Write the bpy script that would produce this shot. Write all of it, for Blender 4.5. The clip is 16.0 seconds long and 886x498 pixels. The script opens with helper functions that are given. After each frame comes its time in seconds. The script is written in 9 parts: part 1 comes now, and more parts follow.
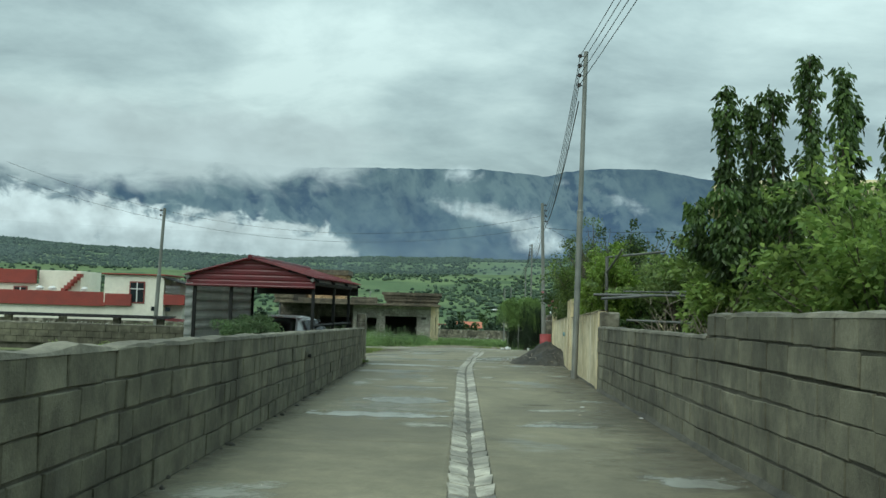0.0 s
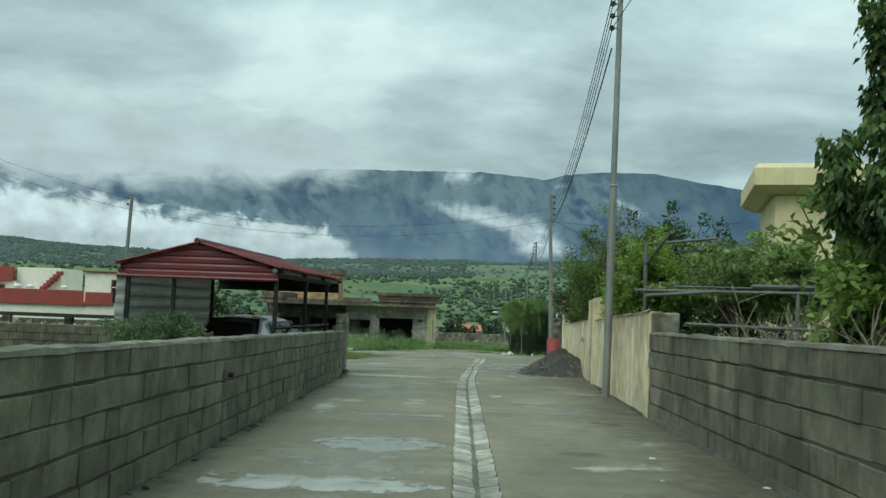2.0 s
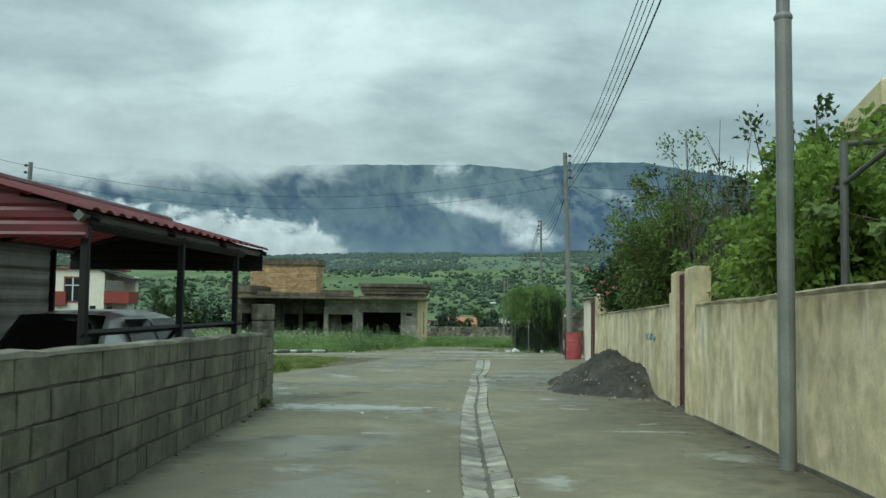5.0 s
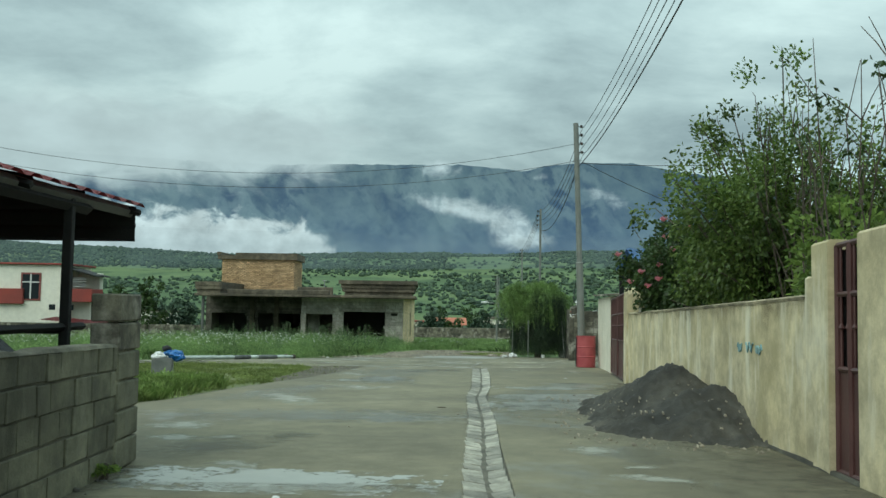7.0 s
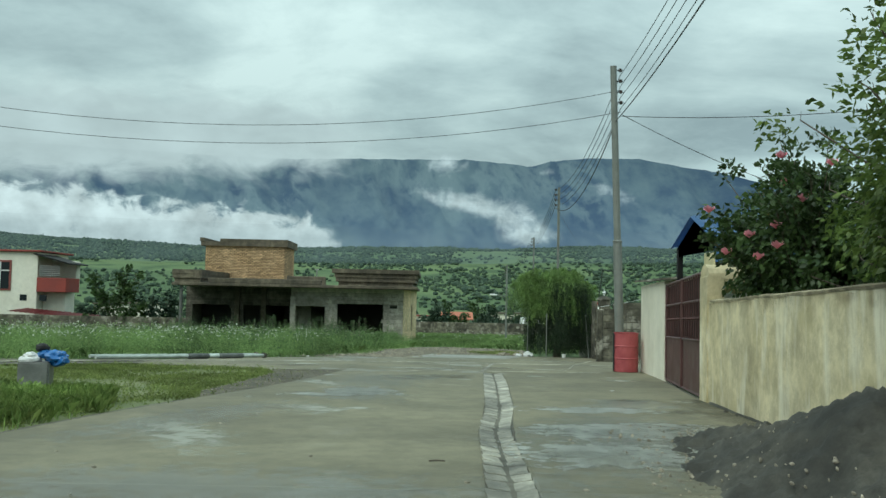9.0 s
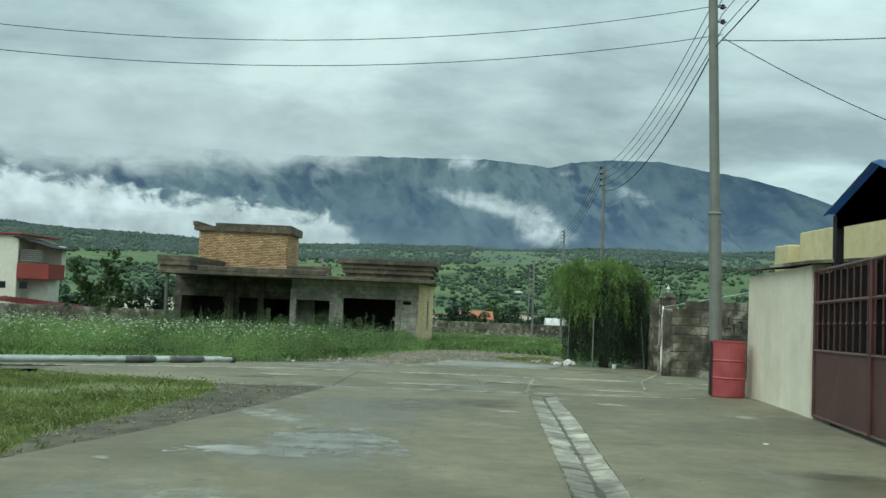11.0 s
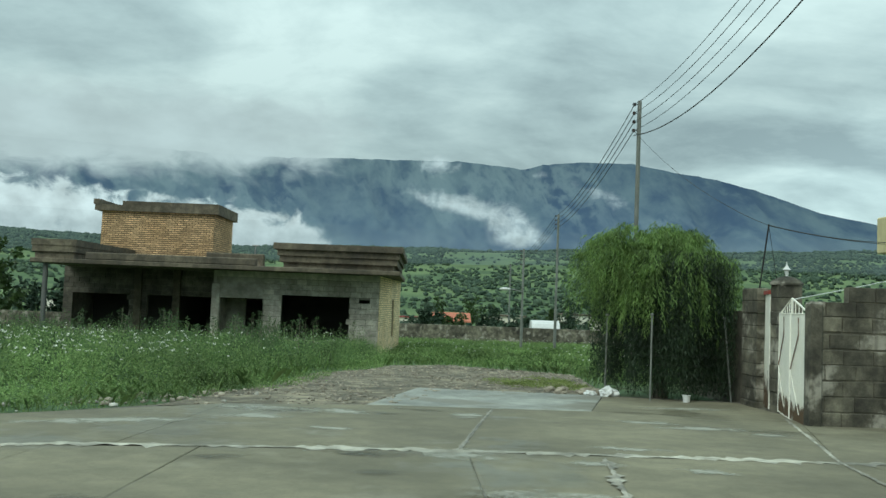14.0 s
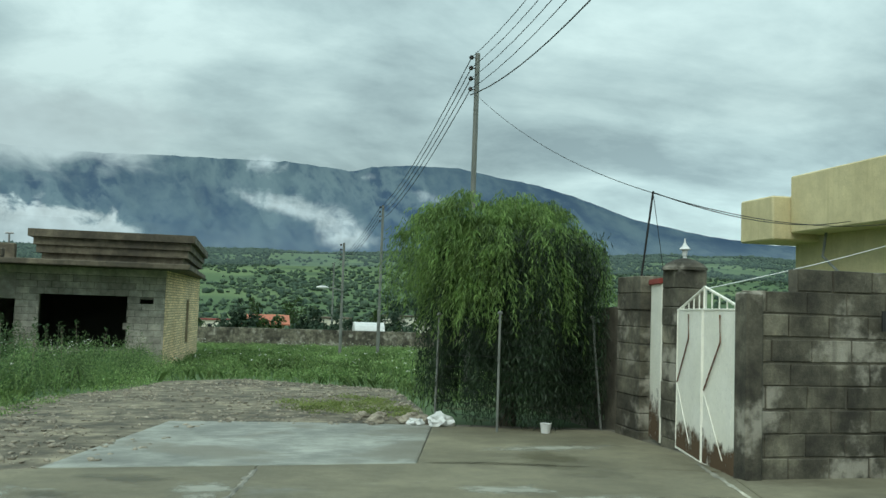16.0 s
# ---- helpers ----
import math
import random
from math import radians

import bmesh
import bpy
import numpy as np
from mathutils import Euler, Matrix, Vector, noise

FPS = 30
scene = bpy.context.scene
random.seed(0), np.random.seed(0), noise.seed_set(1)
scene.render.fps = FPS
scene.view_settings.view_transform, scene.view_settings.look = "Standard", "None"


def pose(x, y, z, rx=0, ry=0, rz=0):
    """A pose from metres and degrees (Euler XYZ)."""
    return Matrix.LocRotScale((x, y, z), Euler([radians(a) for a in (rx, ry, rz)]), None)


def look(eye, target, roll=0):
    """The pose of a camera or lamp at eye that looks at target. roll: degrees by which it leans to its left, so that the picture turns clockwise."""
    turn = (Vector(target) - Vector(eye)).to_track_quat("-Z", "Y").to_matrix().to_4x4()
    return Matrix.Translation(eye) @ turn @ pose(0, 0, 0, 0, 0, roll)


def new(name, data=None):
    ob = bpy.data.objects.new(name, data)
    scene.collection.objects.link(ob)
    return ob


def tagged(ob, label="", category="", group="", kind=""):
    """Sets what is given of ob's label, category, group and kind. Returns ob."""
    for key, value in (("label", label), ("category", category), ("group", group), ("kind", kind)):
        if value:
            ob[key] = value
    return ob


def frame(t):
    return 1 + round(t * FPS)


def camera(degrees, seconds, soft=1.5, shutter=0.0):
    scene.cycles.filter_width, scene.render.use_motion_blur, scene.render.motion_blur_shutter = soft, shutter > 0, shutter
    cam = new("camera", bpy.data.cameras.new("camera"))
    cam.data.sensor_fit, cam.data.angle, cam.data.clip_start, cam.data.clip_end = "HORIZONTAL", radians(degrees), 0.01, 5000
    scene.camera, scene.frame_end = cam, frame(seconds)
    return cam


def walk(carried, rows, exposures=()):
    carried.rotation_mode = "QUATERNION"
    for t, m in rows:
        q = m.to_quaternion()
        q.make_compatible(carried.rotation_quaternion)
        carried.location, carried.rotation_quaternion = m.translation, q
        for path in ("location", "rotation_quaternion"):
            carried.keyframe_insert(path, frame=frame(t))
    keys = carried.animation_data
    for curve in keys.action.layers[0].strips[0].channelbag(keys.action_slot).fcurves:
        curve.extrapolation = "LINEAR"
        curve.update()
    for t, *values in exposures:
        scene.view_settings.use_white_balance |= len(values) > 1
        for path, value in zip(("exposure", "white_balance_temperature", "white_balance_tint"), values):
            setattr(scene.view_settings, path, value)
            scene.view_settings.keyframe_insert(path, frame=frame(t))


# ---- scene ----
PATH = [
    (0, (0.171, 1.334, 0.745), (0.162, 3.33, 0.875), 1.7),
    (0.5, (0.172, 2.348, 0.724), (0.163, 4.344, 0.855), 1.7),
    (1, (0.169, 3.235, 0.7), (0.161, 5.231, 0.834), 1.9),
    (1.5, (0.203, 4.236, 0.699), (0.196, 6.232, 0.833), 2.0),
    (2, (0.197, 5.333, 0.68), (0.191, 7.329, 0.816), 2.1),
    (2.5, (0.214, 6.646, 0.673), (0.211, 8.642, 0.802), 1.9),
    (3, (0.245, 8.099, 0.66), (0.243, 10.094, 0.792), 1.4),
    (3.5, (0.244, 9.427, 0.643), (0.242, 11.422, 0.773), 1.5),
    (4, (0.24, 10.76, 0.615), (0.238, 12.756, 0.736), 1.2),
    (6.5, (0.277, 17.04, 0.500), (0.312, 19.037, 0.624), 0.7),
    (7, (0.305, 18.29, 0.480), (0.344, 20.286, 0.603), 0.9),
    (7.5, (0.385, 19.41, 0.415), (0.418, 21.406, 0.536), 0.9),
    (8, (0.415, 20.95, 0.375), (0.447, 22.946, 0.494), 1.1),
    (8.5, (0.44, 22.319, 0.333), (0.471, 24.316, 0.448), 1.1),
    (9, (0.482, 23.659, 0.302), (0.508, 25.656, 0.414), 1.2),
    (11.5, (0.371, 31.159, 0.108), (0.352, 33.156, 0.216), 2.6),
    (12, (0.353, 32.817, 0.088), (0.325, 34.814, 0.193), 2.4),
    (12.5, (0.332, 34.633, 0.03), (0.304, 36.629, 0.138), 2.3),
    (13, (0.387, 36.352, 0.0), (0.368, 38.348, 0.125), 2.3),
    (13.5, (0.419, 38.04, -0.027), (0.43, 40.036, 0.1), 2.5),
    (14, (0.539, 39.556, -0.071), (0.585, 41.552, 0.046), 2.2),
    (14.5, (0.668, 40.962, -0.086), (0.759, 42.957, 0.022), 1.8),
    (15, (0.873, 42.314, -0.119), (1.036, 44.304, -0.009), 1.1),
    (15.5, (1.126, 43.327, -0.149), (1.393, 45.306, -0.034), 1.2),
    (16, (1.427, 44.16, -0.138), (1.85, 46.11, -0.003), 1.9),
]
cam = camera(52.4, 16.0)
walk(cam, [(t, look(eye, target, roll)) for t, eye, target, roll in PATH])

# ---- world, sun ----
world = bpy.data.worlds.new("overcast_sky")
scene.world = world
world.use_nodes = True
wn, wl = world.node_tree.nodes, world.node_tree.links
wn.clear()


def wnode(kind, **kw):
    n = wn.new(kind)
    for k, v in kw.items():
        n.inputs[k].default_value = v
    return n


def wmath(op, a, b=0.0, c=None):
    n = wn.new("ShaderNodeMath")
    n.operation = op
    for i, v in enumerate((a, b, c)):
        if v is None:
            continue
        if isinstance(v, (int, float)):
            n.inputs[i].default_value = v
        else:
            wl.new(v, n.inputs[i])
    return n.outputs[0]


w_coord = wn.new("ShaderNodeTexCoord")
w_sep = wn.new("ShaderNodeSeparateXYZ")
wl.new(w_coord.outputs["Generated"], w_sep.inputs[0])
w_z = wmath("MAXIMUM", w_sep.outputs["Z"], 0.0)
w_den = wmath("ADD", w_z, 0.24)
w_u = wmath("DIVIDE", w_sep.outputs["X"], w_den)
w_v = wmath("DIVIDE", w_sep.outputs["Y"], w_den)
w_uv = wn.new("ShaderNodeCombineXYZ")
wl.new(w_u, w_uv.inputs[0])
wl.new(w_v, w_uv.inputs[1])
w_n1 = wnode("ShaderNodeTexNoise", Scale=1.25, Detail=8.0, Roughness=0.54, Distortion=0.5)
w_n2 = wnode("ShaderNodeTexNoise", Scale=4.0, Detail=7.0, Roughness=0.6, Distortion=0.2)
w_shift = wnode("ShaderNodeMapping")
w_shift.inputs["Location"].default_value = (3.1, 1.45, 0.0)
w_shift.inputs["Scale"].default_value = (0.8, 1.0, 1.0)
wl.new(w_uv.outputs[0], w_shift.inputs[0])
wl.new(w_shift.outputs[0], w_n1.inputs["Vector"])
wl.new(w_shift.outputs[0], w_n2.inputs["Vector"])
w_mix = wmath("ADD", wmath("MULTIPLY", w_n1.outputs[0], 0.74), wmath("MULTIPLY", w_n2.outputs[0], 0.26))
w_ramp = wn.new("ShaderNodeValToRGB")
w_ramp.color_ramp.elements[0].position = 0.385
w_ramp.color_ramp.elements[0].color = (0.262, 0.372, 0.385, 1)
w_ramp.color_ramp.elements[1].position = 0.61
w_ramp.color_ramp.elements[1].color = (0.615, 0.81, 0.79, 1)
e_mid = w_ramp.color_ramp.elements.new(0.5)
e_mid.color = (0.43, 0.59, 0.59, 1)
wl.new(w_mix, w_ramp.inputs[0])
w_sky = wn.new("ShaderNodeTexSky")
w_sky.sky_type = "NISHITA"
w_sky.sun_disc = False
w_sky.sun_elevation = radians(46)
w_sky.sun_rotation = radians(218)
w_skydim = wn.new("ShaderNodeMixRGB")
w_skydim.blend_type = "MULTIPLY"
w_skydim.inputs[0].default_value = 1.0
w_skydim.inputs[2].default_value = (0.1, 0.1, 0.1, 1)
wl.new(w_sky.outputs[0], w_skydim.inputs[1])
w_cover = wn.new("ShaderNodeMixRGB")
w_cover.inputs[0].default_value = 0.94
wl.new(w_skydim.outputs[0], w_cover.inputs[1])
wl.new(w_ramp.outputs[0], w_cover.inputs[2])
w_bg = wnode("ShaderNodeBackground", Strength=1.0)
# an overcast sky is brightest overhead
w_up = wmath("MULTIPLY_ADD", w_z, 1.50, 0.71)


def wstep(v, lo, hi):
    n = wnode("ShaderNodeMapRange")
    n.interpolation_type = "SMOOTHSTEP"
    wl.new(v, n.inputs[0])
    n.inputs[1].default_value, n.inputs[2].default_value = lo, hi
    return n.outputs[0]


# and the cloud thins towards the eastern horizon
w_east = wmath("MULTIPLY", wstep(w_sep.outputs["X"], 0.16, 0.46), wmath("SUBTRACT", 1.0, wstep(w_sep.outputs["Z"], 0.10, 0.24)))
wl.new(wmath("MULTIPLY", w_up, wmath("MULTIPLY_ADD", w_east, 0.55, 1.0)), w_bg.inputs["Strength"])
wl.new(w_cover.outputs[0], w_bg.inputs[0])
w_out = wn.new("ShaderNodeOutputWorld")
wl.new(w_bg.outputs[0], w_out.inputs[0])

sun_data = bpy.data.lights.new("sun", "SUN")
sun_data.energy = 1.55
sun_data.angle = radians(40)
sun_data.color = (0.93, 1.0, 0.90)
sun = new("sun", sun_data)
sun.matrix_world = pose(0, 0, 60, 44, 0, -38)

# ---- mesh tools ----
GY = [-300, -64.5, 0, 25.8, 45.15, 56.98, 75.25, 118, 215, 330]
GZ = [3.0, 1.4, -0.107, -0.785, -1.269, -1.699, -2.15, -3.2, -5.9, -7.5]


def gz(y):
    return float(np.interp(y, GY, GZ))


def thing(name, label, category, at, group="", kind=""):
    e = new(name)
    e.empty_display_size = 0.2
    e.location = at
    return tagged(e, label, category, group, kind)


def finish(bm, name, mat, smooth=False):
    me = bpy.data.meshes.new(name)
    bmesh.ops.recalc_face_normals(bm, faces=bm.faces)
    bm.to_mesh(me)
    bm.free()
    if mat:
        me.materials.append(mat)
    if smooth:
        for p in me.polygons:
            p.use_smooth = True
    return me


def under(ob, parent):
    ob.parent = parent
    ob.matrix_parent_inverse = parent.matrix_basis.inverted() if parent.parent is None else (
        parent.matrix_parent_inverse @ parent.matrix_basis).inverted()
    if parent.parent is not None:
        ob.matrix_parent_inverse = (parent.parent.matrix_basis @ parent.matrix_parent_inverse @ parent.matrix_basis).inverted()
    return ob


def part(name, bm, mat, parent=None, label="", smooth=False):
    ob = new(name, finish(bm, name, mat, smooth))
    if parent is not None:
        under(ob, parent)
    if label:
        tagged(ob, label)
    return ob


def mesh_of(name, verts, faces, mat, smooth=False):
    """A mesh from numpy arrays of corners and equal-sided faces."""
    verts = np.asarray(verts, np.float32)
    faces = np.asarray(faces, np.int32)
    me = bpy.data.meshes.new(name)
    k = faces.shape[1]
    me.vertices.add(len(verts))
    me.vertices.foreach_set("co", verts.ravel())
    me.loops.add(faces.size)
    me.loops.foreach_set("vertex_index", faces.ravel())
    me.polygons.add(len(faces))
    me.polygons.foreach_set("loop_start", np.arange(len(faces), dtype=np.int32) * k)
    me.polygons.foreach_set("loop_total", np.full(len(faces), k, np.int32))
    if smooth:
        me.polygons.foreach_set("use_smooth", np.ones(len(faces), bool))
    me.update(calc_edges=True)
    me.validate()
    if mat:
        me.materials.append(mat)
    return me


def box(bm, x0, x1, y0, y1, z0, z1, m=None):
    cs = [(x, y, z) for x in (x0, x1) for y in (y0, y1) for z in (z0, z1)]
    vs = [bm.verts.new((m @ Vector(c)) if m else c) for c in cs]
    for f in ((0, 1, 3, 2), (4, 6, 7, 5), (0, 4, 5, 1), (2, 3, 7, 6), (0, 2, 6, 4), (1, 5, 7, 3)):
        bm.faces.new([vs[i] for i in f])
    return vs


def bbox(x0, x1, y0, y1, z0, z1, m=None, bev=0.01):
    bm = bmesh.new()
    box(bm, x0, x1, y0, y1, z0, z1, m)
    if bev:
        bmesh.ops.bevel(bm, geom=list(bm.edges), offset=bev, segments=1, affect="EDGES")
    return bm


def tube(bm, p0, p1, r0, r1=None, n=10, caps=True):
    p0, p1 = Vector(p0), Vector(p1)
    r1 = r0 if r1 is None else r1
    q = (p1 - p0).to_track_quat("Z", "Y").to_matrix()
    rings = []
    for p, r in ((p0, r0), (p1, r1)):
        rings.append([bm.verts.new(p + q @ Vector((r * math.cos(a), r * math.sin(a), 0))) for a in
                      [2 * math.pi * i / n for i in range(n)]])
    for i in range(n):
        bm.faces.new((rings[0][i], rings[0][(i + 1) % n], rings[1][(i + 1) % n], rings[1][i]))
    if caps:
        bm.faces.new(rings[0][::-1])
        bm.faces.new(rings[1])


def pipe_run(bm, pts, radii, n=8):
    """One tapered tube along a line of points."""
    rings = []
    for i, p in enumerate(pts):
        a, b = pts[max(i - 1, 0)], pts[min(i + 1, len(pts) - 1)]
        q = (Vector(b) - Vector(a)).to_track_quat("Z", "Y").to_matrix()
        r = radii[i] if hasattr(radii, "__len__") else radii
        rings.append([bm.verts.new(Vector(p) + q @ Vector((r * math.cos(t), r * math.sin(t), 0))) for t in
                      [2 * math.pi * k / n for k in range(n)]])
    for a, b in zip(rings, rings[1:]):
        for k in range(n):
            bm.faces.new((a[k], a[(k + 1) % n], b[(k + 1) % n], b[k]))
    bm.faces.new(rings[0][::-1])
    bm.faces.new(rings[-1])


def lathe(bm, at, profile, n=20):
    rings = []
    for r, z in profile:
        rings.append([bm.verts.new((at[0] + r * math.cos(t), at[1] + r * math.sin(t), at[2] + z)) for t in
                      [2 * math.pi * k / n for k in range(n)]])
    for a, b in zip(rings, rings[1:]):
        for k in range(n):
            bm.faces.new((a[k], a[(k + 1) % n], b[(k + 1) % n], b[k]))
    bm.faces.new(rings[0][::-1])
    bm.faces.new(rings[-1])


def prism(bm, poly, z0, z1):
    """A flat-sided solid over a plan; z0 and z1 may be functions of the place."""
    f0 = z0 if callable(z0) else (lambda x, y: z0)
    f1 = z1 if callable(z1) else (lambda x, y: z1)
    lo = [bm.verts.new((x, y, f0(x, y))) for x, y in poly]
    hi = [bm.verts.new((x, y, f1(x, y))) for x, y in poly]
    n = len(poly)
    bm.faces.new(lo[::-1])
    bm.faces.new(hi)
    for i in range(n):
        bm.faces.new((lo[i], lo[(i + 1) % n], hi[(i + 1) % n], hi[i]))


def fbm(x, y, z=0.0, octaves=4):
    return noise.fractal(Vector((x, y, z)), 1.0, 2.0, octaves)


# ---- materials ----
def surf(name, c1, c2, scale=2.0, rough=0.85, bump=0.3, fine=60.0, metal=0.0, rnd=0.0, island=0.0,
         stain=None, streak=None, wet=None, spec=0.5, stretch=(1, 1, 1), emit=0.0, trans=0.0, dirt=0.0, speck=0.25, spots=0.4, run=(7.0, 7.0, 0.45)):
    """A weathered surface: two tones in patches, fine grain, bump, and if wanted stains, run-down streaks or wet patches.
    stain: (colour, scale, threshold, amount). streak: (colour, amount). wet: (scale, threshold)."""
    m = bpy.data.materials.new(name)
    m.use_nodes = True
    nt = m.node_tree
    N, L = nt.nodes, nt.links
    bs = N["Principled BSDF"]
    geo = N.new("ShaderNodeNewGeometry")
    mp = N.new("ShaderNodeMapping")
    mp.inputs["Scale"].default_value = stretch
    L.new(geo.outputs["Position"], mp.inputs[0])

    def nz(s, detail=5.0, src=None, ro=0.6):
        n = N.new("ShaderNodeTexNoise")
        n.inputs["Scale"].default_value, n.inputs["Detail"].default_value, n.inputs["Roughness"].default_value = s, detail, ro
        L.new((src or mp).outputs[0], n.inputs["Vector"])
        return n.outputs[0]

    def mix(fac, a, b, blend="MIX"):
        n = N.new("ShaderNodeMixRGB")
        n.blend_type = blend
        for i, v in enumerate((fac, a, b)):
            if isinstance(v, (int, float)):
                n.inputs[i].default_value = v
            elif isinstance(v, tuple):
                n.inputs[i].default_value = (*v, 1)
            else:
                L.new(v, n.inputs[i])
        return n.outputs[0]

    def ramp(v, lo, hi, a=0.0, b=1.0):
        n = N.new("ShaderNodeMapRange")
        n.interpolation_type = "SMOOTHSTEP"
        L.new(v, n.inputs[0])
        for i, k in zip((1, 2, 3, 4), (lo, hi, a, b)):
            n.inputs[i].default_value = k
        return n.outputs[0]

    big, grain = nz(scale), nz(fine, 4.0)
    col = mix(ramp(big, 0.32, 0.68), c1, c2)
    col = mix(ramp(grain, 0.3, 0.7, 0.0, speck), col, tuple(v * 0.55 for v in c1))
    if dirt:
        # blotches at two sizes, darker and paler than the ground tone
        d1, d2 = nz(0.55, 7.0, None, 0.68), nz(3.7, 7.0, None, 0.7)
        col = mix(1.0, col, mix(ramp(d1, 0.34, 0.66), (1 - dirt,) * 3, (1 + dirt * 0.8,) * 3), "MULTIPLY")
        col = mix(1.0, col, mix(ramp(d2, 0.36, 0.64), (1 - dirt * 0.8,) * 3, (1 + dirt * 0.6,) * 3), "MULTIPLY")
        sp = nz(26.0, 3.0, None, 0.8)
        col = mix(ramp(sp, 0.56, 0.68, 0.0, 0.65 * spots), col, mix(1.0, col, (0.45, 0.44, 0.42), "MULTIPLY"))
        sp2 = nz(17.0, 3.0, None, 0.8)
        col = mix(ramp(sp2, 0.59, 0.71, 0.0, 0.5 * spots), col, mix(1.0, col, (1.7, 1.68, 1.6), "MULTIPLY"))
    if rnd:
        oi = N.new("ShaderNodeObjectInfo")
        col = mix(1.0, col, mix(oi.outputs["Random"], (1 - rnd,) * 3, (1 + rnd,) * 3), "MULTIPLY")
    if island:
        col = mix(1.0, col, mix(geo.outputs["Random Per Island"], (1 - island,) * 3, (1 + island,) * 3), "MULTIPLY")
    if stain:
        sc, ss, th, am = stain
        col = mix(ramp(nz(ss, 6.0), th, th + 0.12, 0.0, am), col, sc)
    if streak:
        st = N.new("ShaderNodeMapping")
        st.inputs["Scale"].default_value = run
        L.new(geo.outputs["Position"], st.inputs[0])
        col = mix(ramp(nz(1.0, 4.0, st), 0.5, 0.72, 0.0, streak[1]), col, streak[0])
    ro = ramp(big, 0.3, 0.7, max(rough - 0.1, 0.02), min(rough + 0.08, 1.0))
    bumpfac = None
    if wet:
        wm = N.new("ShaderNodeMapping")
        wm.inputs["Scale"].default_value = (1.0, 0.8, 1.0)
        L.new(geo.outputs["Position"], wm.inputs[0])
        w = ramp(nz(wet[0], 5.0, wm, 0.6), wet[1], wet[1] + 0.10)
        col = mix(w, col, mix(1.0, col, (0.86, 0.86, 0.86), "MULTIPLY"))
        ro = mix(w, ro, (0.32, 0.32, 0.32))
        bumpfac = ramp(w, 0.0, 1.0, 1.0, 0.12)
    L.new(col, bs.inputs["Base Color"])
    L.new(ro, bs.inputs["Roughness"])
    bs.inputs["Metallic"].default_value = metal
    bs.inputs["Specular IOR Level"].default_value = spec
    if trans:
        bs.inputs["Transmission Weight"].default_value = trans
    if emit:
        L.new(col, bs.inputs["Emission Color"])
        bs.inputs["Emission Strength"].default_value = emit
    if bump:
        b = N.new("ShaderNodeBump")
        b.inputs["Strength"].default_value = bump
        b.inputs["Distance"].default_value = 0.01
        if bumpfac is not None:
            mm = N.new("ShaderNodeMath")
            mm.operation = "MULTIPLY"
            L.new(bumpfac, mm.inputs[0])
            mm.inputs[1].default_value = bump
            L.new(mm.outputs[0], b.inputs["Strength"])
        L.new(mix(0.4, grain, big), b.inputs["Height"])
        L.new(b.outputs[0], bs.inputs["Normal"])
    return m


def leafmat(name, c1, c2, trans=0.25, rough=0.5, clump=1.6, vary=0.35):
    """Leaves: a tone for each leaf, some light let through."""
    m = bpy.data.materials.new(name)
    m.use_nodes = True
    N, L = m.node_tree.nodes, m.node_tree.links
    bs = N["Principled BSDF"]
    geo = N.new("ShaderNodeNewGeometry")
    mx = N.new("ShaderNodeMixRGB")
    L.new(geo.outputs["Random Per Island"], mx.inputs[0])
    mx.inputs[1].default_value, mx.inputs[2].default_value = (*c1, 1), (*c2, 1)
    nz = N.new("ShaderNodeTexNoise")
    nz.inputs["Scale"].default_value, nz.inputs["Detail"].default_value = clump, 3.0
    L.new(geo.outputs["Position"], nz.inputs["Vector"])
    mr = N.new("ShaderNodeMapRange")
    L.new(nz.outputs[0], mr.inputs[0])
    for i, v in zip((1, 2, 3, 4), (0.33, 0.67, 1 - vary, 1 + 1.1 * vary)):
        mr.inputs[i].default_value = v
    mul = N.new("ShaderNodeVectorMath")
    mul.operation = "SCALE"
    L.new(mx.outputs[0], mul.inputs[0])
    L.new(mr.outputs[0], mul.inputs["Scale"])
    L.new(mul.outputs[0], bs.inputs["Base Color"])
    bs.inputs["Roughness"].default_value = rough
    bs.inputs["Specular IOR Level"].default_value = 0.3
    tr = N.new("ShaderNodeBsdfTranslucent")
    L.new(mul.outputs[0], tr.inputs[0])
    ms = N.new("ShaderNodeMixShader")
    ms.inputs[0].default_value = trans
    L.new(bs.outputs[0], ms.inputs[1])
    L.new(tr.outputs[0], ms.inputs[2])
    L.new(ms.outputs[0], N["Material Output"].inputs[0])
    return m


M_BLOCK = surf("concrete_block", (0.100, 0.095, 0.064), (0.162, 0.154, 0.107), 1.7, 0.92, 0.8, 70, rnd=0.20, dirt=0.36,
               stain=((0.068, 0.063, 0.044), 1.6, 0.54, 0.65), streak=((0.25, 0.240, 0.185), 0.26), run=(5.0, 5.0, 0.8))
M_MORTAR = surf("mortar", (0.068, 0.064, 0.047), (0.108, 0.102, 0.077), 3, 0.95, 0.8, dirt=0.3)
M_CAP = surf("wall_cap_mortar", (0.120, 0.112, 0.082), (0.200, 0.187, 0.142), 3, 0.92, 1.0, 50, dirt=0.35)
M_ROAD = surf("road_concrete", (0.152, 0.136, 0.088), (0.218, 0.197, 0.132), 0.6, 0.80, 0.7, 60, rnd=0.05, dirt=0.15, spots=0.3,
              stain=((0.30, 0.285, 0.23), 1.1, 0.63, 0.35), wet=(0.40, 0.55), spec=0.42)
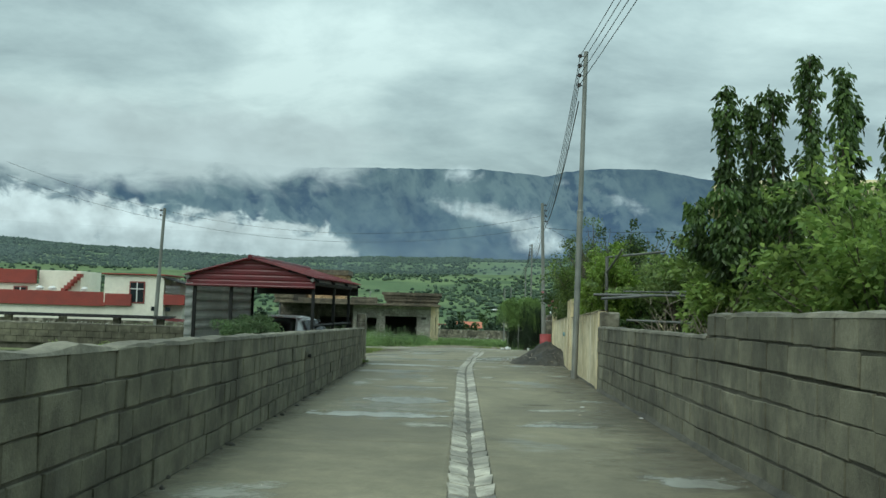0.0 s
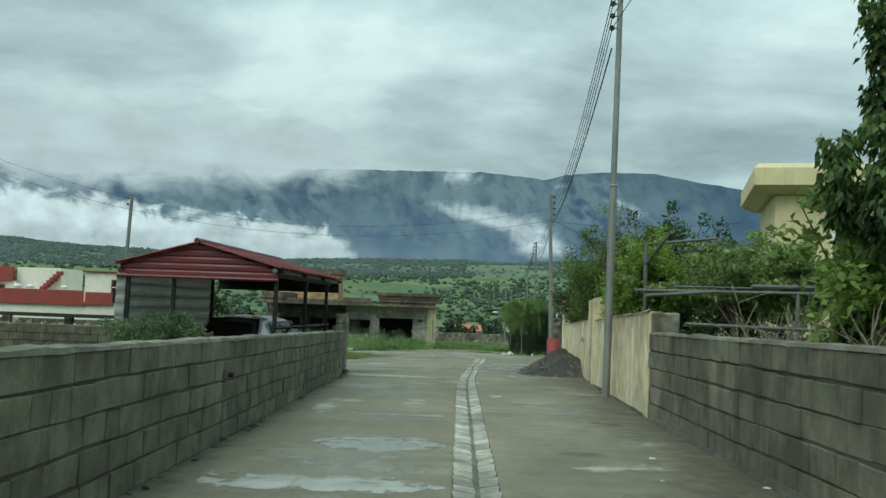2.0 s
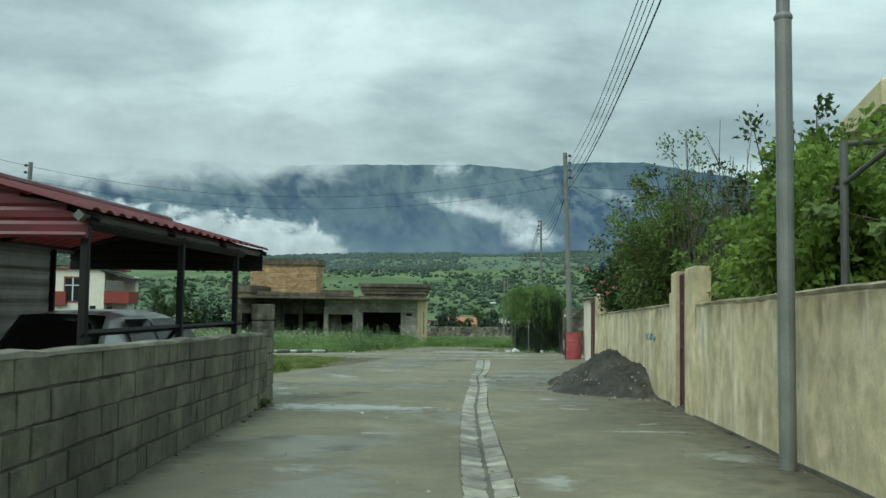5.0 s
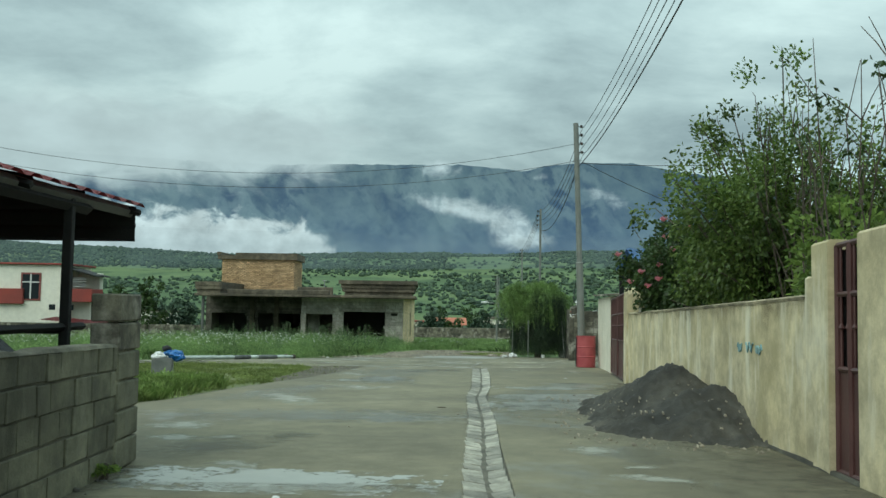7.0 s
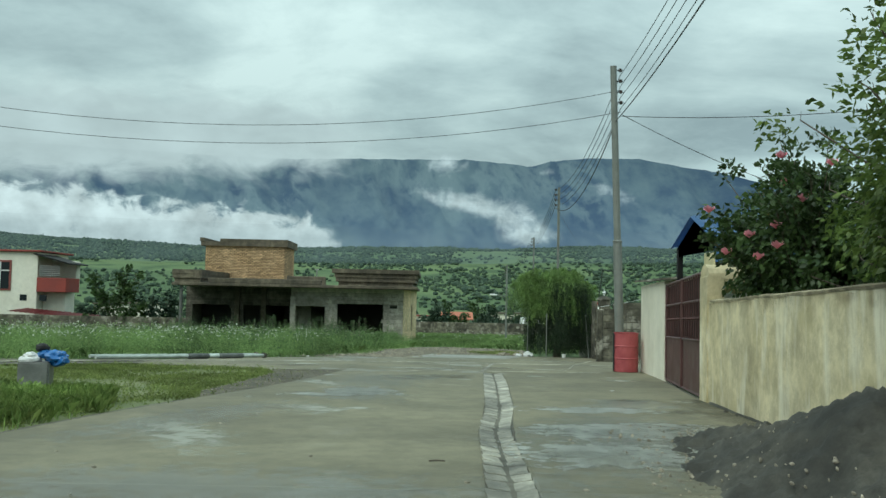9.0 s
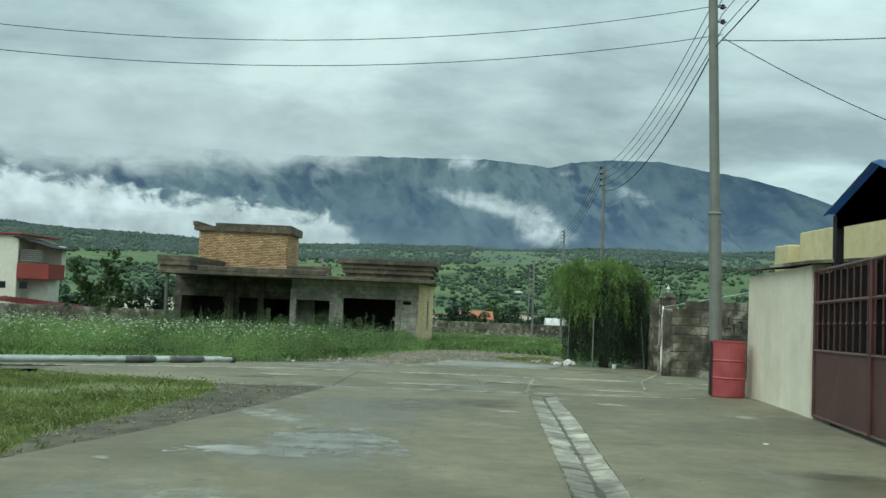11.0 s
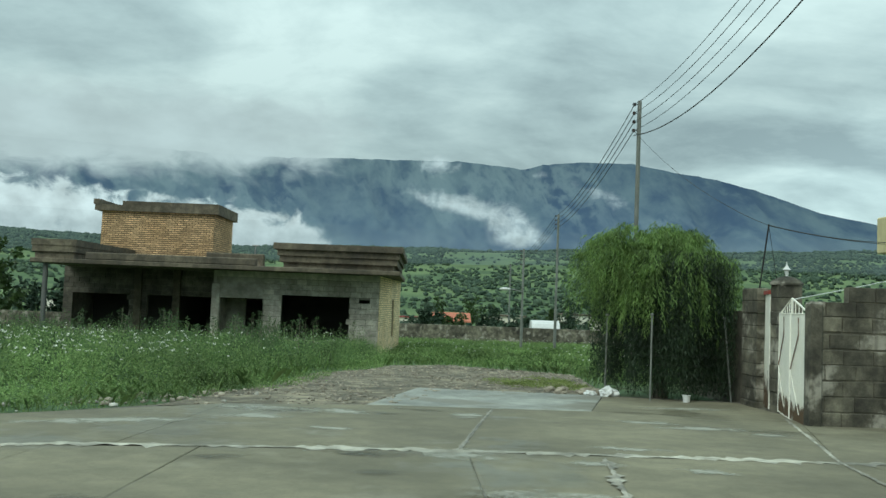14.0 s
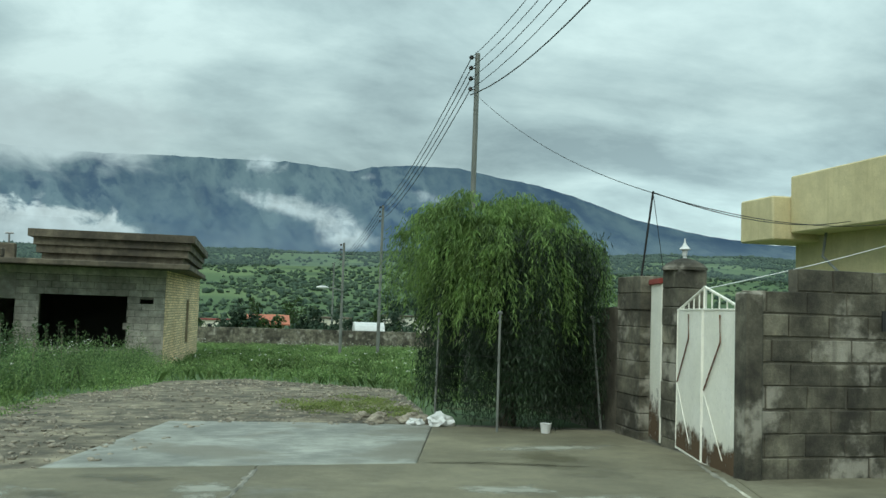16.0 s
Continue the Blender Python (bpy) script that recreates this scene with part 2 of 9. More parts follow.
M_DRAIN = surf("drain_mortar", (0.24, 0.222, 0.175), (0.40, 0.375, 0.305), 4, 0.65, 0.9, 60, rnd=0.26, dirt=0.42)
M_LINE = surf("pale_mortar", (0.32, 0.30, 0.235), (0.47, 0.45, 0.375), 4, 0.85, 1.0, 60, dirt=0.42)
M_GRAVEL = surf("gravel_track", (0.120, 0.104, 0.072), (0.250, 0.215, 0.150), 2.2, 0.95, 1.0, 40, dirt=0.42)
M_STONE = surf("pale_stone", (0.20, 0.172, 0.128), (0.38, 0.335, 0.265), 6, 0.9, 0.5, island=0.35)
M_CHIP = surf("pale_rubble_chip", (0.34, 0.32, 0.27), (0.58, 0.56, 0.50), 6, 0.9, 0.5, island=0.4)
M_YELLOW = surf("yellowish_render", (0.50, 0.42, 0.25), (0.62, 0.535, 0.35), 0.8, 0.9, 0.45, 45, dirt=0.25, speck=0.10, spots=0.15,
                stain=((0.40, 0.335, 0.18), 1.3, 0.55, 0.6), streak=((0.80, 0.75, 0.60), 0.7), run=(3.0, 3.0, 0.7))
M_CREAM = surf("cream_render", (0.70, 0.65, 0.52), (0.77, 0.72, 0.60), 1.2, 0.9, 0.4, 60, dirt=0.06, speck=0.12, streak=((0.55, 0.49, 0.36), 0.25))
M_YHOUSE = surf("yellow_house_paint", (0.60, 0.51, 0.29), (0.68, 0.585, 0.35), 0.8, 0.85, 0.3, 60, dirt=0.08, streak=((0.42, 0.35, 0.18), 0.35))
M_WHITE = surf("white_house_paint", (0.70, 0.665, 0.56), (0.76, 0.73, 0.63), 0.6, 0.85, 0.2, 50, speck=0.12, dirt=0.06)
M_REDP = surf("red_paint", (0.24, 0.045, 0.035), (0.31, 0.06, 0.045), 1.0, 0.8, 0.2, 50)
M_REDTIN = surf("red_tin", (0.105, 0.007, 0.013), (0.142, 0.011, 0.018), 1.4, 0.5, 0.15, 40, dirt=0.10, spots=0.1)
M_ROOFRED = surf("red_roof_tin", (0.22, 0.035, 0.038), (0.28, 0.055, 0.055), 1.4, 0.45, 0.2, 40)
M_GREYTIN = surf("grey_tin", (0.34, 0.345, 0.335), (0.42, 0.425, 0.41), 1.5, 0.55, 0.15, 40, dirt=0.12)
M_DARKSTEEL = surf("dark_steel", (0.012, 0.012, 0.012), (0.024, 0.023, 0.022), 4, 0.7, 0.2, 80, spec=0.25)
M_POLE = surf("galvanised_steel", (0.16, 0.168, 0.152), (0.23, 0.24, 0.218), 2.5, 0.55, 0.15, 60, metal=0.25,
              streak=((0.24, 0.22, 0.19), 0.3))
M_POLEDARK = surf("weathered_steel", (0.11, 0.11, 0.105), (0.16, 0.16, 0.15), 2.5, 0.6, 0.2, 60, metal=0.25)
M_WIRE = surf("black_cable", (0.012, 0.012, 0.013), (0.02, 0.02, 0.02), 5, 0.6, 0.0)
M_INSUL = surf("brown_porcelain", (0.02, 0.014, 0.012), (0.04, 0.025, 0.02), 5, 0.3, 0.0)
M_GREYBLOCK = surf("raw_grey_block", (0.34, 0.315, 0.26), (0.47, 0.44, 0.375), 1.0, 0.9, 0.8, 40, rnd=0.2, dirt=0.28,
                   stain=((0.17, 0.16, 0.14), 0.8, 0.6, 0.5))
M_SLAB = surf("raw_concrete", (0.098, 0.080, 0.056), (0.180, 0.150, 0.106), 0.9, 0.9, 0.8, 30, dirt=0.4,
              stain=((0.07, 0.058, 0.047), 0.7, 0.54, 0.7), streak=((0.075, 0.063, 0.052), 0.5))
M_WALLJOINT = surf("grey_wall_joint", (0.16, 0.148, 0.122), (0.22, 0.205, 0.17), 2, 0.95, 0.6, dirt=0.3)
M_BRICK = surf("yellow_brick", (0.55, 0.345, 0.18), (0.69, 0.46, 0.265), 0.9, 0.9, 0.5, 40, island=0.28, dirt=0.2)
# darker copy of the raw block, the deep porch's shade put into its colour
M_PORCHSHADE = surf("porch_shade_block", (0.085, 0.075, 0.058), (0.165, 0.150, 0.120), 1.0, 0.95, 0.8, 40, rnd=0.2, dirt=0.4)
M_BRICKPALE = surf("pale_brick", (0.80, 0.60, 0.33), (0.88, 0.71, 0.44), 0.9, 0.9, 0.5, 40, island=0.2, dirt=0.15)
M_OLDMORTAR = surf("old_mortar", (0.100, 0.090, 0.067), (0.18, 0.162, 0.124), 2.5, 0.95, 0.8, dirt=0.35)
M_PAINTMARK = surf("faded_blue_spray", (0.16, 0.30, 0.33), (0.24, 0.38, 0.38), 6, 0.9, 0.2, dirt=0.3)
M_BRICKJOINT = surf("brick_joint", (0.085, 0.062, 0.036), (0.12, 0.09, 0.055), 2, 0.95, 0.4)
M_PALEJOINT = surf("pale_brick_joint", (0.36, 0.28, 0.17), (0.46, 0.37, 0.24), 2, 0.95, 0.4)
M_SAND = surf("dark_sand", (0.045, 0.042, 0.034), (0.095, 0.088, 0.071), 1.5, 0.95, 1.0, 45, dirt=0.4)
M_BARREL = surf("red_drum_paint", (0.33, 0.05, 0.06), (0.42, 0.085, 0.09), 3.0, 0.55, 0.2, 40,
                stain=((0.15, 0.06, 0.045), 4, 0.62, 0.7))
M_BROWN = surf("brown_gate_paint", (0.075, 0.032, 0.030), (0.11, 0.048, 0.043), 2.0, 0.5, 0.2, 50)
M_RUST = surf("rusty_edge", (0.12, 0.05, 0.025), (0.2, 0.085, 0.04), 6, 0.9, 0.5)
M_WHITEGATE = surf("worn_white_paint", (0.86, 0.83, 0.72), (0.90, 0.87, 0.78), 1.5, 0.6, 0.2, 40, speck=0.06, dirt=0.05,
                   stain=((0.20, 0.13, 0.07), 5.0, 0.70, 0.8))
M_OLDBLOCK = surf("old_dark_block", (0.066, 0.059, 0.042), (0.185, 0.170, 0.126), 2.4, 0.95, 1.0, 50, rnd=0.38, dirt=0.5,
                  stain=((0.42, 0.39, 0.325), 1.7, 0.53, 0.7), streak=((0.055, 0.048, 0.038), 0.45))
# dark tone with the shade of the inner rooms put into it
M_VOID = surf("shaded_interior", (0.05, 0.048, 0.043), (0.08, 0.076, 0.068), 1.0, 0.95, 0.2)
M_BARK = surf("bark", (0.075, 0.06, 0.045), (0.13, 0.105, 0.08), 6, 0.95, 0.9, 40)
M_TWIG = surf("bare_twig", (0.17, 0.14, 0.105), (0.24, 0.2, 0.15), 6, 0.9, 0.3)
M_BLUE = surf("blue_roof_tin", (0.06, 0.17, 0.38), (0.085, 0.22, 0.46), 2, 0.4, 0.1)
M_BAG = surf("blue_plastic", (0.015, 0.13, 0.38), (0.03, 0.18, 0.46), 3, 0.35, 0.1)
M_TIN = surf("dull_tin", (0.22, 0.22, 0.215), (0.33, 0.33, 0.32), 4, 0.45, 0.2, 50, metal=0.5)
M_PLASTICW = surf("white_plastic", (0.62, 0.62, 0.60), (0.72, 0.72, 0.70), 4, 0.4, 0.1)
M_CARPAINT = surf("silver_car_paint", (0.68, 0.70, 0.70), (0.73, 0.745, 0.745), 1, 0.3, 0.0, metal=0.1)
M_CARBLACK = surf("black_rubber", (0.012, 0.012, 0.012), (0.02, 0.02, 0.02), 3, 0.8, 0.1)
M_FRAMEWOOD = surf("window_frame_red", (0.20, 0.05, 0.04), (0.27, 0.07, 0.055), 3, 0.6, 0.1)
M_TERRA = surf("orange_tile_roof", (0.42, 0.13, 0.075), (0.5, 0.17, 0.10), 1, 0.8, 0.2)

G_DARK = leafmat("dark_leaf", (0.028, 0.054, 0.017), (0.070, 0.115, 0.036), 0.3, 0.4)
G_TREE = leafmat("broad_tree_leaf", (0.032, 0.064, 0.018), (0.105, 0.170, 0.048), 0.34, 0.4, 1.4, 0.45)
G_MID = leafmat("mid_leaf", (0.095, 0.165, 0.036), (0.255, 0.350, 0.088), 0.45)
G_GARDEN = leafmat("pomegranate_leaf", (0.050, 0.090, 0.022), (0.170, 0.240, 0.060), 0.4, 0.45, 1.2, 0.45)
G_LIGHT = leafmat("light_leaf", (0.115, 0.195, 0.034), (0.250, 0.350, 0.075), 0.44)
G_WILLOW = leafmat("willow_leaf", (0.075, 0.140, 0.036), (0.215, 0.325, 0.095), 0.4, 0.5, 3.5, 0.45)
# near-black copy of the willow leaf, the crown's shade put into its colour
G_WILLOWSHADE = leafmat("willow_leaf_shaded", (0.012, 0.026, 0.012), (0.030, 0.052, 0.022), 0.12)
G_GRASS = leafmat("meadow_grass", (0.088, 0.165, 0.048), (0.285, 0.395, 0.15), 0.5, 0.5, 0.55, 0.5)
G_WEED = leafmat("weed_leaf", (0.085, 0.160, 0.055), (0.225, 0.330, 0.125), 0.45, 0.5, 0.9, 0.45)
G_DOCK = leafmat("dull_dock_leaf", (0.050, 0.095, 0.040), (0.125, 0.190, 0.080), 0.35, 0.6, 0.8)
G_SAGE = leafmat("dull_sage_leaf", (0.055, 0.100, 0.040), (0.150, 0.215, 0.095), 0.35, 0.6, 2.5)
G_VERGE = leafmat("verge_grass_blade", (0.135, 0.225, 0.055), (0.33, 0.43, 0.14), 0.5, 0.5, 0.9, 0.4)
G_DRYGRASS = leafmat("dry_verge_grass", (0.135, 0.190, 0.050), (0.29, 0.335, 0.115), 0.45)
G_VINE = leafmat("vine_leaf", (0.088, 0.145, 0.042), (0.245, 0.320, 0.105), 0.42)
G_FLOWER = leafmat("white_petal", (0.68, 0.68, 0.58), (0.82, 0.82, 0.75), 0.25, 0.6, 1.0, 0.1)
G_ROSE = leafmat("pink_petal", (0.80, 0.24, 0.32), (0.90, 0.42, 0.48), 0.25)
G_REDROSE = leafmat("red_petal", (0.42, 0.02, 0.02), (0.55, 0.04, 0.03), 0.2)
G_SHRUB = leafmat("hill_shrub", (0.030, 0.055, 0.037), (0.062, 0.096, 0.058), 0.0, 0.9)

M_GLASS = bpy.data.materials.new("dark_window_glass")
M_GLASS.use_nodes = True
_g = M_GLASS.node_tree.nodes["Principled BSDF"]
_g.inputs["Base Color"].default_value = (0.02, 0.025, 0.028, 1)
_g.inputs["Roughness"].default_value = 0.18
_g.inputs["Specular IOR Level"].default_value = 0.10


M_CARGLASS = bpy.data.materials.new("tinted_car_glass")
M_CARGLASS.use_nodes = True
_g = M_CARGLASS.node_tree.nodes["Principled BSDF"]
_g.inputs["Base Color"].default_value = (0.028, 0.033, 0.035, 1)
_g.inputs["Roughness"].default_value = 0.09
_g.inputs["Specular IOR Level"].default_value = 0.6


def ground_material():
    """Meadow, soil and hillside by patches in the land itself."""
    m = bpy.data.materials.new("meadow_ground")
    m.use_nodes = True
    N, L = m.node_tree.nodes, m.node_tree.links
    bs = N["Principled BSDF"]
    geo = N.new("ShaderNodeNewGeometry")

    def nz(s, d=6.0):
        n = N.new("ShaderNodeTexNoise")
        n.inputs["Scale"].default_value, n.inputs["Detail"].default_value = s, d
        L.new(geo.outputs["Position"], n.inputs["Vector"])
        return n.outputs[0]

    def ramp(v, lo, hi):
        n = N.new("ShaderNodeMapRange")
        n.interpolation_type = "SMOOTHSTEP"
        L.new(v, n.inputs[0])
        n.inputs[1].default_value, n.inputs[2].default_value = lo, hi
        return n.outputs[0]

    def mix(f, a, b):
        n = N.new("ShaderNodeMixRGB")
        for i, v in enumerate((f, a, b)):
            if isinstance(v, tuple):
                n.inputs[i].default_value = (*v, 1)
            else:
                L.new(v, n.inputs[i])
        return n.outputs[0]

    c = mix(ramp(nz(0.012), 0.35, 0.65), (0.080, 0.130, 0.066), (0.138, 0.194, 0.092))
    c = mix(ramp(nz(0.05), 0.50, 0.66), c, (0.070, 0.112, 0.060))
    c = mix(ramp(nz(1.3), 0.55, 0.75), c, (0.10, 0.095, 0.05))
    c = mix(ramp(nz(0.006, 3.0), 0.58, 0.72), c, (0.12, 0.155, 0.075))
    L.new(c, bs.inputs["Base Color"])
    bs.inputs["Roughness"].default_value = 0.95
    bs.inputs["Specular IOR Level"].default_value = 0.1
    b = N.new("ShaderNodeBump")
    b.inputs["Strength"].default_value = 0.8
    b.inputs["Distance"].default_value = 0.05
    L.new(nz(6.0), b.inputs["Height"])
    L.new(b.outputs[0], bs.inputs["Normal"])
    return m


M_GROUND = ground_material()


# ---- the land ----
def hill(x, y):
    """Height of the land at a place."""
    r = math.hypot(x, y)
    base = gz(y)
    if r < 160:
        return base
    k = min(max((r - 160) / 300.0, 0.0), 1.0)
    k = k * k * (3 - 2 * k)
    low = base * (1 - k) + (-9.0) * k
    s = min(max((r - 300) / 640.0, 0.0), 1.0)
    s = s ** 0.85
    roll = 1 + 0.16 * fbm(x / 260.0, y / 260.0, 3.0) * min(1, s * 1.5)
    top = 62.0 + 5.0 * math.sin(x / 210.0 + 0.6) + 3.0 * math.sin(x / 83.0)
    up = top * s * roll
    if r > 960:
        up -= (r - 960) * 0.02
    if y < 0:
        up *= max(0.0, 1 + y / 300.0)
    return low + up


def build_ground():
    xs = np.sinh(np.linspace(-5.3, 5.3, 130)) * (2400 / math.sinh(5.3))
    ys = np.concatenate([np.linspace(-300, -20, 12), np.linspace(-16, 120, 69), 120 + np.sinh(np.linspace(0.05, 4.0, 80)) * (2300 / math.sinh(4.0))])
    verts = [(x, y, hill(x, y) - (0.09 if y < 75 and abs(x) < 40 else 0.03)) for y in ys for x in xs]
    w = len(xs)
    faces = [(j * w + i, j * w + i + 1, (j + 1) * w + i + 1, (j + 1) * w + i) for j in range(len(ys) - 1) for i in range(w - 1)]
    ob = new("ground", mesh_of("ground", verts, faces, M_GROUND, True))
    tagged(ob, "green meadow and rolling hillside under low cloud", "ground", kind="structure")


build_ground()

RIDGE_AZ = [-1.1, -0.6, -0.4, -0.25, -0.158, -0.089, -0.026, 0.037, 0.087, 0.109, 0.131, 0.169, 0.225, 0.268, 0.311, 0.355, 0.418, 0.494, 0.56, 0.75, 1.1]
RIDGE_EL = [0.12, 0.142, 0.15, 0.150, 0.150, 0.1535, 0.1545, 0.1555, 0.1515, 0.1485, 0.1545, 0.158, 0.157, 0.148, 0.1405, 0.128, 0.104, 0.087, 0.078, 0.068, 0.06]


def mountain_material():
    m = bpy.data.materials.new("far_mountain")
    m.use_nodes = True
    N, L = m.node_tree.nodes, m.node_tree.links
    bs = N["Principled BSDF"]
    at = N.new("ShaderNodeAttribute")
    at.attribute_name = "slope_uv"
    sep = N.new("ShaderNodeSeparateXYZ")
    L.new(at.outputs["Vector"], sep.inputs[0])

    def nz(scale, detail, ro):
        n = N.new("ShaderNodeTexNoise")
        n.inputs["Scale"].default_value, n.inputs["Detail"].default_value, n.inputs["Roughness"].default_value = scale, detail, ro
        n.inputs["Distortion"].default_value = 0.1
        L.new(at.outputs["Vector"], n.inputs["Vector"])
        return n.outputs[0]

    def mth(op, x, y, z=None):
        n = N.new("ShaderNodeMath")
        n.operation = op
        for i, v in enumerate((x, y, z)):
            if isinstance(v, (int, float)):
                n.inputs[i].default_value = v
            elif v is not None:
                L.new(v, n.inputs[i])
        return n.outputs[0]

    def blend(fac, a, b):
        n = N.new("ShaderNodeMixRGB")
        L.new(fac, n.inputs[0])
        for i, v in ((1, a), (2, b)):
            if isinstance(v, tuple):
                n.inputs[i].default_value = (*v, 1)
            else:
                L.new(v, n.inputs[i])
        return n.outputs[0]

    def step(v, lo, hi, top=1.0):
        n = N.new("ShaderNodeMapRange")
        n.interpolation_type = "SMOOTHSTEP"
        L.new(v, n.inputs[0])
        n.inputs[1].default_value, n.inputs[2].default_value, n.inputs[4].default_value = lo, hi, top
        return n.outputs[0]

    tone = mth("MULTIPLY_ADD", nz(1.0, 10.0, 0.66), 0.55, mth("MULTIPLY", nz(0.32, 4.0, 0.5), 0.45))
    # blue-grey tones, part of the distance haze put into the base colour
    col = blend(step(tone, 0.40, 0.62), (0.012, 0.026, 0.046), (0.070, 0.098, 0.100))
    # pale scree in the gullies, running down the face, and bare rock in patches
    skew = N.new("ShaderNodeMapping")
    skew.inputs["Rotation"].default_value = (0, 0, 0.62)
    skew.inputs["Scale"].default_value = (0.62, 0.40, 1.0)
    L.new(at.outputs["Vector"], skew.inputs[0])
    gn = N.new("ShaderNodeTexNoise")
    gn.inputs["Scale"].default_value, gn.inputs["Detail"].default_value, gn.inputs["Roughness"].default_value = 1.6, 7.0, 0.62
    gn.inputs["Distortion"].default_value = 0.15
    L.new(skew.outputs[0], gn.inputs["Vector"])
    ridge = mth("ABSOLUTE", mth("SUBTRACT", gn.outputs[0], 0.5), 0.0)
    scree = mth("SUBTRACT", 1.0, step(ridge, 0.0, 0.10))
    face = step(nz(0.22, 3.0, 0.5), 0.44, 0.58)
    col = blend(mth("MULTIPLY", scree, mth("MULTIPLY", face, 0.55)), col, (0.125, 0.160, 0.155))
    col = blend(step(nz(2.0, 8.0, 0.7), 0.54, 0.72, 0.4), col, (0.085, 0.112, 0.108))
    L.new(col, bs.inputs["Base Color"])
    bs.inputs["Roughness"].default_value = 1.0
    bs.inputs["Specular IOR Level"].default_value = 0.0
    # distance haze put into the slope's own blue glow, stronger towards its foot
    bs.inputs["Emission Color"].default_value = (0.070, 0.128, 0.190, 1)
    haze_glow = N.new("ShaderNodeMapRange")
    L.new(sep.outputs["Z"], haze_glow.inputs[0])
    haze_glow.inputs[1].default_value, haze_glow.inputs[2].default_value = 0.0, 1.0
    haze_glow.inputs[3].default_value, haze_glow.inputs[4].default_value = 1.0, 0.46
    L.new(haze_glow.outputs[0], bs.inputs["Emission Strength"])
    return m


def build_mountain():
    azs = np.linspace(-0.95, 0.95, 300)
    ts = np.linspace(0, 1, 46)
    verts = []
    for t in ts:
        for a in azs:
            rid = float(np.interp(a, RIDGE_AZ, RIDGE_EL))
            spur = noise.fractal(Vector((a * 14 + 0.8 * t, t * 0.25, 1.0)), 1.0, 2.0, 4)
            gully = 1 - abs(noise.fractal(Vector((a * 30 + 3 + 1.6 * t + 0.5 * math.sin(a * 9), t * 0.35, 5.0)), 1.0, 2.1, 5))
            r = 1500 + 2500 * t + 120 * spur * (1 - t)
            prof = t ** 1.25
            prof *= 1 + (0.12 * spur - 0.20 * (1 - gully)) * math.sin(math.pi * min(t, 1)) * 1.5
            el = 0.030 + (rid - 0.030) * prof
            el += 0.0012 * noise.fractal(Vector((a * 90, 0, 2)), 1.0, 2.0, 4) * t
            verts.append((r * math.sin(a), r * math.cos(a), r * el + 0.4))
    w = len(azs)
    faces = [(j * w + i, j * w + i + 1, (j + 1) * w + i + 1, (j + 1) * w + i) for j in range(len(ts) - 1) for i in range(w - 1)]
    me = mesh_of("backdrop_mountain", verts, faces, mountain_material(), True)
    at = me.attributes.new("slope_uv", "FLOAT_VECTOR", "POINT")
    at.data.foreach_set("vector", np.array([(a * 22 + 1.0 * t + 0.6 * math.sin(7 * a), t * 4.0, t) for t in ts for a in azs], np.float32).ravel())
    tagged(new("backdrop_mountain", me),
           "long blue-grey mountain ridge with steep gullies", "mountain", kind="structure")


build_mountain()


def cloud_material(name, seed, colour, glow, scale, lo, hi, squash=1.3, vary=0.2):
    """Drifting mist and haze as a self-glowing sheet: thin, torn at the edges; u and v run over the sheet."""
    m = bpy.data.materials.new(name)
    m.use_nodes = True
    N, L = m.node_tree.nodes, m.node_tree.links
    N.clear()
    tc = N.new("ShaderNodeUVMap")
    mp = N.new("ShaderNodeMapping")
    mp.inputs["Location"].default_value = (seed * 1.7, seed * 0.9, seed)
    mp.inputs["Scale"].default_value = (scale, scale * squash, 1)
    L.new(tc.outputs[0], mp.inputs[0])
    n = N.new("ShaderNodeTexNoise")
    n.inputs["Scale"].default_value, n.inputs["Detail"].default_value, n.inputs["Roughness"].default_value = 1.0, 9.0, 0.56
    n.inputs["Distortion"].default_value = 0.45
    L.new(mp.outputs[0], n.inputs["Vector"])
    at = N.new("ShaderNodeAttribute")
    at.attribute_name = "cover"
    add = N.new("ShaderNodeMath")
    add.operation = "ADD"
    L.new(n.outputs[0], add.inputs[0])
    L.new(at.outputs["Fac"], add.inputs[1])
    r = N.new("ShaderNodeMapRange")
    r.interpolation_type = "SMOOTHSTEP"
    L.new(add.outputs[0], r.inputs[0])
    r.inputs[1].default_value, r.inputs[2].default_value = lo, hi
    r.inputs[4].default_value = 0.97
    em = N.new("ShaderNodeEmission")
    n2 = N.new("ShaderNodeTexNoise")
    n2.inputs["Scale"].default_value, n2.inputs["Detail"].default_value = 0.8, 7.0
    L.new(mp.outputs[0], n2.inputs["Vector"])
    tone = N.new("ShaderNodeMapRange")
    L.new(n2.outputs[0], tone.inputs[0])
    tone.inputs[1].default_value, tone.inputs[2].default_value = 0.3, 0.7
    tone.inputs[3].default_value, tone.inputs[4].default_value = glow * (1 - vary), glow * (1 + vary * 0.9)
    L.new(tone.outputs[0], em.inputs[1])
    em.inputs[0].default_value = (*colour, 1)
    tr = N.new("ShaderNodeBsdfTransparent")
    ms = N.new("ShaderNodeMixShader")
    L.new(r.outputs[0], ms.inputs[0])
    L.new(tr.outputs[0], ms.inputs[1])
    L.new(em.outputs[0], ms.inputs[2])
    out = N.new("ShaderNodeOutputMaterial")
    L.new(ms.outputs[0], out.inputs[0])
    return m


